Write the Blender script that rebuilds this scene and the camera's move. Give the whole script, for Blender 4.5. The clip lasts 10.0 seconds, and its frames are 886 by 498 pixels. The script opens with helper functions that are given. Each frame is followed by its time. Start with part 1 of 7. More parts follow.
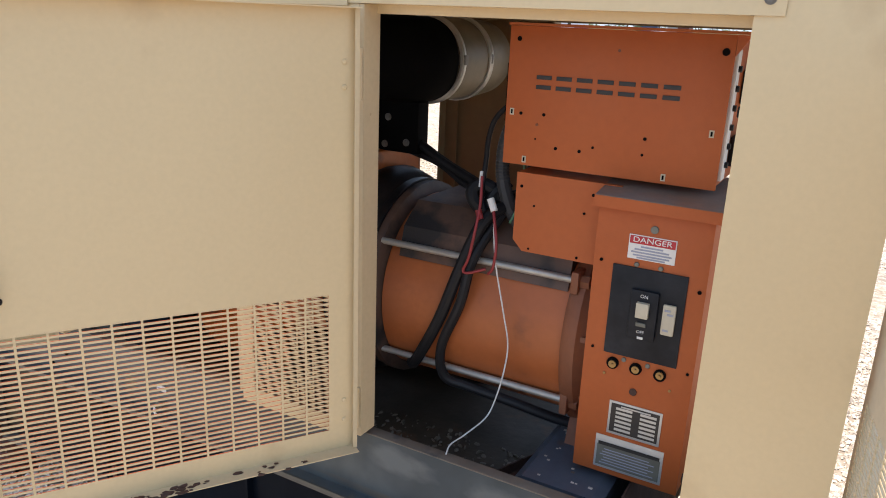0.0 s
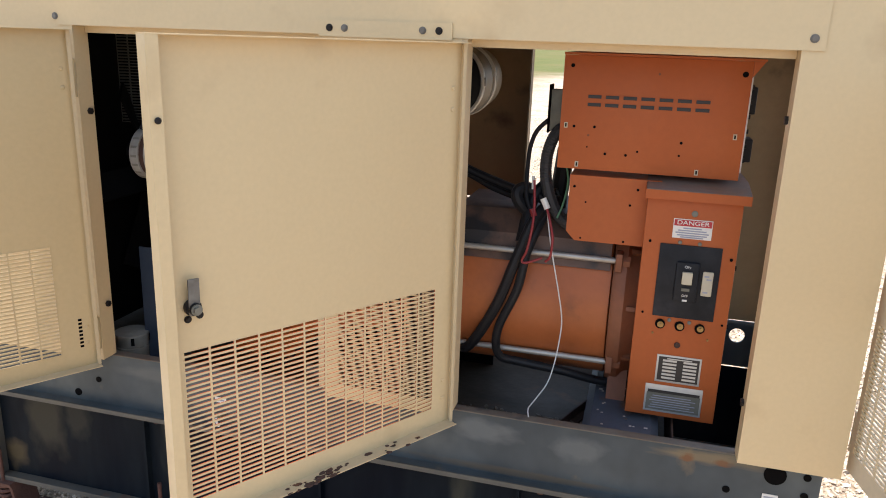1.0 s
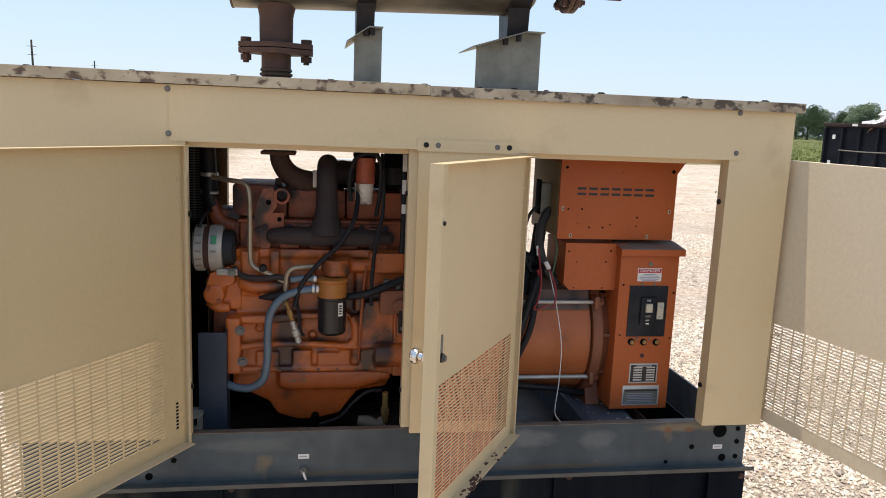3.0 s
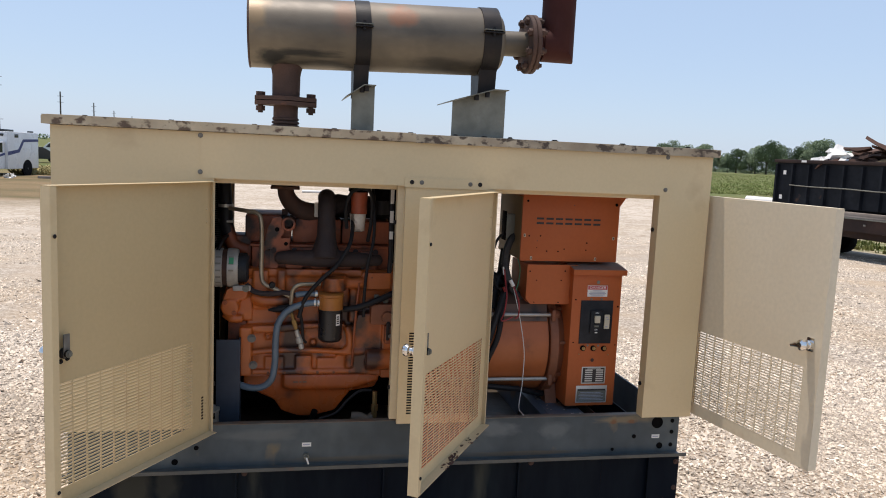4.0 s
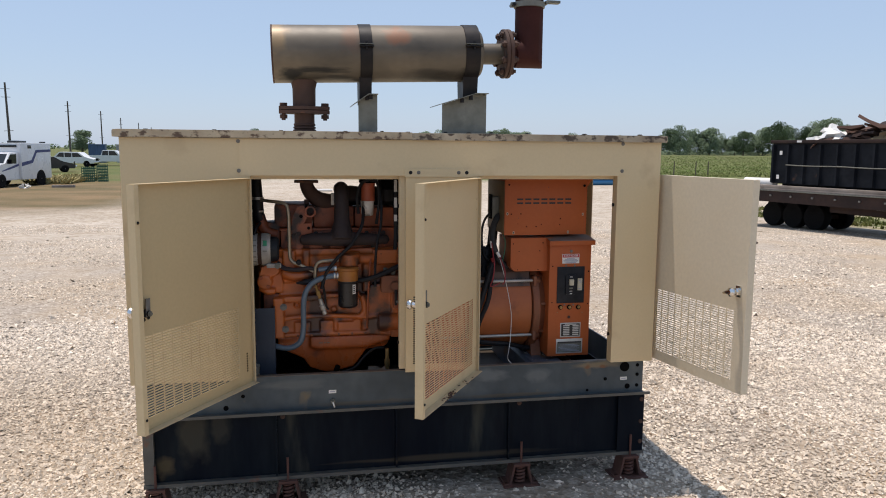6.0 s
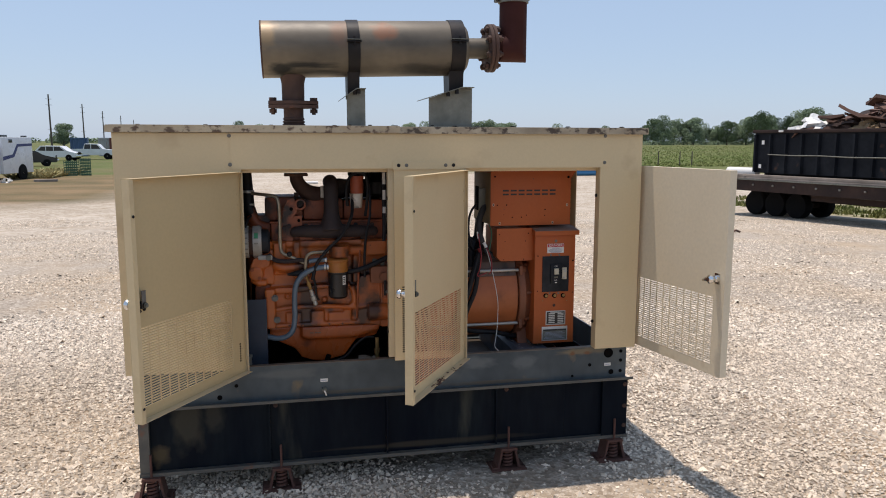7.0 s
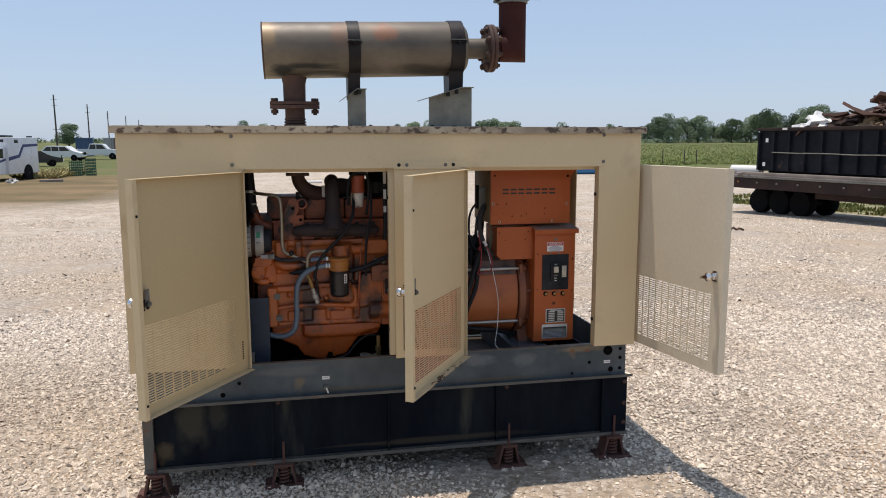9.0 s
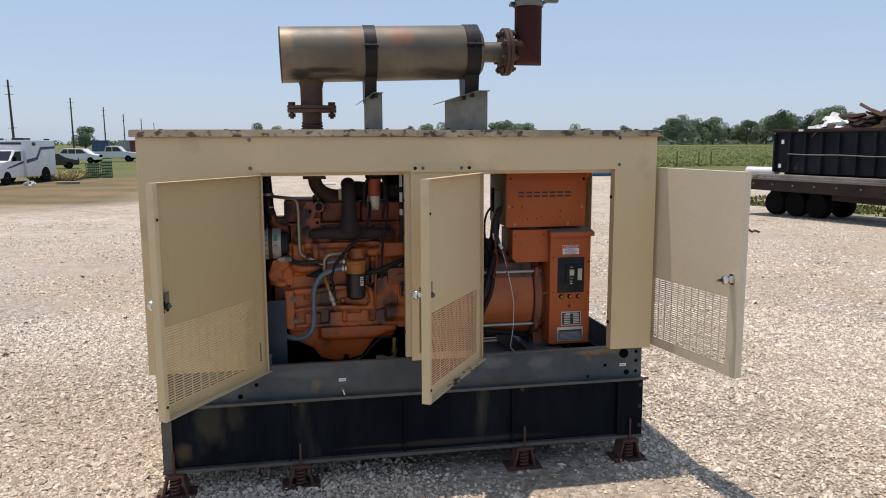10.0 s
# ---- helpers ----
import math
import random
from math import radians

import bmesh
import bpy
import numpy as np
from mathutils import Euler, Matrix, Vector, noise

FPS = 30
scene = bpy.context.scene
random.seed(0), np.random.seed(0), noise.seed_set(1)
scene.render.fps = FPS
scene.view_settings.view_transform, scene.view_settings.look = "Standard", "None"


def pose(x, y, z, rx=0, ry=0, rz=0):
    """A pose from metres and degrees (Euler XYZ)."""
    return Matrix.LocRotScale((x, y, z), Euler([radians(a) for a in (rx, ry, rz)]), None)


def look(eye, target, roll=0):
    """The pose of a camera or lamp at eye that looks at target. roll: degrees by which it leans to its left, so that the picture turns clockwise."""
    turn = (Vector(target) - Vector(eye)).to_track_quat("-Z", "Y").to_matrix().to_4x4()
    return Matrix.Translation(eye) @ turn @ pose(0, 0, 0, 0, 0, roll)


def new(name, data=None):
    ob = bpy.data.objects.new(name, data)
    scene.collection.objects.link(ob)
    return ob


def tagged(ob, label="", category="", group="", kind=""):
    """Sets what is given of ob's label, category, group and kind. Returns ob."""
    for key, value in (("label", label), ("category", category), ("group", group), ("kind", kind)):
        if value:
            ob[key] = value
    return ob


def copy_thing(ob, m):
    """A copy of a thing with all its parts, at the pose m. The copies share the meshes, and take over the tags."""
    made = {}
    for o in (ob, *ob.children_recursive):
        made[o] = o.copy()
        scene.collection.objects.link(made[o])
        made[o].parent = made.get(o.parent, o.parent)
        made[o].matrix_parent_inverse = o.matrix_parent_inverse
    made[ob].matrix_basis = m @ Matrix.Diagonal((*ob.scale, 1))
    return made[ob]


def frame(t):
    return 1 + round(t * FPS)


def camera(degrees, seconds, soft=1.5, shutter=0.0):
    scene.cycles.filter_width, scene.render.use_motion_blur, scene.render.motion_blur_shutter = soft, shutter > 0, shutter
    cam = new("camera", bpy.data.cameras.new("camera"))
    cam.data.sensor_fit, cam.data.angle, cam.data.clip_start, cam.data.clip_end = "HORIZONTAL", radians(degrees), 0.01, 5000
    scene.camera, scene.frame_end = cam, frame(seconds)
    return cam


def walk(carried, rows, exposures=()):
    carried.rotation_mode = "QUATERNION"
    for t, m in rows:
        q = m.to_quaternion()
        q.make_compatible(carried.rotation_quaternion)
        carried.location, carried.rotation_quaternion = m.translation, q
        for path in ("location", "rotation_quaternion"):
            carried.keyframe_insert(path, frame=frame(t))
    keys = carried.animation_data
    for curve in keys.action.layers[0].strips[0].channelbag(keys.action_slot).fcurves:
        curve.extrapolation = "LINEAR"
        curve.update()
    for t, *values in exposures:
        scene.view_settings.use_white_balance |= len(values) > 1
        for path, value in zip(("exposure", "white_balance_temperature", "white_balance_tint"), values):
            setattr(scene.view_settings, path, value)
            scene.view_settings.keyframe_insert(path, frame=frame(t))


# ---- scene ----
cam = camera(61.2, 10.0, soft=1.0)
PATH = [
    (0, (1.211, -1.231, 1.56), (0.284, 0.442, 0.976), 2.4),
    (0.5, (1.009, -1.512, 1.591), (0.303, 0.27, 1.02), 2.4),
    (1, (0.747, -1.717, 1.584), (0.256, 0.145, 1.043), 2.0),
    (1.5, (0.372, -1.889, 1.614), (0.086, 0.03, 1.128), 1.6),
    (2, (0.089, -2.117, 1.625), (0.039, -0.166, 1.189), 1.7),
    (2.5, (-0.133, -2.211, 1.632), (0.036, -0.255, 1.247), 2.0),
    (2.7, (-0.21, -2.252, 1.653), (0.026, -0.301, 1.286), 2.1),
    (3.8, (-0.469, -2.782, 1.695), (-0.062, -0.84, 1.44), 2.8),
    (4, (-0.451, -2.855, 1.706), (-0.052, -0.91, 1.459), 2.7),
    (4.5, (-0.357, -3.04, 1.702), (0.018, -1.09, 1.463), 2.3),
    (5, (-0.315, -3.196, 1.714), (0.042, -1.243, 1.469), 1.5),
    (5.5, (-0.42, -3.353, 1.711), (-0.062, -1.402, 1.456), 0.9),
    (5.7, (-0.473, -3.419, 1.707), (-0.108, -1.469, 1.448), 0.7),
    (6.8, (-0.538, -3.572, 1.712), (-0.138, -1.632, 1.434), 0.1),
    (7, (-0.538, -3.577, 1.715), (-0.128, -1.64, 1.43), 0.1),
    (7.5, (-0.514, -3.598, 1.71), (-0.094, -1.665, 1.421), -0.1),
    (8, (-0.505, -3.613, 1.71), (-0.082, -1.681, 1.418), -0.1),
    (8.5, (-0.505, -3.623, 1.719), (-0.091, -1.689, 1.426), -0.2),
    (9, (-0.524, -3.616, 1.719), (-0.126, -1.677, 1.431), -0.1),
    (9.5, (-0.55, -3.622, 1.72), (-0.171, -1.679, 1.436), -0.1),
    (10, (-0.541, -3.626, 1.726), (-0.177, -1.68, 1.443), -0.2),
]
walk(cam, [(t, look(eye, target, roll)) for t, eye, target, roll in PATH],
     exposures=[(0, 0.93, 6850, 15), (0.5, 0.84, 7150, 16), (1, 0.96, 7200, 16), (1.5, 0.84, 7200, 16), (2, 0.66, 7150, 16), (2.5, 0.60, 7050, 15), (3.3, 0.38, 6900, 15), (4, 0.18, 6800, 15), (5, 0.06, 6750, 15), (10, -0.01, 6750, 15)])

# ---- daylight: high summer sun a little behind the set, hazy sky ----
SUN_WAY = Vector((0.13, -0.12, -1.0)).normalized()
sun_data = bpy.data.lights.new("sun", "SUN")
sun_data.energy, sun_data.angle, sun_data.color = 4.2, radians(0.6), (1.0, 0.95, 0.87)
sun = new("sun", sun_data)
sun.rotation_mode = "QUATERNION"
sun.rotation_quaternion = SUN_WAY.to_track_quat("-Z", "Y")
sun.location = (-3, 4, 20)

world = bpy.data.worlds.new("sky")
scene.world = world
world.use_nodes = True
wn = world.node_tree.nodes
wl = world.node_tree.links
sky = wn.new("ShaderNodeTexSky")
sky.sky_type = "NISHITA"
sky.sun_disc = False
sky.sun_elevation = math.asin(-SUN_WAY.z)
sky.sun_rotation = math.atan2(-SUN_WAY.x, -SUN_WAY.y)
sky.air_density, sky.dust_density, sky.ozone_density = 1.0, 0.6, 1.0
wn["Background"].inputs["Strength"].default_value = 0.13
haze = wn.new("ShaderNodeMix")
haze.data_type = "RGBA"
haze.inputs[0].default_value = 0.68
haze.inputs[7].default_value = (3.25, 4.55, 6.38, 1)
wl.new(sky.outputs[0], haze.inputs[6])
wl.new(haze.outputs[2], wn["Background"].inputs[0])

# ---- materials ----


def material(name, base, rough=0.6, metal=0.0, tint=None, amount=0.35, scale=6.0, grain=60.0, bump=0.0, bump_scale=200.0, stain=None, stain_cut=0.62, stain_scale=3.0, stretch=(1, 1, 1), per_object=0.0, spec=0.5, coords="Object", island=0.0):
    """Paint, metal, stone: base colour, a second tint in large patches, fine grain, an optional stain with a shape of its own, relief."""
    m = bpy.data.materials.new(name)
    m.use_nodes = True
    n, l = m.node_tree.nodes, m.node_tree.links
    b = n["Principled BSDF"]
    b.inputs["Roughness"].default_value, b.inputs["Metallic"].default_value = rough, metal
    b.inputs["Specular IOR Level"].default_value = spec
    tc = n.new("ShaderNodeTexCoord")
    mp = n.new("ShaderNodeMapping")
    mp.inputs["Scale"].default_value = stretch
    l.new(tc.outputs[coords], mp.inputs[0])

    def noise_node(s, detail=4.0):
        t = n.new("ShaderNodeTexNoise")
        t.inputs["Scale"].default_value, t.inputs["Detail"].default_value = s, detail
        l.new(mp.outputs[0], t.inputs["Vector"])
        return t.outputs["Fac"]

    def ramp(src, a, c):
        r = n.new("ShaderNodeMapRange")
        r.inputs["From Min"].default_value, r.inputs["From Max"].default_value = a, c
        l.new(src, r.inputs["Value"])
        return r.outputs[0]

    def mix(fac, a, c):
        x = n.new("ShaderNodeMix")
        x.data_type = "RGBA"
        if isinstance(fac, float):
            x.inputs[0].default_value = fac
        else:
            l.new(fac, x.inputs[0])
        for value, slot in ((a, 6), (c, 7)):
            if isinstance(value, tuple):
                x.inputs[slot].default_value = (*value, 1)
            else:
                l.new(value, x.inputs[slot])
        return x.outputs[2]

    def times(src, k):
        q = n.new("ShaderNodeMath")
        q.operation = "MULTIPLY"
        l.new(src, q.inputs[0])
        q.inputs[1].default_value = k
        return q.outputs[0]

    tint = tint or tuple(0.75 * c for c in base)
    colour = mix(times(ramp(noise_node(scale), 0.35, 0.7), amount), base, tint)
    colour = mix(times(ramp(noise_node(grain, 2.0), 0.3, 0.75), amount * 0.6), colour, tuple(0.7 * c for c in base))
    if stain:
        colour = mix(ramp(noise_node(stain_scale, 8.0), stain_cut, stain_cut + 0.09), colour, stain)
    if per_object:
        info = n.new("ShaderNodeObjectInfo")
        colour = mix(times(info.outputs["Random"], per_object), colour, tuple(0.45 * c for c in base))
    if island:
        geo = n.new("ShaderNodeNewGeometry")
        cr = n.new("ShaderNodeValToRGB")
        cr.color_ramp.elements[0].color = (1 - island, 1 - island, 1 - island, 1)
        cr.color_ramp.elements[1].color = (1 + island, 1 + island, 1 + island, 1)
        l.new(geo.outputs["Random Per Island"], cr.inputs[0])
        x = n.new("ShaderNodeMix")
        x.data_type, x.blend_type = "RGBA", "MULTIPLY"
        x.inputs[0].default_value = 1.0
        l.new(colour, x.inputs[6])
        l.new(cr.outputs[0], x.inputs[7])
        colour = x.outputs[2]
    l.new(colour, b.inputs["Base Color"])
    rr = n.new("ShaderNodeMapRange")
    rr.inputs["To Min"].default_value, rr.inputs["To Max"].default_value = max(0.05, rough - 0.12), min(1.0, rough + 0.12)
    l.new(noise_node(scale * 2), rr.inputs["Value"])
    l.new(rr.outputs[0], b.inputs["Roughness"])
    if bump:
        bp = n.new("ShaderNodeBump")
        bp.inputs["Strength"].default_value, bp.inputs["Distance"].default_value = bump, 0.004
        l.new(noise_node(bump_scale, 5.0), bp.inputs["Height"])
        l.new(bp.outputs[0], b.inputs["Normal"])
    return m


def smear(m, centre, half, colour, amount):
    """One stain with a shape of its own at (x, z), ragged at its rim, laid over a material's colour."""
    n, l = m.node_tree.nodes, m.node_tree.links
    base = n["Principled BSDF"].inputs["Base Color"]
    tc = n.new("ShaderNodeTexCoord")
    off = n.new("ShaderNodeVectorMath")
    off.operation = "SUBTRACT"
    off.inputs[1].default_value = (centre[0], 0, centre[1])
    l.new(tc.outputs["Object"], off.inputs[0])
    k = n.new("ShaderNodeVectorMath")
    k.operation = "MULTIPLY"
    k.inputs[1].default_value = (1 / half[0], 0, 1 / half[1])
    l.new(off.outputs[0], k.inputs[0])
    size = n.new("ShaderNodeVectorMath")
    size.operation = "LENGTH"
    l.new(k.outputs[0], size.inputs[0])
    rag = n.new("ShaderNodeTexNoise")
    rag.inputs["Scale"].default_value, rag.inputs["Detail"].default_value = 0.8 / min(half), 7.0
    stretch = n.new("ShaderNodeVectorMath")
    stretch.operation = "MULTIPLY"
    stretch.inputs[1].default_value = (min(1, half[1] / half[0] * 1.5), 1, min(1, half[0] / half[1] * 1.5))
    l.new(tc.outputs["Object"], stretch.inputs[0])
    l.new(stretch.outputs[0], rag.inputs["Vector"])
    push = n.new("ShaderNodeMath")
    push.operation = "MULTIPLY_ADD"
    push.inputs[1].default_value = 1.8
    l.new(rag.outputs["Fac"], push.inputs[0])
    l.new(size.outputs["Value"], push.inputs[2])
    edge = n.new("ShaderNodeMapRange")
    for key, v in (("From Min", 2.0), ("From Max", 1.35), ("To Max", amount)):
        edge.inputs[key].default_value = v
    l.new(push.outputs[0], edge.inputs["Value"])
    x = n.new("ShaderNodeMix")
    x.data_type = "RGBA"
    l.new(edge.outputs[0], x.inputs[0])
    l.new(base.links[0].from_socket, x.inputs[6])
    x.inputs[7].default_value = (*colour, 1)
    l.new(x.outputs[2], base)


BEIGE = material("beige_paint", (0.64, 0.50, 0.295), 0.36, tint=(0.58, 0.445, 0.255), amount=0.24, scale=2.5, grain=90, bump=0.005, bump_scale=260, stain=(0.53, 0.395, 0.225), stain_cut=0.60, stain_scale=3.5)
# Darker, yellower copy of the beige: shade on the turned-away door, by colour.
DOOR_SHADE = material("shade_darkened_door_paint", (0.555, 0.425, 0.235), 0.42, tint=(0.50, 0.375, 0.20), amount=0.3, scale=2.2, grain=70, bump=0.005, bump_scale=260, stain=(0.45, 0.33, 0.175), stain_cut=0.60, stain_scale=3.0)
BEIGE_RIM = material("beige_paint_rusty_edge", (0.60, 0.475, 0.290), 0.55, tint=(0.50, 0.39, 0.25), scale=5, grain=90, stain=(0.20, 0.09, 0.04), stain_cut=0.70, stain_scale=18)
ROOF_EDGE = material("weathered_roof_edge", (0.56, 0.46, 0.315), 0.7, tint=(0.34, 0.245, 0.155), amount=0.8, scale=8, grain=60, stain=(0.125, 0.080, 0.052), stain_cut=0.535, stain_scale=24, stretch=(1.0, 1, 1.3))
ROOF_DARK = material("peeling_roof_edge", (0.48, 0.40, 0.285), 0.75, tint=(0.22, 0.16, 0.105), amount=0.9, scale=9, grain=60, stain=(0.085, 0.062, 0.045), stain_cut=0.50, stain_scale=27, stretch=(1.0, 1, 1.3))
ORANGE = material("orange_sheet_paint", (0.43, 0.108, 0.031), 0.5, spec=0.3, tint=(0.41, 0.084, 0.018), scale=4, grain=70, bump=0.06, bump_scale=300, stain=(0.28, 0.07, 0.03), stain_cut=0.72, stain_scale=9)
ENGINE = material("orange_cast_iron", (0.60, 0.150, 0.028), 0.36, spec=0.5, tint=(0.31, 0.082, 0.027), amount=0.95, scale=4.5, grain=34, bump=0.25, bump_scale=70, stain=(0.070, 0.030, 0.020), stain_cut=0.535, stain_scale=5)
GEN = material("orange_alternator_paint", (0.48, 0.140, 0.044), 0.42, spec=0.4, tint=(0.25, 0.068, 0.024), amount=0.7, scale=4, grain=60, bump=0.06, stain=(0.13, 0.05, 0.025), stain_cut=0.60, stain_scale=4)
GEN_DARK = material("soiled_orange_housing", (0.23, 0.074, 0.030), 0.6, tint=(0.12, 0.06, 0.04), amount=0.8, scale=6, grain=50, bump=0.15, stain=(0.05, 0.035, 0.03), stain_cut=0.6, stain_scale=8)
GEN_BROWN = material("dark_brown_housing", (0.135, 0.072, 0.048), 0.6, tint=(0.055, 0.042, 0.038), amount=0.9, scale=5, grain=40, bump=0.15, stain=(0.022, 0.020, 0.021), stain_cut=0.56, stain_scale=6)
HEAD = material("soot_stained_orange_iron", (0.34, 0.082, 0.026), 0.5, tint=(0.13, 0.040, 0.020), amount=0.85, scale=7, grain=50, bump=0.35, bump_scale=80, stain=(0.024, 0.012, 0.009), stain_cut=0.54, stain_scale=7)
PAN = material("oily_red_brown_pan", (0.56, 0.120, 0.022), 0.28, spec=0.5, tint=(0.20, 0.045, 0.014), amount=0.8, scale=5, grain=40, bump=0.12, bump_scale=40, stain=(0.03, 0.016, 0.013), stain_cut=0.60, stain_scale=4)
MANIFOLD = material("dark_rusted_manifold", (0.030, 0.022, 0.024), 0.75, tint=(0.038, 0.020, 0.016), amount=0.6, scale=9, grain=60, bump=0.5, bump_scale=140)
RUST = material("rusted_steel", (0.078, 0.037, 0.025), 0.8, tint=(0.044, 0.027, 0.022), amount=0.8, scale=12, grain=80, bump=0.5, bump_scale=160, stain=(0.16, 0.06, 0.03), stain_cut=0.62, stain_scale=9)
FOOT_RUST = material("red_rusted_casting", (0.105, 0.042, 0.030), 0.8, tint=(0.050, 0.026, 0.021), amount=0.8, scale=14, grain=80, bump=0.5, bump_scale=160)
RUST_RED = material("red_primer_pipe", (0.052, 0.014, 0.011), 0.78, tint=(0.036, 0.012, 0.010), amount=0.6, scale=8, grain=60, bump=0.15, spec=0.2)
MUFFLER = material("weathered_muffler_shell", (0.165, 0.133, 0.094), 0.5, metal=0.15, tint=(0.058, 0.050, 0.039), amount=0.9, scale=4.2, grain=28, bump=0.10, stretch=(0.9, 1, 1.5))
SOOT, BURNT, TAN = (0.012, 0.011, 0.010), (0.24, 0.085, 0.035), (0.30, 0.20, 0.10)
smear(MUFFLER, (-0.250, 2.235), (0.055, 0.09), BURNT, 0.35)
smear(MUFFLER, (-0.035, 2.250), (0.070, 0.050), BURNT, 0.65)
smear(MUFFLER, (-0.600, 2.230), (0.060, 0.080), TAN, 0.8)
smear(MUFFLER, (0.140, 2.075), (0.150, 0.030), SOOT, 0.6)
smear(MUFFLER, (-0.420, 2.080), (0.150, 0.014), SOOT, 1.0)
smear(MUFFLER, (-0.330, 2.048), (0.130, 0.014), SOOT, 0.7)
smear(MUFFLER, (-0.530, 2.058), (0.075, 0.034), SOOT, 1.0)
smear(MUFFLER, (0.330, 2.085), (0.065, 0.040), SOOT, 0.9)
STRAP = material("dark_steel_strap", (0.012, 0.012, 0.013), 0.45, spec=0.2, tint=(0.040, 0.028, 0.024), amount=0.6, scale=12, grain=70, bump=0.1)
GALV = material("galvanised_plate", (0.205, 0.205, 0.175), 0.55, metal=0.35, tint=(0.115, 0.115, 0.095), amount=0.8, scale=14, grain=90, bump=0.05)
NAVY = material("navy_skid_paint", (0.046, 0.061, 0.071), 0.40, spec=0.28, tint=(0.125, 0.146, 0.152), amount=0.9, scale=2.6, grain=14, bump=0.06, stain=(0.15, 0.12, 0.08), stain_cut=0.665, stain_scale=6.5, stretch=(1.1, 1, 0.9))
for place, half, colour, amount in (((0.98, 0.612), (0.16, 0.016), (0.22, 0.165, 0.095), 0.7), ((0.93, 0.606), (0.020, 0.012), (0.17, 0.075, 0.035), 0.9), ((1.01, 0.604), (0.025, 0.010), (0.17, 0.075, 0.035), 0.8),
                                    ((0.42, 0.585), (0.10, 0.035), (0.13, 0.145, 0.150), 0.7), ((0.66, 0.580), (0.07, 0.040), (0.13, 0.145, 0.150), 0.6), ((-0.55, 0.590), (0.16, 0.030), (0.12, 0.130, 0.130), 0.6), ((-0.20, 0.480), (0.30, 0.012), (0.12, 0.095, 0.065), 0.6), ((0.50, 0.478), (0.40, 0.010), (0.13, 0.095, 0.060), 0.6)):
    smear(NAVY, place, half, colour, amount)
LEG_BLUE = material("blue_grey_leg_paint", (0.026, 0.038, 0.061), 0.45, spec=0.3, tint=(0.048, 0.066, 0.094), amount=0.7, scale=5, grain=40, bump=0.05)
CHIPPED_BLUE = material("chipped_blue_plate_paint", (0.085, 0.105, 0.140), 0.42, tint=(0.050, 0.062, 0.085), amount=0.8, scale=7, grain=50, bump=0.1, stain=(0.13, 0.075, 0.045), stain_cut=0.60, stain_scale=7)
RAIL_CAP = material("rusty_worn_top_flange", (0.155, 0.135, 0.110), 0.6, tint=(0.12, 0.065, 0.038), amount=0.9, scale=7, grain=50, stain=(0.050, 0.050, 0.050), stain_cut=0.60, stain_scale=8)
DUST = material("grey_dust_film", (0.235, 0.190, 0.165), 0.85, tint=(0.30, 0.13, 0.06), amount=0.7, scale=9, grain=60)
NAVY_EDGE = material("worn_skid_flange", (0.105, 0.104, 0.092), 0.55, metal=0.15, tint=(0.06, 0.06, 0.06), amount=0.8, scale=9, grain=70, stain=(0.16, 0.07, 0.04), stain_cut=0.66, stain_scale=10)
TANK = material("black_tank_paint", (0.0030, 0.0058, 0.0118), 0.42, spec=0.05, tint=(0.013, 0.018, 0.022), amount=0.9, scale=1.6, grain=14, bump=0.05, stain=(0.045, 0.046, 0.038), stain_cut=0.63, stain_scale=1.8, stretch=(2.6, 1, 0.5))
smear(TANK, (-1.02, 0.36), (0.075, 0.16), (0.055, 0.052, 0.040), 0.8)
smear(TANK, (-1.16, 0.21), (0.060, 0.060), (0.10, 0.078, 0.045), 0.7)
smear(TANK, (-0.90, 0.40), (0.050, 0.10), (0.045, 0.044, 0.036), 0.7)
smear(TANK, (0.20, 0.17), (0.50, 0.018), (0.060, 0.050, 0.036), 0.6)
BLACK = material("black_rubber", (0.009, 0.009, 0.011), 0.55, spec=0.3, tint=(0.018, 0.018, 0.02), scale=14, grain=90, bump=0.05)
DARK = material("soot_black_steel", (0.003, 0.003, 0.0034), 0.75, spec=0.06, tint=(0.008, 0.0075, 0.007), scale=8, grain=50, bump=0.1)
GREY_HOSE = material("dusty_grey_conduit", (0.030, 0.031, 0.034), 0.6, tint=(0.050, 0.050, 0.052), scale=30, grain=100)
BLUE_HOSE = material("blue_grey_hose", (0.105, 0.150, 0.195), 0.35, tint=(0.080, 0.098, 0.115), scale=20, grain=90)
SILVER = material("bright_aluminium", (0.62, 0.61, 0.58), 0.38, metal=0.75, tint=(0.42, 0.40, 0.37), scale=25, grain=90, bump=0.08)
CAST_ALU = material("dull_cast_aluminium", (0.50, 0.49, 0.455), 0.5, metal=0.2, tint=(0.27, 0.245, 0.22), amount=0.8, scale=16, grain=90, bump=0.15)
CHROME = material("chrome", (0.78, 0.77, 0.75), 0.14, metal=1.0, scale=20)
ZINC = material("zinc_rod", (0.48, 0.47, 0.44), 0.4, metal=0.5, tint=(0.30, 0.26, 0.22), amount=0.6, scale=14, grain=80)
TUBE = material("brass_tinted_steel_tube", (0.40, 0.34, 0.25), 0.4, metal=0.6, tint=(0.25, 0.19, 0.13), amount=0.6, scale=18)
BRASS = material("dull_brass", (0.34, 0.22, 0.09), 0.4, metal=0.7, scale=20)
FILTER_BLACK = material("black_filter_can", (0.013, 0.013, 0.015), 0.3, scale=15, grain=80)
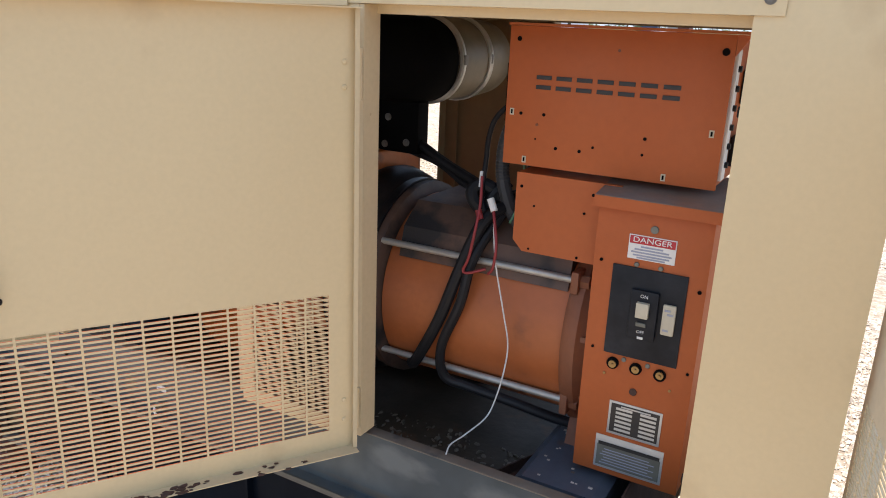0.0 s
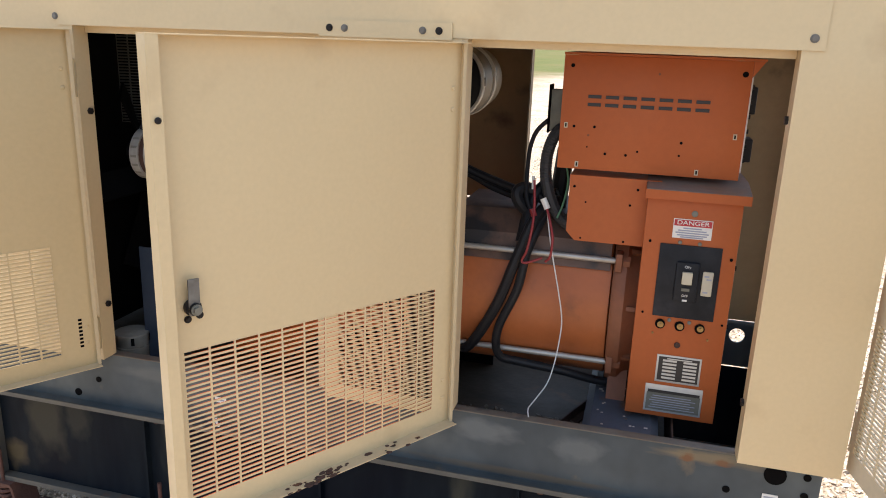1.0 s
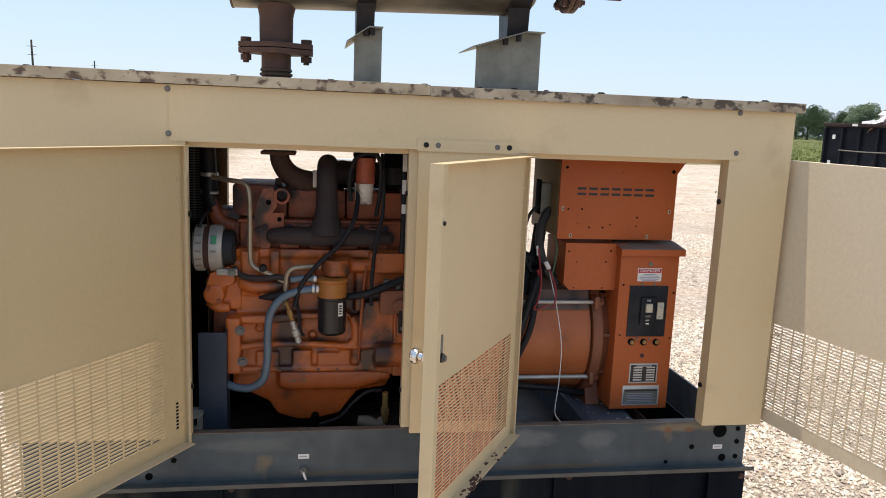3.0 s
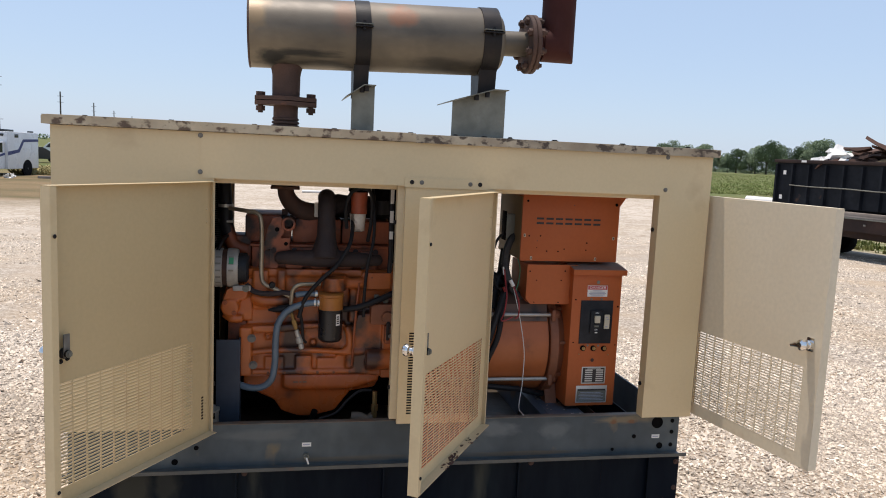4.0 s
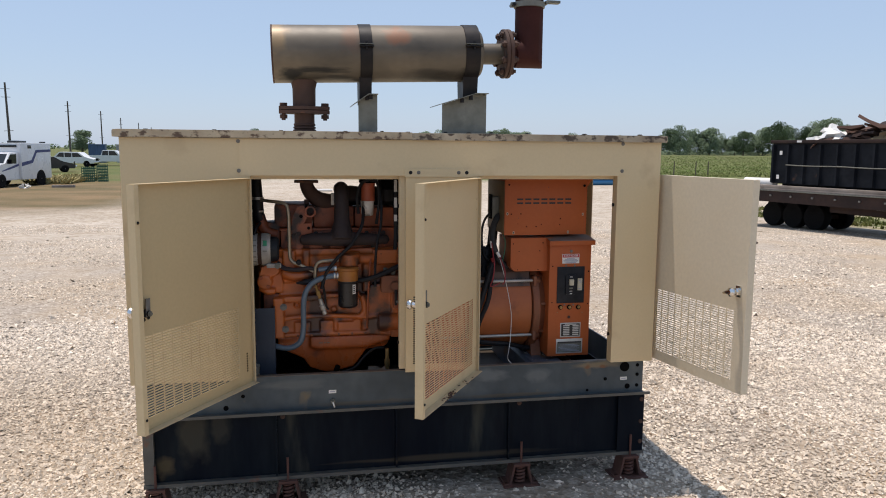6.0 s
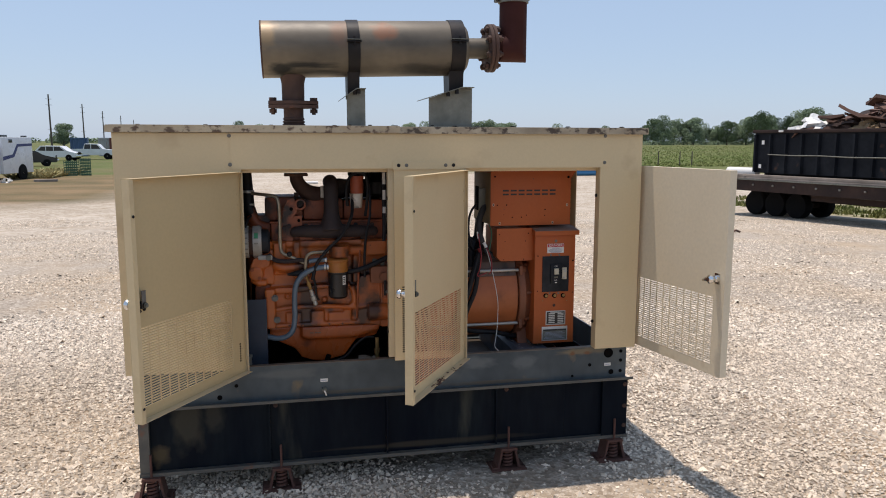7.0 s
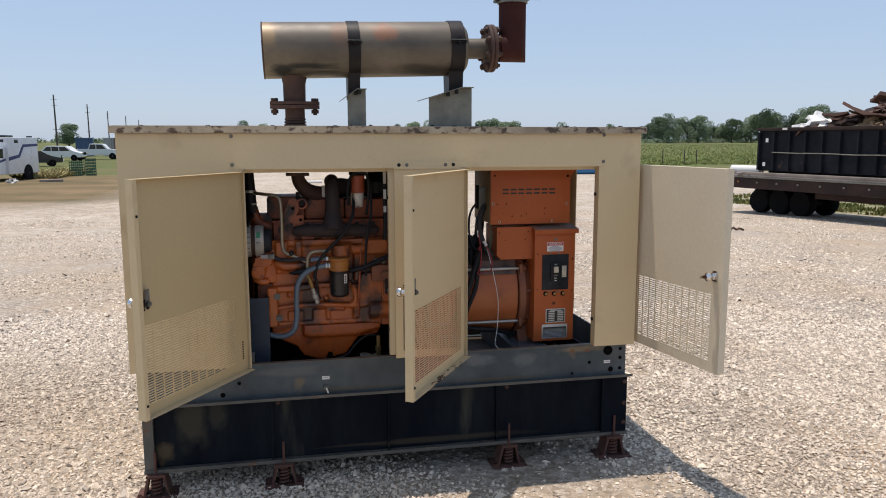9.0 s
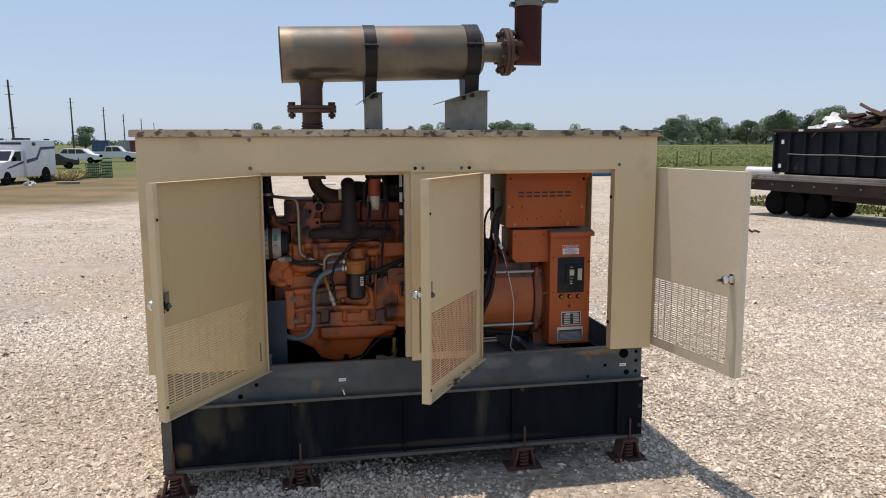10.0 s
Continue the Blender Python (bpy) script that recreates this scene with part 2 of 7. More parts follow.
FILTER_HEAD = material("ochre_filter_head", (0.40, 0.16, 0.030), 0.45, tint=(0.28, 0.08, 0.025), amount=0.7, scale=12, bump=0.1)
WHITE = material("white_plastic", (0.74, 0.73, 0.70), 0.45, tint=(0.62, 0.60, 0.56), scale=20, grain=90)
WHITE_DIRTY = material("stained_white_can", (0.66, 0.63, 0.58), 0.55, tint=(0.40, 0.30, 0.22), amount=0.8, scale=22, grain=80, stain=(0.12, 0.10, 0.085), stain_cut=0.58, stain_scale=16)
RED_ORANGE = material("red_orange_can", (0.42, 0.085, 0.035), 0.5, tint=(0.16, 0.05, 0.03), amount=0.8, scale=14)
RED = material("red_print", (0.46, 0.025, 0.035), 0.5, scale=40)
INK = material("black_print", (0.022, 0.02, 0.02), 0.5, scale=40)
PALE_INK = material("grey_print", (0.32, 0.34, 0.42), 0.5, scale=40)
PLATE = material("aluminium_nameplate", (0.52, 0.53, 0.52), 0.4, metal=0.5, scale=25)
CREAM = material("aged_cream_plastic", (0.55, 0.50, 0.38), 0.5, tint=(0.40, 0.35, 0.26), scale=25)
PANEL_BLACK = material("black_breaker_panel", (0.010, 0.012, 0.016), 0.5, spec=0.2, tint=(0.045, 0.048, 0.055), amount=0.7, scale=9, grain=80)
GREEN_LABEL = material("green_label", (0.05, 0.32, 0.16), 0.5, scale=30)
# Darker beige: the dim bay's shade is put into this paint.
BAY_SHADE = material("bay_shade_beige_paint", (0.30, 0.215, 0.11), 0.6, tint=(0.18, 0.125, 0.065), amount=0.8, scale=2.2, grain=40, stain=(0.08, 0.052, 0.03), stain_cut=0.60, stain_scale=3.5)
SLOT_RUST = material("rusty_slot_edge", (0.46, 0.105, 0.035), 0.8, tint=(0.30, 0.065, 0.028), amount=0.7, scale=8)
BEIGE_FADED = material("chalky_faded_beige_paint", (0.70, 0.60, 0.44), 0.6, tint=(0.63, 0.52, 0.36), amount=0.5, scale=2.5, grain=60, bump=0.012, bump_scale=300, stain=(0.52, 0.38, 0.22), stain_cut=0.66, stain_scale=4)
STRAW = material("straw_coloured_insulation", (0.30, 0.20, 0.105), 0.9, tint=(0.17, 0.105, 0.06), amount=0.8, scale=6, grain=30, bump=0.4)
CAP_BROWN = material("brown_rubber_cuff", (0.21, 0.170, 0.105), 0.5, tint=(0.12, 0.095, 0.06), amount=0.8, scale=9)
AMBER = material("dull_amber_lens", (0.30, 0.11, 0.03), 0.4, scale=20)
SLUDGE = material("oily_floor_plate", (0.075, 0.055, 0.038), 0.55, spec=0.3, tint=(0.030, 0.024, 0.018), amount=0.9, scale=5, grain=40, bump=0.4, bump_scale=50, stain=(0.11, 0.060, 0.032), stain_cut=0.60, stain_scale=8)
CAP_TAN = material("dull_tan_cap", (0.16, 0.135, 0.105), 0.6, scale=12, amount=0.6)
TUB = material("grimy_plastic", (0.30, 0.29, 0.255), 0.6, tint=(0.15, 0.14, 0.12), amount=0.8, scale=14, grain=60)
GUARD = material("dusty_black_guard", (0.065, 0.066, 0.062), 0.7, spec=0.2, scale=10)
WIRE_RED = material("red_wire", (0.26, 0.02, 0.022), 0.45, scale=30)
WIRE_WHITE = material("white_wire", (0.66, 0.66, 0.64), 0.45, scale=30)
GREEN_WIRE = material("green_wire", (0.08, 0.22, 0.12), 0.45, scale=30)
# Paler grey-green than the leaves are: distance haze is put into the colour.
LEAF = material("hazed_tree_leaves", (0.185, 0.240, 0.150), 0.85, tint=(0.120, 0.170, 0.095), amount=0.6, scale=0.28, grain=3, island=0.28, spec=0.08)
DRY_WEED = material("dry_weeds", (0.36, 0.30, 0.15), 0.85, tint=(0.20, 0.22, 0.085), scale=0.8, grain=8, island=0.3, spec=0.05)
BARK = material("tree_bark", (0.10, 0.075, 0.055), 0.9, scale=3, grain=20, bump=0.4)
GRASS = material("field_grass", (0.150, 0.205, 0.062), 0.85, tint=(0.205, 0.205, 0.085), amount=0.8, scale=0.07, grain=0.6, island=0.09, spec=0.05)
WEED = material("verge_weeds", (0.125, 0.150, 0.045), 0.85, tint=(0.24, 0.205, 0.085), amount=0.8, scale=1.2, grain=9, island=0.25, spec=0.05)
VAN_WHITE = material("white_vehicle_paint", (0.72, 0.73, 0.74), 0.3, scale=1.5, grain=20)
VAN_BLUE = material("blue_stripe_paint", (0.03, 0.04, 0.16), 0.3, scale=3)
GLASS_DARK = material("dark_vehicle_glass", (0.02, 0.025, 0.03), 0.08, scale=3)
TYRE = material("tyre_rubber", (0.007, 0.007, 0.0075), 0.85, spec=0.15, scale=12, grain=60)
CONT_BLUE = material("blue_container_paint", (0.05, 0.10, 0.20), 0.5, scale=1, grain=10)
CONT_RUST = material("red_brown_container_paint", (0.16, 0.05, 0.04), 0.6, scale=1, grain=10)
CONT_GREY = material("grey_container_paint", (0.40, 0.40, 0.40), 0.6, scale=1, grain=10)
POLE = material("weathered_pole_wood", (0.10, 0.08, 0.065), 0.85, scale=2, grain=20)
DUMPSTER = material("black_dumpster_paint", (0.007, 0.009, 0.013), 0.5, spec=0.12, tint=(0.022, 0.025, 0.031), amount=0.9, scale=1.6, grain=9, stain=(0.075, 0.042, 0.03), stain_cut=0.66, stain_scale=2.4)
DECK = material("weathered_deck_wood", (0.34, 0.29, 0.25), 0.85, tint=(0.12, 0.095, 0.08), amount=0.8, scale=2, grain=12, per_object=0.35)
TRAILER = material("rusty_brown_trailer_paint", (0.030, 0.020, 0.018), 0.7, spec=0.2, tint=(0.070, 0.040, 0.030), amount=0.8, scale=1.6, grain=8)
BOLT = material("weathered_bolt_head", (0.20, 0.19, 0.17), 0.6, metal=0.2, tint=(0.11, 0.09, 0.07), amount=0.7, scale=40)
SCRAP = material("rusty_scrap", (0.13, 0.065, 0.045), 0.8, tint=(0.07, 0.045, 0.04), scale=3, grain=20, per_object=0.6)
BLUE_PIPE = material("bright_blue_drum", (0.03, 0.17, 0.34), 0.4, scale=3)
CRATE_GREEN = material("dark_green_wire", (0.02, 0.10, 0.06), 0.5, scale=6)

# ---- mesh helpers ----


def box(bm, x0, x1, y0, y1, z0, z1, m=None, chamfer=0.0):
    b2 = bmesh.new() if chamfer else bm
    co = [(x, y, z) for x in (x0, x1) for y in (y0, y1) for z in (z0, z1)]
    v = [b2.verts.new(m @ Vector(c) if m and not chamfer else c) for c in co]
    for f in ((0, 1, 3, 2), (4, 6, 7, 5), (0, 4, 5, 1), (2, 3, 7, 6), (0, 2, 6, 4), (1, 5, 7, 3)):
        b2.faces.new([v[i] for i in f])
    if chamfer:
        bmesh.ops.bevel(b2, geom=b2.edges[:], offset=chamfer, segments=2, affect="EDGES", profile=0.6)
        join(bm, b2, m)
    return bm


def join(bm, other, m=None):
    other.verts.index_update()
    v = [bm.verts.new(m @ p.co if m else p.co) for p in other.verts]
    for f in other.faces:
        bm.faces.new([v[p.index] for p in f.verts])
    other.free()
    return bm


def frame_of(axis):
    z = Vector(axis).normalized()
    x = z.orthogonal().normalized()
    return x, z.cross(x)


def ring(bm, centre, ux, uy, r, seg, turn=0.0):
    return [bm.verts.new(Vector(centre) + r * (math.cos(turn + 2 * math.pi * i / seg) * ux + math.sin(turn + 2 * math.pi * i / seg) * uy)) for i in range(seg)]


def lathe(bm, p0, axis, profile, seg=24, caps=True):
    """Turns (distance along axis, radius) pairs round an axis from p0."""
    p0, axis = Vector(p0), Vector(axis).normalized()
    ux, uy = frame_of(axis)
    rings = [ring(bm, p0 + d * axis, ux, uy, max(r, 1e-4), seg) for d, r in profile]
    for a, b in zip(rings, rings[1:]):
        for i in range(seg):
            bm.faces.new((a[i], a[(i + 1) % seg], b[(i + 1) % seg], b[i]))
    if caps:
        bm.faces.new(rings[0][::-1])
        bm.faces.new(rings[-1])
    return bm


def cyl(bm, p0, p1, r, seg=20, r1=None, edge=0.0):
    p0, p1 = Vector(p0), Vector(p1)
    d = (p1 - p0).length
    r1 = r if r1 is None else r1
    prof = [(0, r), (d, r1)] if not edge else [(0, r - edge), (edge, r), (d - edge, r1), (d, r1 - edge)]
    return lathe(bm, p0, p1 - p0, prof, seg)


def smooth_path(pts, steps=6):
    p = [Vector(q) for q in pts]
    p = [2 * p[0] - p[1]] + p + [2 * p[-1] - p[-2]]
    out = []
    for i in range(1, len(p) - 2):
        for k in range(steps):
            t = k / steps
            out.append(0.5 * (2 * p[i] + (p[i + 1] - p[i - 1]) * t + (2 * p[i - 1] - 5 * p[i] + 4 * p[i + 1] - p[i + 2]) * t * t + (3 * p[i] - p[i - 1] - 3 * p[i + 1] + p[i + 2]) * t ** 3))
    out.append(p[-2])
    return out


def tube(bm, pts, r, seg=10, steps=6, ribs=0.0, radii=None):
    """A round tube along a smooth path; ribs makes it corrugated."""
    path = smooth_path(pts, steps)
    last = None
    up = None
    for i, p in enumerate(path):
        d = (path[min(i + 1, len(path) - 1)] - path[max(i - 1, 0)]).normalized()
        if up is None:
            up = d.orthogonal().normalized()
        up = (up - up.dot(d) * d).normalized()
        rr = r if radii is None else float(np.interp(i / (len(path) - 1), np.linspace(0, 1, len(radii)), radii))
        rr = rr + (ribs if i % 2 else 0.0)
        cur = ring(bm, p, up, d.cross(up), rr, seg)
        if last:
            for k in range(seg):
                bm.faces.new((last[k], last[(k + 1) % seg], cur[(k + 1) % seg], cur[k]))
        else:
            bm.faces.new(cur[::-1])
        last = cur
    bm.faces.new(last)
    return bm


def prism(bm, outline, a0, a1, axis="y"):
    """Extrudes an outline of (u, v) pairs along an axis: y gives (u, a, v), x gives (a, u, v), z gives (u, v, a)."""
    put = {"y": lambda u, v, a: (u, a, v), "x": lambda u, v, a: (a, u, v), "z": lambda u, v, a: (u, v, a)}[axis]
    lo = [bm.verts.new(put(u, v, a0)) for u, v in outline]
    hi = [bm.verts.new(put(u, v, a1)) for u, v in outline]
    n = len(outline)
    bm.faces.new(lo)
    bm.faces.new(hi[::-1])
    for i in range(n):
        bm.faces.new((lo[i], hi[i], hi[(i + 1) % n], lo[(i + 1) % n]))
    return bm


def bolt_head(bm, centre, axis, r=0.008, h=0.005, washer=True):
    c, a = Vector(centre), Vector(axis).normalized()
    if washer:
        cyl(bm, c, c + a * h * 0.35, r * 1.45, 14)
    cyl(bm, c, c + a * h, r, 6)
    return bm


def mesh_of(name, bm, mat, angle=32):
    bmesh.ops.recalc_face_normals(bm, faces=bm.faces[:])
    me = bpy.data.meshes.new(name)
    bm.to_mesh(me)
    bm.free()
    me.materials.append(mat)
    me.polygons.foreach_set("use_smooth", [True] * len(me.polygons))
    me.set_sharp_from_angle(angle=radians(angle))
    return me


def part(name, bm, mat, parent, label="", m=None):
    """ONE mesh object under a thing or under a part."""
    ob = new(name, mesh_of(name, bm, mat))
    ob.parent = parent
    if m is not None:
        ob.matrix_basis = m
    return tagged(ob, label)


def thing(name, label, category, group="", kind="", m=None):
    ob = new(name)
    ob.empty_display_size = 0.1
    if m is not None:
        ob.matrix_basis = m
    return tagged(ob, label, category, group, kind)


def solid(name, bm, mat, label, category, group="", kind="", m=None):
    ob = new(name, mesh_of(name, bm, mat))
    if m is not None:
        ob.matrix_basis = m
    return tagged(ob, label, category, group, kind)


def text_mesh(body, size, stretch=1.0):
    """Letters of the built-in font as a thin bmesh, centred, facing -y."""
    cu = bpy.data.curves.new("letters", "FONT")
    cu.body, cu.size, cu.extrude, cu.align_x, cu.align_y = body, size, 0.0004, "CENTER", "CENTER"
    ob = new("letters", cu)
    dg = bpy.context.evaluated_depsgraph_get()
    me = bpy.data.meshes.new_from_object(ob.evaluated_get(dg))
    bm = bmesh.new()
    bm.from_mesh(me)
    bmesh.ops.transform(bm, matrix=pose(0, 0, 0, 90) @ Matrix.Diagonal((stretch, 1, 1, 1)), verts=bm.verts[:])
    bpy.data.objects.remove(ob)
    bpy.data.curves.remove(cu)
    bpy.data.meshes.remove(me)
    return bm

# ---- ground ----


def ground_z(x, y):
    """Level round the set, falling away by about 0.7 m towards the fields."""
    r = np.hypot(x + 0.5, y + 1.0)
    return -0.72 * (1.0 - np.exp(-(np.maximum(r - 6.0, 0.0) / 14.0) ** 1.3)) * np.exp(-(r / 190.0) ** 2)


def ground_material():
    """Pale crushed stone, browner wheel tracks, dry dirt farther off and green fields beyond."""
    m = bpy.data.materials.new("yard_ground")
    m.use_nodes = True
    n, l = m.node_tree.nodes, m.node_tree.links
    b = n["Principled BSDF"]
    b.inputs["Roughness"].default_value = 0.95
    b.inputs["Specular IOR Level"].default_value = 0.2
    tc = n.new("ShaderNodeTexCoord")
    sep = n.new("ShaderNodeSeparateXYZ")
    l.new(tc.outputs["Object"], sep.inputs[0])

    def tex(kind, scale, out="Fac", detail=5.0):
        t = n.new(kind)
        t.inputs["Scale"].default_value = scale
        if kind == "ShaderNodeTexNoise":
            t.inputs["Detail"].default_value = detail
        l.new(tc.outputs["Object"], t.inputs["Vector"])
        return t.outputs[out]

    def rng(src, a, c, lo=0.0, hi=1.0):
        r = n.new("ShaderNodeMapRange")
        for key, v in (("From Min", a), ("From Max", c), ("To Min", lo), ("To Max", hi)):
            r.inputs[key].default_value = v
        l.new(src, r.inputs["Value"])
        return r.outputs[0]

    def mix(fac, a, c, blend="MIX"):
        x = n.new("ShaderNodeMix")
        x.data_type, x.blend_type = "RGBA", blend
        l.new(fac, x.inputs[0])
        for value, slot in ((a, 6), (c, 7)):
            if isinstance(value, tuple):
                x.inputs[slot].default_value = (*value, 1)
            else:
                l.new(value, x.inputs[slot])
        return x.outputs[2]

    def calc(op, a, c):
        q = n.new("ShaderNodeMath")
        q.operation = op
        for i, v in enumerate((a, c)):
            if isinstance(v, (int, float)):
                q.inputs[i].default_value = v
            else:
                l.new(v, q.inputs[i])
        return q.outputs[0]

    cells = tex("ShaderNodeTexVoronoi", 34, "Color")
    sepc = n.new("ShaderNodeSeparateColor")
    l.new(cells, sepc.inputs[0])
    stone = mix(rng(sepc.outputs[0], 0.0, 1.0), (0.16, 0.128, 0.098), (0.62, 0.545, 0.46))
    fine = tex("ShaderNodeTexNoise", 60)
    stone = mix(rng(fine, 0.35, 0.7), stone, (0.26, 0.212, 0.165))
    patch = tex("ShaderNodeTexNoise", 0.55, detail=6)
    stone = mix(rng(patch, 0.45, 0.68, 0, 0.8), stone, (0.40, 0.300, 0.200))
    streak = n.new("ShaderNodeMapping")
    streak.inputs["Scale"].default_value = (0.7, 1.0, 1.0)
    streak.inputs["Rotation"].default_value = (0, 0, 0.25)
    l.new(tc.outputs["Object"], streak.inputs[0])
    tracks = n.new("ShaderNodeTexNoise")
    tracks.inputs["Scale"].default_value, tracks.inputs["Detail"].default_value = 0.42, 9.0
    l.new(streak.outputs[0], tracks.inputs["Vector"])
    wobble = calc("MULTIPLY", tex("ShaderNodeTexNoise", 0.12), 14.0)
    far = rng(calc("ADD", sep.outputs[1], wobble), 10, 26)
    pale = mix(rng(tracks.outputs["Fac"], 0.35, 0.65), (0.50, 0.435, 0.36), (0.36, 0.295, 0.225))
    mottle = tex("ShaderNodeTexNoise", 1.7, detail=9)
    pale = mix(rng(mottle, 0.48, 0.62, 0, 0.85), pale, (0.29, 0.225, 0.155))
    coarse = n.new("ShaderNodeSeparateColor")
    l.new(tex("ShaderNodeTexVoronoi", 11, "Color"), coarse.inputs[0])
    pale = mix(rng(coarse.outputs[0], 0.15, 0.95, 0.0, 0.55), pale, (0.62, 0.555, 0.475))
    pale = mix(rng(coarse.outputs[1], 0.70, 1.0, 0.0, 0.6), pale, (0.22, 0.175, 0.13))
    colour = mix(calc("MULTIPLY", far, 0.85), stone, pale)
    brown = mix(rng(tracks.outputs["Fac"], 0.35, 0.65), (0.225, 0.155, 0.085), (0.120, 0.098, 0.048))
    colour = mix(calc("MULTIPLY", rng(calc("ADD", sep.outputs[1], wobble), 29, 36), rng(sep.outputs[0], -4, -9)), colour, brown)
    grass = mix(tex("ShaderNodeTexNoise", 0.4, detail=8), (0.066, 0.098, 0.026), (0.150, 0.152, 0.058))
    grass = mix(rng(tex("ShaderNodeTexNoise", 0.09, detail=8), 0.46, 0.66, 0.0, 0.55), grass, (0.175, 0.140, 0.068))
    edge = calc("MULTIPLY", tex("ShaderNodeTexNoise", 0.2), 16.0)
    green = rng(calc("ADD", sep.outputs[1], edge), 56, 62)
    right = rng(calc("SUBTRACT", calc("ADD", sep.outputs[1], edge), calc("MULTIPLY", sep.outputs[0], -0.25)), 62, 66)
    green = calc("MULTIPLY", green, rng(tex("ShaderNodeTexNoise", 0.16, detail=7), 0.36, 0.56, 0.25, 1.0))
    verge = calc("ADD", calc("MULTIPLY", sep.outputs[0], 0.975), calc("MULTIPLY", sep.outputs[1], 0.224))
    verge = rng(calc("ADD", verge, calc("MULTIPLY", tex("ShaderNodeTexNoise", 1.1, detail=7), 2.4)), 20.4, 21.2)
    verge = calc("MULTIPLY", verge, rng(sep.outputs[1], 26, 20))
    weedy = mix(rng(tex("ShaderNodeTexNoise", 2.6, detail=9), 0.42, 0.60), (0.105, 0.125, 0.040), (0.30, 0.255, 0.165))
    colour = mix(verge, colour, weedy)
    colour = mix(calc("MAXIMUM", calc("MULTIPLY", green, rng(sep.outputs[0], 0, -4)), right), colour, grass)
    l.new(colour, b.inputs["Base Color"])
    bp = n.new("ShaderNodeBump")
    bp.inputs["Strength"].default_value, bp.inputs["Distance"].default_value = 0.8, 0.012
    l.new(tex("ShaderNodeTexVoronoi", 34, "Distance"), bp.inputs["Height"])
    bp2 = n.new("ShaderNodeBump")
    bp2.inputs["Strength"].default_value, bp2.inputs["Distance"].default_value = 0.5, 0.05
    l.new(tex("ShaderNodeTexNoise", 4), bp2.inputs["Height"])
    l.new(bp.outputs[0], bp2.inputs["Normal"])
    l.new(bp2.outputs[0], b.inputs["Normal"])
    return m


def spread(reach, inner, count):
    """Coordinates that lie close together in the middle and far apart outside."""
    t = np.linspace(-1, 1, count)
    return np.sign(t) * (inner * np.abs(t) + (reach - inner) * np.abs(t) ** 7)


xs, ys = spread(2500, 40, 141), spread(2500, 60, 161)
verts = [(x, y, ground_z(x, y) + 0.006 * noise.noise((x * 0.7, y * 0.7, 0))) for y in ys for x in xs]
faces = [(j * len(xs) + i, j * len(xs) + i + 1, (j + 1) * len(xs) + i + 1, (j + 1) * len(xs) + i) for j in range(len(ys) - 1) for i in range(len(xs) - 1)]
me = bpy.data.meshes.new("ground")
me.from_pydata(verts, [], faces)
me.materials.append(ground_material())
me.polygons.foreach_set("use_smooth", [True] * len(me.polygons))
tagged(new("ground", me), "pale gravel yard with dry dirt and green fields beyond", "ground", kind="structure")

# ---- enclosure ----
X0, X1, Y0, Y1 = -1.280, 1.262, 0.0, 1.04
Z0, ZH, ZF, ZR = 0.635, 1.574, 1.757, 1.785      # sheet bottom, opening head, roof underside, roof top
EX0, EX1, GX0, GX1 = -0.731, -0.050, 0.335, 1.036  # engine opening, generator opening

enclosure = thing("generator_enclosure", "beige painted steel generator enclosure with its doors swung open", "enclosure")
enclosure.location = (0, 0, 0)


def holed(bm, x0, x1, z0, z1, hx0, hx1, hz0, hz1, y0, y1):
    """A sheet with one rectangular hole, as one closed piece."""
    grid_sheet(bm, (x0, hx0, hx1, x1), (z0, hz0, hz1, z1), y0, y1, lambda i, j: i == 1 and j == 1)


def grid_sheet(bm, us, zs, y0, y1, hole):
    nu, nz = len(us), len(zs)
    lay = [[[bm.verts.new((u, y, z)) for z in zs] for u in us] for y in (y0, y1)]

    def full(i, j):
        return 0 <= i < nu - 1 and 0 <= j < nz - 1 and not hole(i, j)

    for i in range(nu - 1):
        for j in range(nz - 1):
            if not full(i, j):
                continue
            a, c = lay[0], lay[1]
            bm.faces.new((a[i][j], a[i + 1][j], a[i + 1][j + 1], a[i][j + 1]))
            bm.faces.new((c[i][j], c[i][j + 1], c[i + 1][j + 1], c[i + 1][j]))
            for di, dj, p, q in ((-1, 0, (i, j), (i, j + 1)), (1, 0, (i + 1, j + 1), (i + 1, j)), (0, -1, (i + 1, j), (i, j)), (0, 1, (i, j + 1), (i + 1, j + 1))):
                if not full(i + di, j + dj):
                    bm.faces.new((a[p[0]][p[1]], a[q[0]][q[1]], c[q[0]][q[1]], c[p[0]][p[1]])).material_index = 1


def slots(bm, u0, u1, z0, z1, cols, rows, y0, y1, web=0.0044, land=0.0043):
    """Punched sheet: upright webs between columns of narrow slots, thin lands between rows."""
    us, zs = [u0], [z0]
    for i in range(cols):
        us += [u0 + (u1 - u0) * i / cols + web / 2, u0 + (u1 - u0) * (i + 1) / cols - web / 2]
    for j in range(rows):
        zs += [z0 + (z1 - z0) * j / rows + land / 2, z0 + (z1 - z0) * (j + 1) / rows - land / 2]
    grid_sheet(bm, us + [u1], zs + [z1], y0, y1, lambda i, j: i % 2 == 1 and j % 2 == 1)


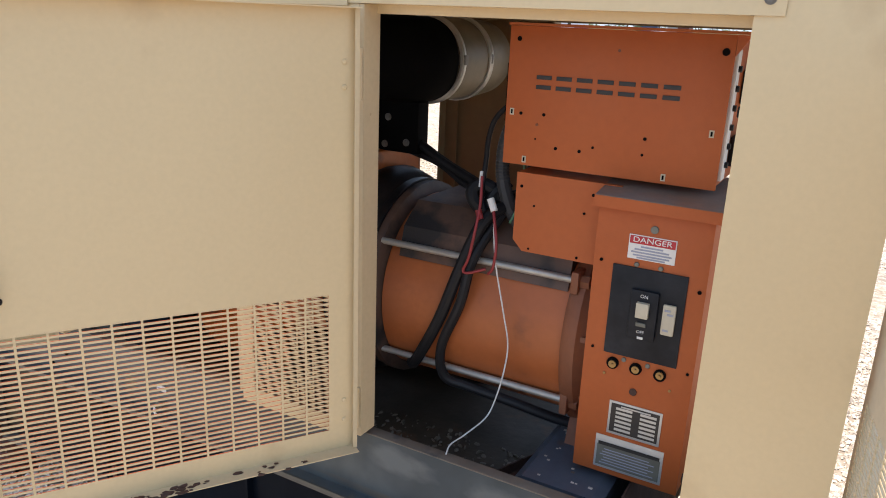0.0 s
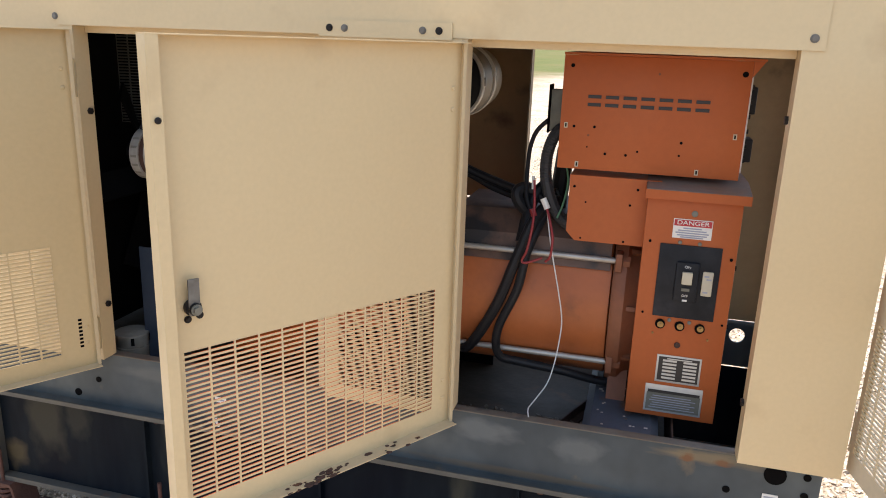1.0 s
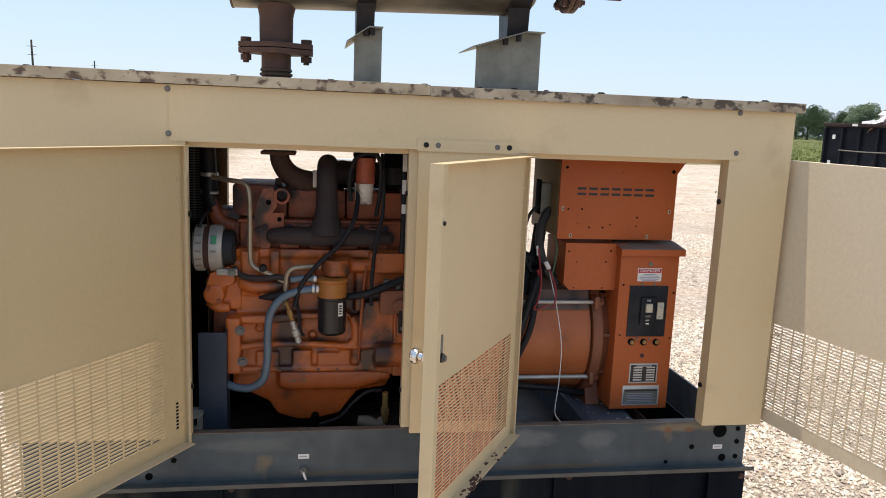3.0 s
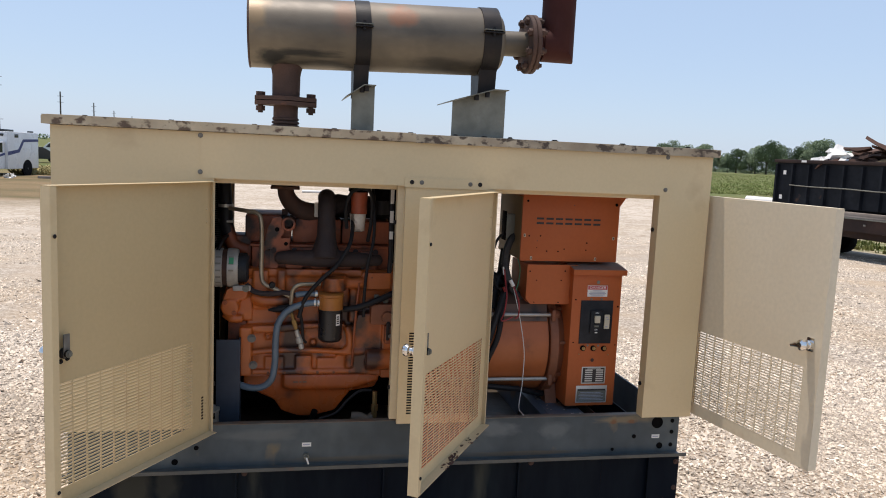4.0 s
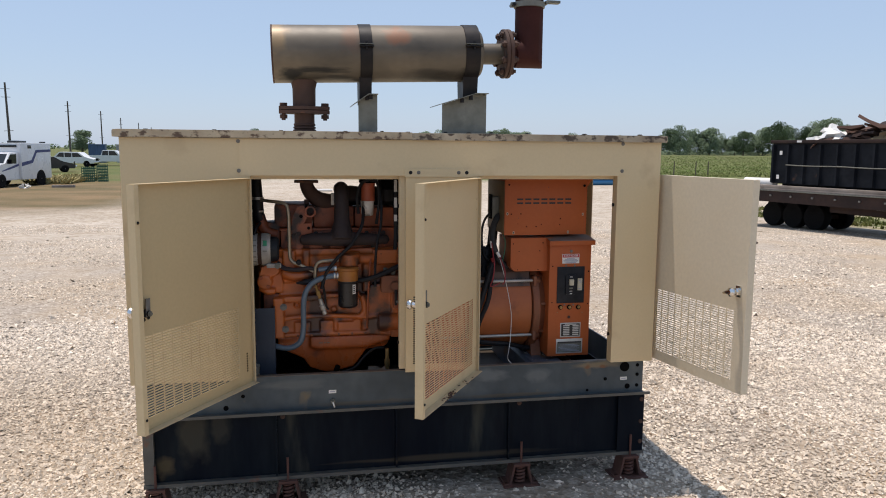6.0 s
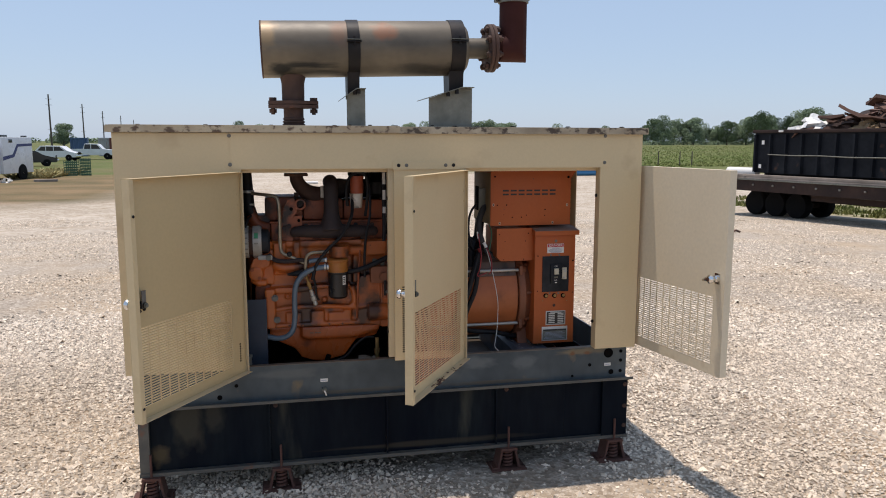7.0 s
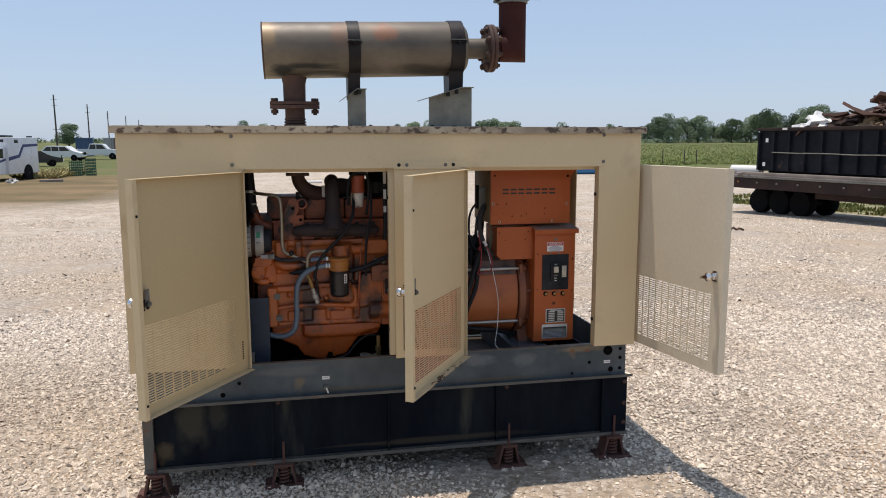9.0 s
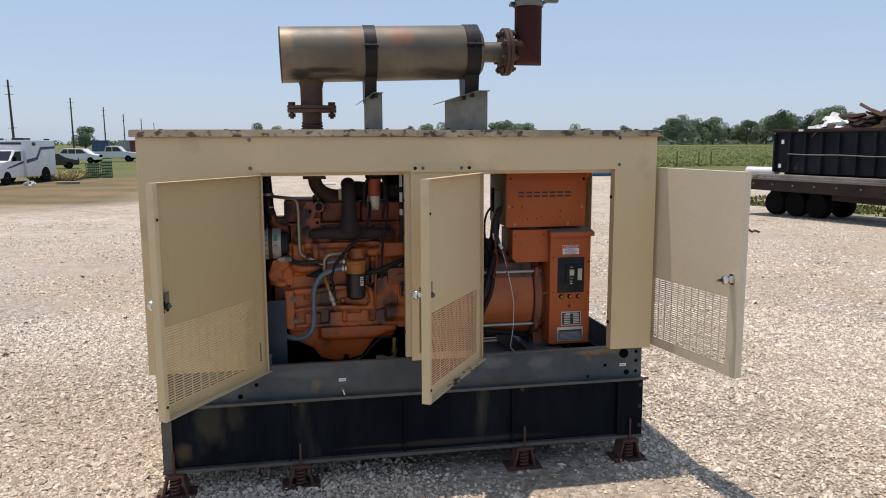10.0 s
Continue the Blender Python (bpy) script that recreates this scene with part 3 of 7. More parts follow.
def sheet_wall(y, back):
    """One long side: corner sheets, centre post, fascia over two openings, folded returns inside."""
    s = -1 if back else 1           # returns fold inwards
    paint = BAY_SHADE if back else BEIGE   # the rear sheets carry the bay's shade as darker paint

    def fold(name, outline, a0, a1, axis, mat=None):
        bm = bmesh.new()
        prism(bm, [(u, y + s * v) if axis == "z" else (y + s * u, v) for u, v in outline], a0, a1, axis)
        return part(name, bm, mat or paint, enclosure)

    def span(d0, d1):
        return sorted((y + s * d0, y + s * d1))

    T = 0.003
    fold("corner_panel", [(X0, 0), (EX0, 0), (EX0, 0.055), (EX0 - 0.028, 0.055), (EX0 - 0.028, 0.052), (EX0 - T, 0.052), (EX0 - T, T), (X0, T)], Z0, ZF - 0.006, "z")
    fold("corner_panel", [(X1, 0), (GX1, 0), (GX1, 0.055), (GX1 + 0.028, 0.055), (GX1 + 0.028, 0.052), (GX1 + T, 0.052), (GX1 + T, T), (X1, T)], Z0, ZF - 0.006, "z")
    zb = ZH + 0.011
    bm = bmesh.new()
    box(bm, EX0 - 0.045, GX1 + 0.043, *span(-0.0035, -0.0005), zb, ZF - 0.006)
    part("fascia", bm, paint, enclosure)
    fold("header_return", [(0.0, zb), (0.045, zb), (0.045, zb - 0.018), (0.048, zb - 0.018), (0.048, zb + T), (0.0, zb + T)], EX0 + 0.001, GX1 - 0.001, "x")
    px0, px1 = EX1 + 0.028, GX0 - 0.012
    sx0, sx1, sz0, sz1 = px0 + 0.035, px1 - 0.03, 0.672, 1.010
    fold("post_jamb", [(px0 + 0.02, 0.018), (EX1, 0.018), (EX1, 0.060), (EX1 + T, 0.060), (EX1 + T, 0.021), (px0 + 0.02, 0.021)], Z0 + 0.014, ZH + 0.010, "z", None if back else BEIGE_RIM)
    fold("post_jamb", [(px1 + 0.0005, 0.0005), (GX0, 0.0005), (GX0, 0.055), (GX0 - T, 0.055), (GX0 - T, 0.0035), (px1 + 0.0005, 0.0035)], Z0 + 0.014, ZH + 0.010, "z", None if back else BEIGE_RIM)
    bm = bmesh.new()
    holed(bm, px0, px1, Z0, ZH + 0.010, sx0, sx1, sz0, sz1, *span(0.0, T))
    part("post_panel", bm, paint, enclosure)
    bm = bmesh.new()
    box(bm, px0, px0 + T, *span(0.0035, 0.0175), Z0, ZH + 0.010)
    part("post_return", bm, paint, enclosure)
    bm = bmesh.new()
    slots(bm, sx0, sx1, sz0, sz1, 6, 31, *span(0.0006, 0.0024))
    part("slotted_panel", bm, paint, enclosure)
    bm = bmesh.new()
    box(bm, -0.028, 0.300, *span(-0.0075, -0.0036), ZH + 0.006, ZH + 0.044)
    part("header_strip", bm, paint, enclosure)
    for bx, ink in ((0.0, True), (0.038, False), (0.230, False), (0.269, True)):
        bm = bmesh.new()
        bolt_head(bm, (bx, y - s * 0.0075, ZH + 0.026), (0, -s, 0), 0.0060, 0.004)
        part("bolt", bm, STRAP if ink else BOLT, enclosure)
    for bx, bz in ((-0.778, 1.607), (-0.778, 1.738), (1.056, 1.609), (1.056, 1.742)):
        bm = bmesh.new()
        bolt_head(bm, (bx, y - s * 0.0035, bz), (0, -s, 0), 0.0062, 0.004)
        part("bolt", bm, BOLT, enclosure)


sheet_wall(Y0, False)
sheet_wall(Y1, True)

# jamb bolts on the folded returns
for bx, bz, d in ((GX1, 1.440, -1), (GX1, 0.776, -1), (EX1, 1.44, -1), (EX1, 0.776, -1), (EX0, 1.36, 1), (EX0, 0.80, 1)):
    bm = bmesh.new()
    bolt_head(bm, (bx, 0.036, bz), (d, 0, 0), 0.0095, 0.007, False)
    part("bolt", bm, STRAP, enclosure)

# ends: the radiator end is closed by a sheet, the generator end stands open below its header
bm = bmesh.new()
box(bm, X0, X0 + 0.003, Y0 + 0.003, Y1 - 0.003, Z0, ZF - 0.003)
part("end_panel", bm, BEIGE, enclosure)
bm = bmesh.new()
box(bm, X1 - 0.003, X1, Y0 + 0.003, Y1 - 0.003, ZH + 0.02, ZF - 0.003)
box(bm, X1 - 0.003, X1, Y0 + 0.003, Y0 + 0.05, Z0, ZH + 0.02)
box(bm, X1 - 0.003, X1, Y1 - 0.17, Y1 - 0.003, Z0, ZH + 0.02)
part("end_header", bm, BEIGE, enclosure)

# roof: two overlapping lids with a folded lip
RX = 0.005
for x0, x1, dz in ((X0 - 0.020, RX, 0.0), (RX + 0.001, X1 + 0.018, -0.003)):
    bm = bmesh.new()
    ya, yb, zl, zt = Y0 - 0.022, Y1 + 0.022, ZF - 0.004 + dz, ZR + dz
    prism(bm, [(ya, zl), (ya, zt), (yb, zt), (yb, zl), (yb - 0.003, zl), (yb - 0.003, zt - 0.003), (ya + 0.003, zt - 0.003), (ya + 0.003, zl)], x0, x1, "x")
    roof = part("roof", bm, ROOF_DARK if x0 > 0 else ROOF_EDGE, enclosure, "weathered beige roof lid with peeling dark edge")
    bm = bmesh.new()
    box(bm, x0 + 0.012, x1 - 0.012, ya + 0.014, yb - 0.014, zt + 0.0004, zt + 0.0012)
    part("top_sheet", bm, BEIGE_FADED, roof, "sun-faded beige top of the lid")
for xe in (X0 - 0.0235, X1 + 0.0185):
    bm = bmesh.new()
    box(bm, xe, xe + 0.003, Y0 - 0.019, Y1 + 0.019, ZF - 0.004, ZR - 0.004)
    part("roof_end_lip", bm, ROOF_EDGE, enclosure)
for i in range(9):
    bm = bmesh.new()
    bolt_head(bm, (-1.17 + i * 0.29, 0.012, ZR - 0.001), (0, 0, 1), 0.010, 0.005)
    part("roof_bolt", bm, STRAP, enclosure)

# ---- doors ----


def door(name, hinge, free, width, z0, z1, side, label, muddy, paint=DOOR_SHADE, margin=0.043, start=0.058, cols=12):
    """A pan door in its own axes: x from hinge to free edge, the sheet at y = 0, rims folded to +y*side."""
    ang = math.degrees(math.atan2(free[1] - hinge[1], free[0] - hinge[0]))
    m = pose(hinge[0], hinge[1], 0, 0, 0, ang)
    T, D = 0.002, 0.036
    fx0, fx1, fz0, fz1 = start, width - margin, z0 + 0.048, z0 + 0.371

    def yy(a, c):
        return sorted((side * a, side * c))

    bm = bmesh.new()
    holed(bm, 0, width, z0, z1, fx0, fx1, fz0, fz1, *yy(0, T))
    d = part(name, bm, paint, enclosure, label, m)
    # folded rims, the free edge with a wide return
    for ru, rw, D in ((width, -0.022, 0.036), (0.0, 0.010, 0.018)):
        k = 1 if rw > 0 else -1
        bm = bmesh.new()
        prism(bm, [(ru, side * T), (ru, side * D), (ru + rw, side * D), (ru + rw, side * (D - T)), (ru + k * T, side * (D - T)), (ru + k * T, side * T)], z0 + 0.0025, z1 - 0.0025, "z")
        # Beside the darker sheet, the free edge's lighter beige stands for light on it.
        part("rim", bm, (BEIGE if paint is DOOR_SHADE else paint) if k < 0 else BEIGE_RIM, d)
    D = 0.036
    bm = bmesh.new()
    box(bm, T, width - T, *yy(T, D), z1 - T, z1)
    part("rim", bm, paint, d)
    bm = bmesh.new()
    box(bm, T, width - T, *yy(T, D), z0, z0 + T)
    part("rim", bm, BEIGE_RIM, d, "beige bottom rim with chipped rusty edge")
    bm = bmesh.new()
    slots(bm, fx0, fx1, fz0, fz1, cols, 30, *yy(-0.0003, 0.0022 if muddy else 0.0032))
    field = part("slotted_panel", bm, paint, d)
    field.data.materials.append(SLOT_RUST if muddy else BEIGE)
    # latch: inside cam and outside handle
    lx, lz = width - 0.064, z0 + 0.458
    bm = bmesh.new()
    cyl(bm, (lx, side * T, lz), (lx, side * 0.016, lz), 0.016, 16, edge=0.002)
    cyl(bm, (lx, side * 0.016, lz), (lx, side * 0.026, lz), 0.010, 6)
    part("latch_body", bm, STRAP, d)
    bm = bmesh.new()
    box(bm, lx - 0.011, lx + 0.011, *yy(0.016, 0.020), lz - 0.012, lz + 0.058, None, 0.0015)
    part("latch_cam", bm, BOLT, d)
    bm = bmesh.new()
    lathe(bm, (lx, side * 0.0205, lz), (0, side, 0), [(0, 0.008), (0, 0.012), (0.004, 0.012), (0.004, 0.008)], 18)
    part("pivot_ring", bm, STRAP, d)
    bm = bmesh.new()
    bolt_head(bm, (lx, side * 0.026, lz), (0, side, 0), 0.0075, 0.008)
    part("pivot_nut", bm, GALV, d, "bright pivot nut")
    for kx, kz in ((-0.012, -0.020), (0.006, -0.024)):
        bm = bmesh.new()
        bolt_head(bm, (lx + kx * 1.3, side * T, lz + kz), (0, side, 0), 0.005, 0.006)
        part("latch_screw", bm, STRAP, d)
    hx = width - 0.047
    bm = bmesh.new()
    cyl(bm, (hx, 0, lz), (hx, -side * 0.020, lz), 0.017, 18, edge=0.003)
    cyl(bm, (hx, -side * 0.020, lz), (hx, -side * 0.034, lz), 0.011, 14)
    lathe(bm, (hx, -side * 0.030, lz), (0, -side, 0), [(0, 0.010), (0.004, 0.018), (0.012, 0.021), (0.020, 0.019), (0.026, 0.010)], 20)
    tube(bm, [(hx, -side * 0.044, lz), (hx - 0.02, -side * 0.046, lz - 0.003), (hx - 0.045, -side * 0.044, lz - 0.010)], 0.009, 10, radii=[0.013, 0.010, 0.007])
    part("handle", bm, CHROME, d, "chrome turn handle")
    bm = bmesh.new()
    box(bm, hx - 0.016, hx + 0.016, *yy(-0.0005, -0.004), lz - 0.025, lz + 0.025, None, 0.0015)
    part("handle_plate", bm, CHROME, d)
    # hinges with rivets
    for hz in (z0 + 0.095, z1 - 0.125):
        bm = bmesh.new()
        cyl(bm, (-0.004, side * 0.004, hz - 0.05), (-0.004, side * 0.004, hz + 0.05), 0.006, 10)
        part("hinge", bm, paint, d)
        for k in (-0.024, 0.024):
            bm = bmesh.new()
            cyl(bm, (0.026, side * T, hz + k), (0.026, side * 0.006, hz + k), 0.0055, 12, edge=0.002)
            part("rivet", bm, paint, d)
    for bz in (z0 + 0.06, z1 - 0.14):
        bm = bmesh.new()
        cyl(bm, (width - 0.012, side * D, bz), (width - 0.012, side * (D + 0.005), bz), 0.006, 12, edge=0.002)
        part("bumper", bm, STRAP, d)
    if paint is DOOR_SHADE and not muddy:  # a short column of punched vents beside the lower hinge
        for k in range(8):
            bm = bmesh.new()
            box(bm, 0.038, 0.048, *yy(T, T + 0.0006), z0 + 0.060 + k * 0.0115, z0 + 0.0668 + k * 0.0115)
            part("vent_slot", bm, DARK, d)
    if muddy:
        rng = random.Random(4)
        bm = bmesh.new()
        for _ in range(46):
            u = rng.choice((0.16, 0.22, 0.36, 0.42, 0.47)) + rng.gauss(0, 0.022)
            b2 = bmesh.new()
            bmesh.ops.create_icosphere(b2, subdivisions=1, radius=rng.uniform(0.0015, 0.0060))
            for v in b2.verts:
                v.co *= rng.uniform(0.55, 1.4)
            join(bm, b2, Matrix.Translation((u, side * rng.uniform(0.010, D + 0.004), z0 + rng.uniform(0.001, 0.004))) @ Matrix.Diagonal((1.9, 1.1, 0.5, 1)))
        tagged(part("dried_mud", bm, RUST, d, "dried brown mud and rust on the bottom rim"), kind="stuff")
    return d


door("door", (-0.739, -0.010), (-1.128, -0.622), 0.725, 0.630, 1.575, 1, "open beige steel door with slotted lower field, inside showing", False, start=0.098, cols=11)
door("door", (GX0 - 0.010, -0.010), (-0.072, -0.624), 0.731, 0.631, 1.577, 1, "open beige steel door with slotted lower field and chipped bottom rim", True, BEIGE)
door("door", (X1 + 0.022, 0.052), (1.394, -0.590), 0.651, 0.638, 1.589, 1, "open faded beige end door with chrome handle outside", False, BEIGE_FADED, 0.066, 0.016, 11)

# ---- skid base and sub-base fuel tank ----
skid = thing("skid_base", "navy steel skid frame with channel rails round an oily floor", "skid base")


def channel(outline, a0, a1, axis, mat, parent, name="rail", label=""):
    bm = bmesh.new()
    prism(bm, outline, a0, a1, axis)
    return part(name, bm, mat, parent, label)


RAIL = [(0.040, 0.464), (0.008, 0.464), (0.008, 0.457), (0.120, 0.457), (0.120, 0.465), (0.047, 0.465), (0.047, 0.624), (0.072, 0.624), (0.072, 0.632), (0.040, 0.632)]
channel(RAIL, -1.250, 1.235, "x", NAVY, skid)
channel([(1.08 - y, z) for y, z in RAIL][::-1], -1.250, 1.040, "x", NAVY, skid)


def pierced_web(bm, x0, x1, y0, y1, z0, z1, hx, hz, hr, seg=32):
    """The end of the rear rail's web, with a round hole right through it."""
    inner, outer = ([], []), ([], [])
    for k, y in enumerate((y0, y1)):
        for i in range(seg):
            ca, sa = math.cos(2 * math.pi * (i + 0.5) / seg), math.sin(2 * math.pi * (i + 0.5) / seg)
            f = min(((x1 - hx) if ca > 0 else (hx - x0)) / abs(ca), ((z1 - hz) if sa > 0 else (hz - z0)) / abs(sa))
            inner[k].append(bm.verts.new((hx + hr * ca, y, hz + hr * sa)))
            outer[k].append(bm.verts.new((hx + f * ca, y, hz + f * sa)))
    for i in range(seg):
        j = (i + 1) % seg
        for p, q in ((inner[0], outer[0]), (inner[1], outer[1]), (inner[0], inner[1]), (outer[0], outer[1])):
            bm.faces.new((p[i], p[j], q[j], q[i]))


bm = bmesh.new()
pierced_web(bm, 1.0405, 1.235, 1.033, 1.040, 0.457, 0.632, 1.142, 0.576, 0.027)
box(bm, 1.0405, 1.235, 1.008, 1.0325, 0.624, 0.632)
part("rail", bm, NAVY, skid, "rail end with a round hole")
for x0, x1 in ((-1.249, -1.241), (1.226, 1.234)):
    bm = bmesh.new()
    box(bm, x0, x1, 0.049, 1.031, 0.468, 0.622)
    part("end_rail", bm, NAVY, skid)
bm = bmesh.new()
box(bm, -1.262, 1.262, 0.002, 0.0075, 0.454, 0.468)
part("flange_edge", bm, NAVY_EDGE, skid, "worn grey lower flange of the rail")
bm = bmesh.new()
box(bm, -1.249, 1.234, 0.0395, 0.070, 0.6325, 0.6355, None, 0.001)
part("rail_cap", bm, RAIL_CAP, skid, "worn grey top flange of the rail")
bm = bmesh.new()
box(bm, -1.235, 0.893, 0.125, 0.955, 0.457, 0.4582)
part("floor_plate", bm, SLUDGE, skid, "oily dark floor plate with debris")
for x0, x1 in ((0.66, 0.86),):
    bm = bmesh.new()
    prism(bm, [(x0, 0.459), (x1, 0.459), (x1, 0.585), (x1 - 0.02, 0.600), (x0 + 0.02, 0.600), (x0, 0.585)], 0.13, 0.95, "y")
    part("cross_member", bm, CHIPPED_BLUE, skid, "chipped blue cross-member")
# Unseen black rail, added to darken the bright gap under the engine.
bm = bmesh.new()
prism(bm, [(0.735, 0.459), (0.735, 0.735), (0.800, 0.735), (0.800, 0.727), (0.743, 0.727), (0.743, 0.459)], -0.90, 0.30, "x")
part("mounting_rail", bm, DARK, skid)
rf = random.Random(12)
bm = bmesh.new()
for _ in range(26):
    fx, fy, fs = rf.uniform(0.69, 0.84), rf.uniform(0.15, 0.45), rf.uniform(0.0015, 0.0045)
    box(bm, fx - fs, fx + fs * 1.4, fy - fs, fy + fs * 0.8, 0.6003, 0.6015)
tagged(part("paint_flakes", bm, WHITE_DIRTY, skid, "pale paint flakes on the cross-member"), kind="stuff")
# Open holes, their darkness drawn as thin black discs on the rail.
for hx, hz, r in ((1.027, 0.537, 0.009), (-0.791, 0.544, 0.009), (-0.870, 0.490, 0.012), (0.93, 0.482, 0.007), (1.132, 0.597, 0.026), (1.203, 0.603, 0.009), (1.203, 0.553, 0.009), (1.203, 0.495, 0.009), (1.150, 0.492, 0.014)):
    bm = bmesh.new()
    cyl(bm, (hx, 0.0405, hz), (hx, 0.0375, hz), r, 18)
    part("hole_plug", bm, DARK, skid)
for sx, sz in ((-0.372, 0.545), (1.128, 0.535)):
    bm = bmesh.new()
    box(bm, sx - 0.018, sx + 0.018, 0.0375, 0.0395, sz - 0.008, sz + 0.008)
    st = part("sticker", bm, WHITE, skid, "small white printed sticker")
    bm = bmesh.new()
    box(bm, sx - 0.014, sx + 0.012, 0.0366, 0.0374, sz - 0.002, sz + 0.002)
    part("print", bm, PALE_INK, st)
bm = bmesh.new()
cyl(bm, (-0.372, 0.040, 0.500), (-0.372, 0.022, 0.500), 0.012, 6)
cyl(bm, (-0.372, 0.022, 0.500), (-0.372, 0.010, 0.500), 0.007, 12)
part("drain_fitting", bm, GALV, skid, "grey drain fitting")
bm = bmesh.new()
tube(bm, [(-0.372, 0.012, 0.500), (-0.368, 0.006, 0.490), (-0.364, 0.010, 0.476)], 0.0035, 8)
part("drain_ring", bm, WHITE, skid)

tank = thing("fuel_tank", "black painted sub-base fuel tank with welded ribs under the skid", "fuel tank")
bm = bmesh.new()
box(bm, -1.243, 0.893, 0.055, 1.025, 0.140, 0.4565)
part("tank_body", bm, TANK, tank)
# past the tank's end the base is an open well between skirts
for x0, x1, y0, y1 in ((0.894, 1.243, 0.055, 0.061), (0.894, 1.243, 1.019, 1.025), (1.237, 1.243, 0.0615, 1.0185)):
    bm = bmesh.new()
    box(bm, x0, x1, y0, y1, 0.140, 0.4565)
    part("skirt", bm, TANK, tank)
bm = bmesh.new()
box(bm, 0.8935, 0.8975, 0.10, 0.98, 0.150, 0.600)
part("end_plate", bm, RUST, tank, "rusty end plate of the tank")
bm = bmesh.new()
box(bm, -1.250, 0.893, 0.026, 1.05, 0.122, 0.139)
part("bottom_flange", bm, NAVY_EDGE, tank, "worn grey bottom flange")
for x0, x1, y0, y1 in ((0.8935, 1.250, 0.026, 0.110), (0.8935, 1.250, 0.985, 1.050), (1.170, 1.250, 0.1105, 0.9845)):
    bm = bmesh.new()
    box(bm, x0, x1, y0, y1, 0.122, 0.139)
    part("bottom_flange", bm, NAVY_EDGE, tank, "worn grey bottom flange")
for rx in (-0.642, -0.060, 0.515):
    bm = bmesh.new()
    box(bm, rx - 0.004, rx + 0.004, 0.034, 0.0545, 0.140, 0.4565)
    part("rib", bm, TANK, tank)
for x0, x1 in ((-1.247, -1.20), (1.102, 1.245)):
    bm = bmesh.new()
    prism(bm, [(x0, 0.030), (x1, 0.030), (x1, 0.0545), (x1 - 0.006, 0.0545), (x1 - 0.006, 0.036), (x0, 0.036)], 0.140, 0.4565, "z")
    part("corner_gusset", bm, TANK if x0 > 0 else NAVY_EDGE, tank)
for bx, bz in ((1.23, 0.42), (1.23, 0.30), (1.23, 0.19), (0.572, 0.428), (-0.61, 0.428)):
    bm = bmesh.new()
    bolt_head(bm, (bx, 0.030 if bx > 1 else 0.0545, bz), (0, -1, 0), 0.008, 0.006)
    part("bolt", bm, RUST, tank)

# spring isolator feet, two rows
foot = thing("spring_foot", "rusty spring isolator foot standing on the gravel", "isolator", "isolator feet")
bm = bmesh.new()
box(bm, -0.095, 0.095, -0.065, 0.065, 0.0, 0.010, None, 0.002)
part("base_plate", bm, FOOT_RUST, foot)
for s in (-1, 1):
    bm = bmesh.new()
    prism(bm, [(s * 0.086, 0.0105), (s * 0.052, 0.0105), (s * 0.030, 0.108), (s * 0.041, 0.108), (s * 0.061, 0.020), (s * 0.086, 0.020)][::-s], -0.045, 0.045, "y")
    part("cheek", bm, FOOT_RUST, foot)
bm = bmesh.new()
prism(bm, [(-0.046, 0.1085), (0.046, 0.1085), (0.042, 0.121), (-0.042, 0.121)], -0.052, 0.050, "y")
part("top_plate", bm, FOOT_RUST, foot)
bm = bmesh.new()
tube(bm, [(0.024 * math.cos(a * 0.9), -0.018 + 0.024 * math.sin(a * 0.9), 0.014 + a * 0.0026) for a in range(35)], 0.0062, 6, 2)
part("spring", bm, FOOT_RUST, foot)
for s in (-1, 1):
    bm = bmesh.new()
    bolt_head(bm, (s * 0.078, -0.035, 0.010), (0, 0, 1), 0.011, 0.010)
    part("anchor_bolt", bm, FOOT_RUST, foot)
bm = bmesh.new()
cyl(bm, (0, -0.034, 0.121), (0, -0.034, 0.235), 0.006, 10)
part("threaded_rod", bm, FOOT_RUST, foot)
foot.matrix_basis = pose(-1.197, 0.058, 0)
for fx, fy, turn in ((-0.590, 0.055, 0), (0.578, 0.055, 0), (1.172, 0.052, 0), (-1.215, 1.02, 180), (-0.608, 1.02, 180), (0.572, 1.02, 180), (1.172, 1.02, 180)):
    copy_thing(foot, pose(fx, fy, 0, 0, 0, turn))

# ---- engine ----
engine = thing("diesel_engine", "oily orange six-cylinder diesel engine inside the enclosure", "engine")


def epart(name, build, mat, label="", parent=None):
    bm = bmesh.new()
    build(bm)
    return part(name, bm, mat, parent or engine, label)


def cast(build, voxel=0.006, rounds=5):
    """Melts overlapping solids into one smooth casting."""
    bm = bmesh.new()
    build(bm)
    bmesh.ops.recalc_face_normals(bm, faces=bm.faces[:])
    me = bpy.data.meshes.new("casting")
    bm.to_mesh(me)
    bm.free()
    ob = new("casting", me)
    melt = ob.modifiers.new("melt", "REMESH")
    melt.mode, melt.voxel_size = "VOXEL", voxel
    soft = ob.modifiers.new("soft", "SMOOTH")
    soft.factor, soft.iterations = 0.5, rounds
    done = bpy.data.meshes.new_from_object(ob.evaluated_get(bpy.context.evaluated_depsgraph_get()))
    out = bmesh.new()
    out.from_mesh(done)
    bpy.data.objects.remove(ob)
    bpy.data.meshes.remove(me)
    bpy.data.meshes.remove(done)
    return out


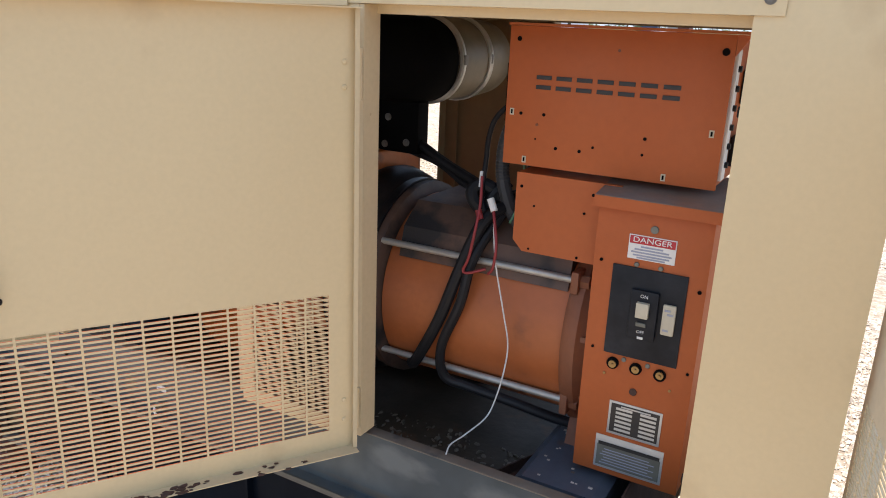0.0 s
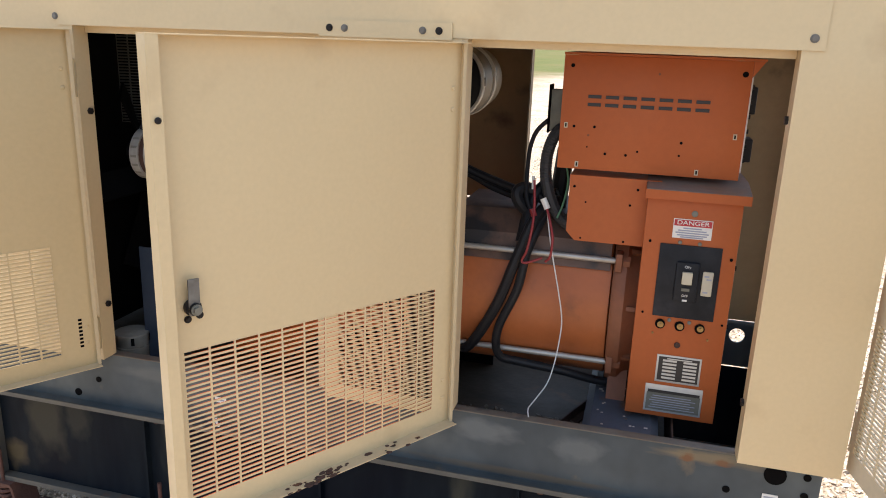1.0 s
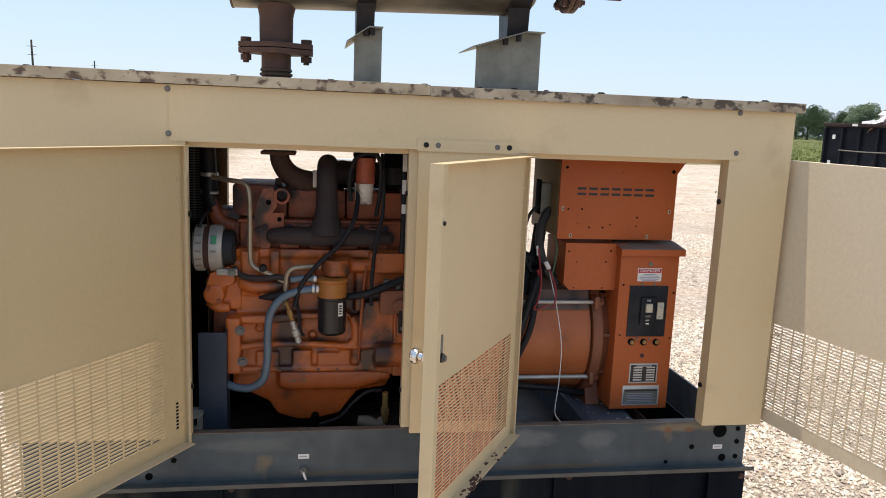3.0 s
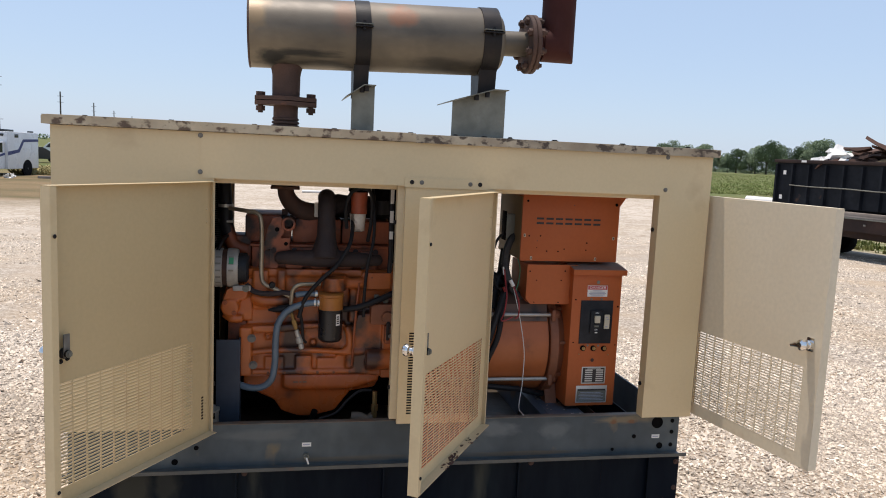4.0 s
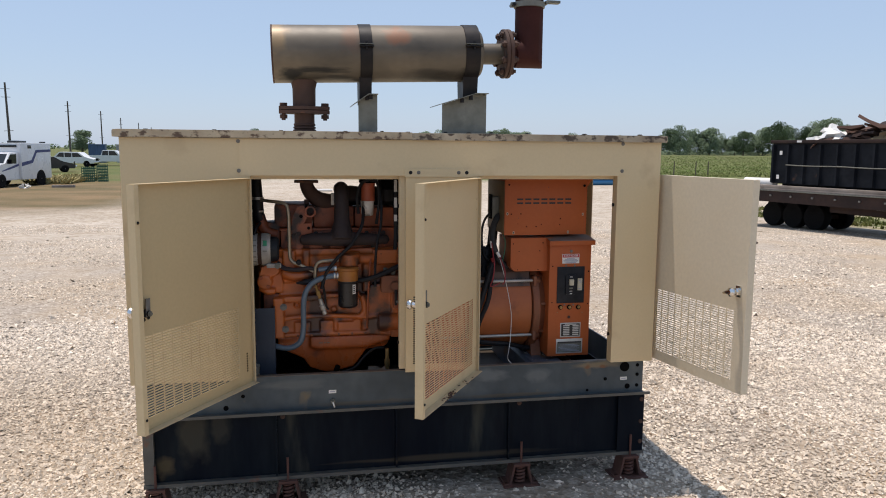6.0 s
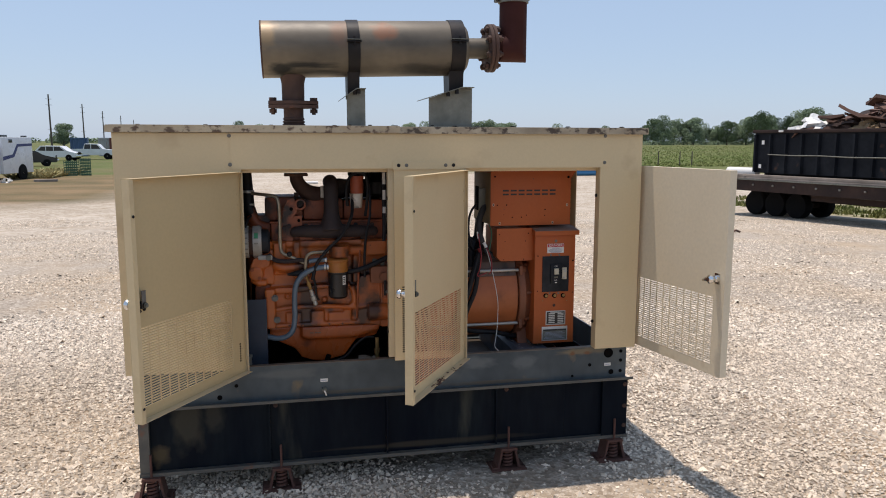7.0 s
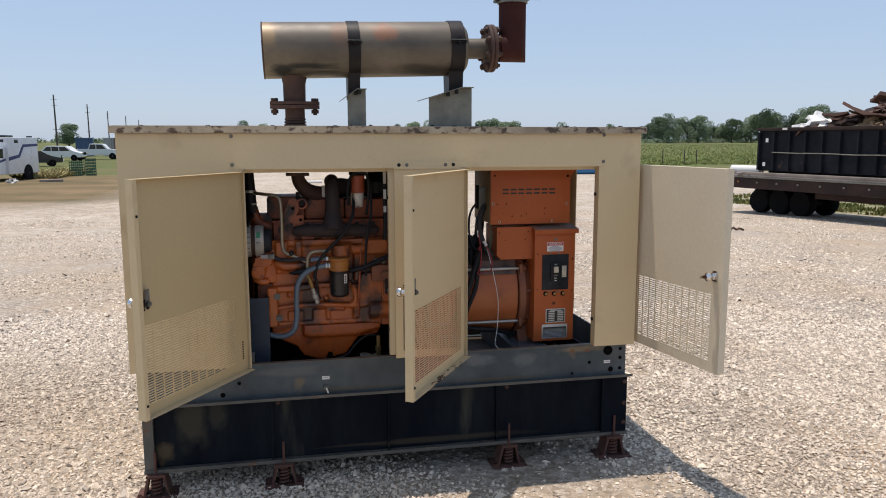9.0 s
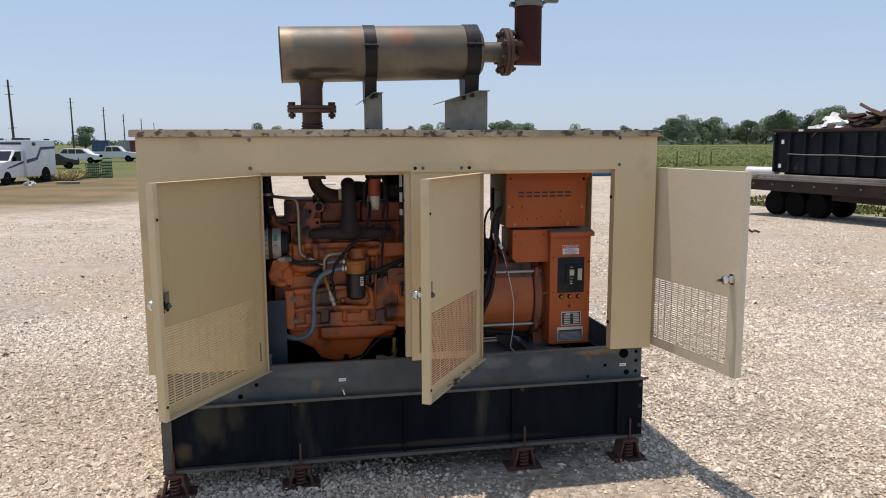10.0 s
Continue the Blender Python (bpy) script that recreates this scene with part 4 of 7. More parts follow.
def b_block(bm):
    """Crankcase: walls, mounting flange, curved ledge, bosses, and the housing at the flywheel end."""
    box(bm, -0.622, 0.050, 0.308, 0.700, 0.760, 1.206)
    box(bm, -0.630, 0.050, 0.290, 0.690, 0.760, 0.968)
    box(bm, -0.622, 0.050, 0.298, 0.690, 1.178, 1.208)                   # top flange
    box(bm, -0.650, -0.600, 0.246, 0.400, 0.764, 0.968)                  # mounting flange
    prism(bm, [(-0.648, 0.968), (-0.648, 0.944), (-0.50, 0.944), (-0.36, 0.962), (-0.22, 0.972), (-0.22, 0.984), (-0.40, 0.980)], 0.262, 0.40, "y")
    tube(bm, [(-0.645, 0.270, 0.846), (-0.57, 0.268, 0.862), (-0.47, 0.266, 0.869), (-0.33, 0.266, 0.867), (-0.20, 0.268, 0.858), (-0.12, 0.272, 0.862)], 0.013, 10)
    tube(bm, [(-0.215, 0.274, 0.862), (-0.196, 0.270, 0.885), (-0.198, 0.270, 0.93), (-0.210, 0.276, 0.968)], 0.017, 10)
    box(bm, -0.645, 0.02, 0.266, 0.40, 0.762, 0.784)                     # pan rail
    for x0, x1, z0, z1, y in ((-0.420, -0.354, 0.782, 0.842, 0.272), (-0.330, -0.262, 0.782, 0.830, 0.278), (-0.252, -0.212, 0.782, 0.846, 0.276), (-0.545, -0.470, 0.782, 0.836, 0.280)):
        box(bm, x0, x1, y, 0.40, z0, z1)
    prism(bm, [(-0.180, 0.764), (-0.012, 0.745), (0.050, 0.745), (0.050, 1.08), (-0.030, 1.075), (-0.110, 1.03), (-0.165, 1.02), (-0.185, 0.97)], 0.266, 0.60, "y")
    box(bm, -0.060, 0.050, 0.250, 0.60, 0.748, 1.04)                     # flywheel flange
    cyl(bm, (-0.095, 0.30, 0.818), (-0.095, 0.252, 0.818), 0.036, 20)
    cyl(bm, (-0.270, 0.235, 1.128), (-0.270, 0.235, 1.186), 0.047, 24)   # filter mounting
    box(bm, -0.318, -0.222, 0.235, 0.34, 1.128, 1.190)
    tube(bm, [(-0.245, 0.262, 1.160), (-0.19, 0.268, 1.156), (-0.140, 0.276, 1.158)], 0.024, 12)
    box(bm, -0.150, -0.028, 0.270, 0.34, 1.128, 1.200)
    box(bm, -0.600, -0.540, 0.282, 0.34, 1.040, 1.200)
    box(bm, -0.500, -0.470, 0.288, 0.34, 1.020, 1.200)
    box(bm, -0.440, -0.345, 0.292, 0.34, 1.060, 1.130)
    tube(bm, [(-0.60, 0.288, 1.095), (-0.56, 0.276, 1.080), (-0.50, 0.274, 1.078), (-0.45, 0.284, 1.084)], 0.026, 12)
    box(bm, -0.200, -0.165, 0.282, 0.34, 0.985, 1.130)
    for bx, bz in ((-0.400, 0.940), (-0.350, 0.900), (-0.535, 0.925), (-0.300, 0.915), (-0.430, 1.030), (-0.060, 1.060)):
        cyl(bm, (bx, 0.31, bz), (bx, 0.274, bz), 0.013, 14)


def b_pan(bm):
    prism(bm, [(-0.634, 0.758), (-0.060, 0.758), (-0.060, 0.735), (-0.080, 0.692), (-0.185, 0.676), (-0.249, 0.590), (-0.346, 0.566), (-0.402, 0.568), (-0.474, 0.592), (-0.505, 0.640), (-0.634, 0.704)], 0.304, 0.680, "y")
    prism(bm, [(-0.470, 0.758), (-0.062, 0.758), (-0.066, 0.724), (-0.180, 0.690), (-0.440, 0.690), (-0.470, 0.704)], 0.284, 0.60, "y")


def epart_cast(name, build, mat, label="", voxel=0.006, rounds=5):
    return part(name, cast(build, voxel, rounds), mat, engine, label)


epart_cast("crankcase", b_block, ENGINE, "orange cast-iron crankcase", 0.005, 6)
epart_cast("oil_pan", b_pan, PAN, "oily red-brown oil pan", 0.006, 7)
epart("weld_marks", lambda bm: [box(bm, x, x + w, 0.2815, 0.2838, 0.7225, 0.7275, None, 0.0007) for x, w in ((-0.428, 0.020), (-0.402, 0.009), (-0.388, 0.016))], CAP_TAN)
for bx, bz in ((-0.600, 0.925), (-0.592, 0.812)):
    epart("mount_bolt", lambda bm: bolt_head(bm, (bx, 0.245, bz), (0, -1, 0), 0.012, 0.012), BOLT, "grey hexagon bolt")


def b_gear(bm):
    prism(bm, [(-0.700, 0.985), (-0.600, 0.985), (-0.600, 1.160), (-0.655, 1.175), (-0.712, 1.120), (-0.712, 1.01)], 0.302, 0.66, "y")
    cyl(bm, (-0.690, 0.310, 1.050), (-0.690, 0.256, 1.050), 0.036, 20)
    cyl(bm, (-0.645, 0.310, 1.105), (-0.645, 0.268, 1.105), 0.026, 20)
    tube(bm, [(-0.712, 0.290, 1.020), (-0.680, 0.280, 1.000), (-0.640, 0.284, 1.000)], 0.018, 10)
    cyl(bm, (-0.716, 0.285, 1.085), (-0.650, 0.285, 1.085), 0.020, 16)


epart_cast("gear_cover", b_gear, ENGINE, "", 0.005, 4)
for bx, bz in ((-0.708, 1.072), (-0.672, 1.028)):
    epart("cover_bolt", lambda bm: bolt_head(bm, (bx, 0.258, bz), (0, -1, 0), 0.007, 0.007), HEAD)
epart("crank_pulley", lambda bm: lathe(bm, (-0.66, 0.50, 0.86), (-1, 0, 0), [(0, 0.06), (0, 0.10), (0.02, 0.10), (0.026, 0.085), (0.034, 0.085), (0.04, 0.10), (0.06, 0.10), (0.06, 0.05)], 28), DARK)
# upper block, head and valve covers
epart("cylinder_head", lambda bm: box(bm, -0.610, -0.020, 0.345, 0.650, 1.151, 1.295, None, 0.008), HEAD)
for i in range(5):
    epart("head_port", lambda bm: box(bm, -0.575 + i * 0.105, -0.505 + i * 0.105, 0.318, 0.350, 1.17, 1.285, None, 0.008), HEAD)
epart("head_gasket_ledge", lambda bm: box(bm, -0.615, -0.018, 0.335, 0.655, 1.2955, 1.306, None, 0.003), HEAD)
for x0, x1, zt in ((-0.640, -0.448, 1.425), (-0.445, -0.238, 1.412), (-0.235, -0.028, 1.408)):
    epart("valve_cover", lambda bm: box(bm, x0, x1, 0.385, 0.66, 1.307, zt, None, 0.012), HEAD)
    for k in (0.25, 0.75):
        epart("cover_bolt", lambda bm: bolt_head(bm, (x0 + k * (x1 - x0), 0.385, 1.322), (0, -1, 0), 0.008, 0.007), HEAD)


def b_eye(bm):
    prism(bm, [(-0.565, 1.28), (-0.545, 1.375), (-0.525, 1.418), (-0.495, 1.425), (-0.478, 1.405), (-0.478, 1.36), (-0.50, 1.325), (-0.53, 1.29)], 0.300, 0.312, "y")


epart("lifting_eye", b_eye, HEAD)
epart("eye_hole", lambda bm: cyl(bm, (-0.507, 0.2995, 1.372), (-0.507, 0.2965, 1.372), 0.009, 14), DARK)
epart("thermostat_housing", lambda bm: lathe(bm, (-0.462, 0.42, 1.395), (0, -1, 0), [(0, 0.032), (0.10, 0.030), (0.115, 0.031), (0.125, 0.028), (0.125, 0.020), (0.06, 0.018)], 22), HEAD)
epart("cover_plate", lambda bm: prism(bm, [(-0.535, 1.205), (-0.535, 1.315), (-0.515, 1.335), (-0.455, 1.335), (-0.455, 1.280), (-0.49, 1.265), (-0.505, 1.205)], 0.308, 0.318, "y"), HEAD)
epart("plate_bolt", lambda bm: cyl(bm, (-0.470, 0.3075, 1.312), (-0.470, 0.303, 1.312), 0.008, 12), DARK)
# exhaust manifold and riser


def b_manifold(bm):
    tube(bm, [(-0.508, 0.296, 1.256), (-0.455, 0.284, 1.258), (-0.375, 0.276, 1.258), (-0.305, 0.272, 1.258), (-0.235, 0.276, 1.257), (-0.150, 0.286, 1.254), (-0.078, 0.298, 1.250)], 0.036, 18, 6, radii=[0.022, 0.031, 0.034, 0.038, 0.034, 0.030, 0.022])
    for k in range(6):
        cyl(bm, (-0.490 + 0.080 * k, 0.290, 1.252), (-0.490 + 0.080 * k, 0.345, 1.246), 0.026, 14)
    tube(bm, [(-0.307, 0.276, 1.262), (-0.307, 0.280, 1.300), (-0.306, 0.284, 1.350), (-0.306, 0.292, 1.43), (-0.306, 0.305, 1.482), (-0.304, 0.345, 1.505), (-0.302, 0.45, 1.500)], 0.04, 20, 6, radii=[0.062, 0.053, 0.040, 0.037, 0.037, 0.037, 0.038])


epart_cast("exhaust_manifold", b_manifold, MANIFOLD, "dark rusty exhaust manifold and riser", 0.005, 4)
epart("turbo_housing", lambda bm: lathe(bm, (-0.30, 0.47, 1.47), (1, 0, 0), [(0, 0.03), (0.01, 0.042), (0.05, 0.048), (0.10, 0.042), (0.12, 0.03)], 20), MANIFOLD)
epart("intake_elbow", lambda bm: tube(bm, [(-0.478, 0.40, 1.545), (-0.470, 0.40, 1.505), (-0.440, 0.40, 1.465), (-0.390, 0.41, 1.440), (-0.31, 0.43, 1.432)], 0.036, 16, 6, radii=[0.034, 0.035, 0.038, 0.042, 0.042]), RUST, "rusted brown exhaust elbow")
epart("elbow_flange", lambda bm: box(bm, -0.538, -0.418, 0.335, 0.465, 1.536, 1.548, None, 0.004), RUST)
epart("elbow_lug", lambda bm: box(bm, -0.490, -0.466, 0.375, 0.41, 1.425, 1.450, None, 0.004), RUST)
epart("clamp_tag", lambda bm: box(bm, -0.356, -0.338, 0.33, 0.36, 1.425, 1.485, None, 0.003), WHITE_DIRTY, "pale cloth tag on the pipe clamp")
# fuel filters
ff = epart("fuel_filter", lambda bm: lathe(bm, (-0.176, 0.300, 1.372), (0, 0, 1), [(0, 0.019), (0.004, 0.029), (0.07, 0.034), (0.076, 0.036)], 20), WHITE_DIRTY, "white stained filter bowl")
epart("filter_can", lambda bm: lathe(bm, (-0.172, 0.302, 1.448), (0, 0, 1), [(0, 0.034), (0.075, 0.034), (0.08, 0.036), (0.09, 0.036)], 20), RED_ORANGE, "red-orange filter can", ff)
epart("filter_bracket", lambda bm: box(bm, -0.215, -0.125, 0.275, 0.345, 1.538, 1.556, None, 0.004), DARK, "", ff)
epart("coolant_filter", lambda bm: lathe(bm, (-0.065, 0.40, 1.425), (0, 0, 1), [(0, 0.03), (0.01, 0.042), (0.10, 0.042), (0.11, 0.036), (0.125, 0.036)], 20), DARK)
epart("filter_band", lambda bm: lathe(bm, (-0.065, 0.40, 1.44), (0, 0, 1), [(0, 0.0435), (0.06, 0.0435)], 20), STRAP)
epart("filter_hose", lambda bm: tube(bm, [(-0.222, 0.29, 1.385), (-0.228, 0.28, 1.47), (-0.208, 0.275, 1.535), (-0.168, 0.275, 1.556)], 0.008, 10), BLACK)
epart("filter_hose", lambda bm: tube(bm, [(-0.170, 0.275, 1.556), (-0.132, 0.275, 1.545), (-0.118, 0.28, 1.485), (-0.122, 0.29, 1.40), (-0.130, 0.31, 1.33)], 0.008, 10), BLACK)
# oil filter
of = epart("oil_filter", lambda bm: lathe(bm, (-0.283, 0.215, 0.920), (0, 0, 1), [(0, 0.030), (0.004, 0.042), (0.014, 0.0495), (0.128, 0.0495), (0.131, 0.052), (0.137, 0.052)], 28), FILTER_BLACK, "black oil filter can")
epart("filter_head", lambda bm: lathe(bm, (-0.283, 0.215, 1.0575), (0, 0, 1), [(0, 0.050), (0.050, 0.050), (0.054, 0.054), (0.064, 0.054), (0.068, 0.047)], 28), FILTER_HEAD, "ochre painted filter head", of)
epart("filter_label", lambda bm: prism(bm, [(-0.262, 0.1695), (-0.247, 0.1775), (-0.2475, 0.1785), (-0.2625, 0.1705)], 0.995, 1.042, "z"), WHITE, "white label with black bars", of)
epart("label_print", lambda bm: [prism(bm, [(-0.259, 0.1700), (-0.250, 0.1750), (-0.2503, 0.1756), (-0.2593, 0.1706)], 1.002 + 0.009 * k, 1.007 + 0.009 * k, "z") for k in range(4)], INK, "", of)
# injection pump at the flywheel end
epart("injection_pump", lambda bm: box(bm, -0.115, 0.03, 0.225, 0.30, 0.985, 1.075, None, 0.012), GEN_DARK)
for i in range(3):
    epart("pump_plunger", lambda bm: cyl(bm, (-0.09 + 0.04 * i, 0.255, 1.075), (-0.09 + 0.04 * i, 0.255, 1.11), 0.012, 10, edge=0.002), GALV)
epart("pump_cover", lambda bm: cyl(bm, (-0.045, 0.227, 1.02), (-0.045, 0.205, 1.02), 0.026, 18, edge=0.004), GEN_DARK)
epart("starter", lambda bm: cyl(bm, (-0.13, 0.255, 0.83), (0.05, 0.255, 0.83), 0.046, 20, edge=0.006), ENGINE)
# castings and fittings that crowd the block
epart("thermostat_block", lambda bm: box(bm, -0.705, -0.612, 0.385, 0.52, 1.140, 1.335, None, 0.014), HEAD)
epart("gear_case", lambda bm: box(bm, -0.700, -0.622, 0.305, 0.66, 0.770, 0.984, None, 0.012), HEAD)
for i in range(6):
    bx = -0.520 + 0.085 * i
    epart("manifold_stud", lambda bm: bolt_head(bm, (bx, 0.310, 1.284), (0, -1, 0), 0.008, 0.012), MANIFOLD)
for bx, bz, r in ((-0.400, 0.940, 0.013), (-0.535, 0.925, 0.010), (-0.300, 0.915, 0.010), (-0.245, 1.176, 0.008), (-0.110, 1.180, 0.007)):
    epart("boss_bolt", lambda bm: bolt_head(bm, (bx, 0.276, bz), (0, -1, 0), r * 0.6, 0.007, False), HEAD)
epart("intake_manifold", lambda bm: tube(bm, [(-0.27, 0.52, 1.455), (-0.18, 0.52, 1.462), (-0.09, 0.52, 1.460), (-0.01, 0.53, 1.455)], 0.050, 16), MANIFOLD)
epart("bypass_hose", lambda bm: tube(bm, [(-0.625, 0.270, 1.145), (-0.590, 0.252, 1.118), (-0.53, 0.242, 1.112), (-0.47, 0.240, 1.118), (-0.43, 0.245, 1.105)], 0.011, 10), MANIFOLD, "dark rubber bypass hose")
epart("short_hose", lambda bm: tube(bm, [(-0.425, 0.225, 1.112), (-0.385, 0.222, 1.118), (-0.338, 0.222, 1.118)], 0.012, 12), BLUE_HOSE)
epart("hose_clamp", lambda bm: lathe(bm, (-0.348, 0.222, 1.118), (1, 0, 0), [(0, 0.0145), (0.010, 0.0145)], 16), SILVER)
epart("alternator_bracket", lambda bm: prism(bm, [(-0.715, 1.075), (-0.640, 1.095), (-0.615, 1.135), (-0.640, 1.150), (-0.700, 1.125)], 0.262, 0.285, "y"), ENGINE)
epart("pump_governor", lambda bm: box(bm, -0.055, 0.035, 0.210, 0.262, 0.905, 0.985, None, 0.010), HEAD)
epart("pump_lever", lambda bm: box(bm, -0.050, -0.036, 0.198, 0.208, 0.925, 1.005, None, 0.003), STRAP)
for k in range(3):
    epart("pump_fitting", lambda bm: cyl(bm, (-0.035 + 0.024 * k, 0.212, 0.945 + 0.02 * (k % 2)), (-0.035 + 0.024 * k, 0.190, 0.945 + 0.02 * (k % 2)), 0.008, 6), BOLT)
epart("dip_stick", lambda bm: tube(bm, [(-0.185, 0.262, 0.80), (-0.182, 0.245, 0.90), (-0.178, 0.240, 1.00), (-0.165, 0.250, 1.16)], 0.005, 8), HEAD)
# White strips stand in for slits of light, on an added black cable.
epart("wire_loom", lambda bm: tube(bm, [(-0.035, 0.300, 1.56), (-0.036, 0.290, 1.42), (-0.034, 0.285, 1.28), (-0.040, 0.280, 1.15)], 0.010, 8), BLACK)
for z0, z1 in ((1.495, 1.555), (1.415, 1.465), (1.345, 1.378)):
    epart("loom_tag", lambda bm: box(bm, -0.043, -0.028, 0.272, 0.276, z0, z1, None, 0.001), WHITE, "white strip standing in for a slit of light")

# bolts along the pan rail
for i in range(9):
    epart("pan_bolt", lambda bm: bolt_head(bm, (-0.60 + 0.068 * i, 0.268, 0.772), (0, -1, 0), 0.006, 0.007, False), GEN_DARK)

# charging alternator on its bracket
dyn = thing("charging_alternator", "silver belt-driven charging alternator with black rear cap", "alternator")
AC = Vector((-0.757, 0.285, 1.212))


def dpart(name, prof, mat, label=""):
    bm = bmesh.new()
    lathe(bm, AC, (1, 0, 0), prof, 30)
    return part(name, bm, mat, dyn, label)


dpart("front_housing", [(0, 0.045), (0.002, 0.070), (0.010, 0.080), (0.038, 0.080)], CAST_ALU)
dpart("stator_ring", [(0.038, 0.074), (0.058, 0.074)], RUST, "brown laminated stator ring")
dpart("rear_housing", [(0.058, 0.080), (0.090, 0.080), (0.100, 0.074)], CAST_ALU)
dpart("rear_cap", [(0.100, 0.062), (0.132, 0.060), (0.140, 0.048)], PANEL_BLACK, "black rear cap")
dpart("pulley", [(-0.035, 0.02), (-0.035, 0.036), (-0.025, 0.030), (-0.015, 0.036), (0, 0.036)], DARK)
for k in range(9):
    a = math.radians(140 + k * 20)
    for d0, d1 in ((0.014, 0.034), (0.064, 0.084)):
        if d0 > 0.05 and k in (3, 4):
            continue
        bm = bmesh.new()
        box(bm, d0, d1, 0.0785, 0.0806, -0.0035, 0.0035, Matrix.Translation(AC) @ pose(0, 0, 0, math.degrees(a), 0, 0))
        part("cooling_slot", bm, TUB, dyn)
bm = bmesh.new()
prism(bm, [(0.066, -0.0135), (0.084, -0.0135), (0.084, 0.0135), (0.066, 0.0135)], 0.0, 0.0022, "z")
part("label", bm, GREEN_LABEL, dyn, "green label", Matrix.Translation(AC) @ pose(0, 0, 0, 62, 0, 0) @ pose(0, 0, 0.0795))
bm = bmesh.new()
box(bm, AC.x + 0.080, AC.x + 0.150, AC.y - 0.052, AC.y - 0.035, AC.z - 0.088, AC.z - 0.066, None, 0.004)
part("mounting_ear", bm, CAST_ALU, dyn)
bm = bmesh.new()
bolt_head(bm, (AC.x + 0.132, AC.y - 0.053, AC.z - 0.077), (0, -1, 0), 0.010, 0.012)
part("ear_bolt", bm, GALV, dyn)
bm = bmesh.new()
tube(bm, [(AC.x + 0.02, AC.y - 0.03, AC.z + 0.075), (AC.x + 0.035, AC.y - 0.01, AC.z + 0.11), (AC.x + 0.05, AC.y + 0.05, AC.z + 0.125)], 0.007, 8)
part("adjuster_arm", bm, STRAP, dyn)

# hoses and tubes on the engine
epart("coolant_hose", lambda bm: tube(bm, [(-0.733, 0.43, 1.62), (-0.728, 0.42, 1.53), (-0.722, 0.41, 1.45), (-0.718, 0.40, 1.38), (-0.705, 0.40, 1.335)], 0.028, 14), BLACK, "black upper radiator hose")
for cz in (1.456, 1.392):
    epart("hose_clamp", lambda bm: lathe(bm, (-0.721, 0.409, cz - 0.006), (0, 0, 1), [(0, 0.0305), (0.013, 0.0305)], 20), SILVER, "bright hose clamp")
    epart("clamp_screw", lambda bm: cyl(bm, (-0.715, 0.376, cz), (-0.690, 0.380, cz), 0.005, 8), SILVER)
epart("water_outlet", lambda bm: tube(bm, [(-0.712, 0.40, 1.372), (-0.703, 0.40, 1.33), (-0.682, 0.40, 1.29), (-0.63, 0.40, 1.27)], 0.031, 14, radii=[0.026, 0.029, 0.032, 0.032]), HEAD)
epart("steel_pipe", lambda bm: tube(bm, [(-0.700, 0.33, 1.452), (-0.640, 0.29, 1.447), (-0.590, 0.27, 1.440), (-0.570, 0.262, 1.410), (-0.566, 0.258, 1.30), (-0.565, 0.255, 1.185), (-0.552, 0.250, 1.152), (-0.515, 0.247, 1.135), (-0.450, 0.243, 1.102)], 0.0085, 10), TUBE, "dull steel coolant pipe")
epart("pipe_clip", lambda bm: cyl(bm, (-0.522, 0.235, 1.148), (-0.522, 0.262, 1.148), 0.013, 12, edge=0.003), BLACK)
epart("oil_pipe", lambda bm: tube(bm, [(-0.444, 0.236, 1.02), (-0.443, 0.236, 1.09), (-0.438, 0.236, 1.130), (-0.415, 0.238, 1.151), (-0.37, 0.245, 1.154), (-0.325, 0.25, 1.154)], 0.009, 10), TUBE)
epart("drain_hose", lambda bm: tube(bm, [(-0.660, 0.245, 0.735), (-0.605, 0.225, 0.722), (-0.555, 0.212, 0.728), (-0.517, 0.205, 0.762), (-0.504, 0.205, 0.83), (-0.503, 0.205, 0.92), (-0.494, 0.205, 0.995), (-0.458, 0.208, 1.048), (-0.40, 0.212, 1.075), (-0.340, 0.215, 1.083)], 0.0138, 14), BLUE_HOSE, "blue-grey rubber hose")
for cx in (-0.352, -0.338):
    epart("hose_clamp", lambda bm: lathe(bm, (cx, 0.215, 1.083), (1, 0, 0), [(0, 0.018), (0.008, 0.018)], 16), SILVER)
epart("filter_neck", lambda bm: cyl(bm, (-0.336, 0.215, 1.083), (-0.318, 0.215, 1.083), 0.013, 12), GALV)
epart("battery_cable", lambda bm: tube(bm, [(-0.196, 0.31, 1.45), (-0.200, 0.26, 1.38), (-0.215, 0.225, 1.318), (-0.262, 0.21, 1.240), (-0.330, 0.205, 1.175), (-0.388, 0.205, 1.10), (-0.412, 0.205, 1.02)], 0.0085, 10), BLACK, "black cable across the manifold")
epart("harness_cable", lambda bm: tube(bm, [(-0.113, 0.32, 1.55), (-0.110, 0.26, 1.47), (-0.114, 0.235, 1.34), (-0.135, 0.225, 1.24), (-0.145, 0.225, 1.12), (-0.145, 0.225, 1.02)], 0.007, 10), BLACK)
epart("starter_cable", lambda bm: tube(bm, [(0.02, 0.24, 1.14), (-0.06, 0.225, 1.105), (-0.16, 0.22, 1.065), (-0.23, 0.235, 1.05)], 0.013, 12), BLACK)
epart("harness_plug", lambda bm: tube(bm, [(-0.535, 0.24, 1.045), (-0.49, 0.235, 1.05), (-0.44, 0.235, 1.06)], 0.013, 10, radii=[0.005, 0.015, 0.012]), BLACK)
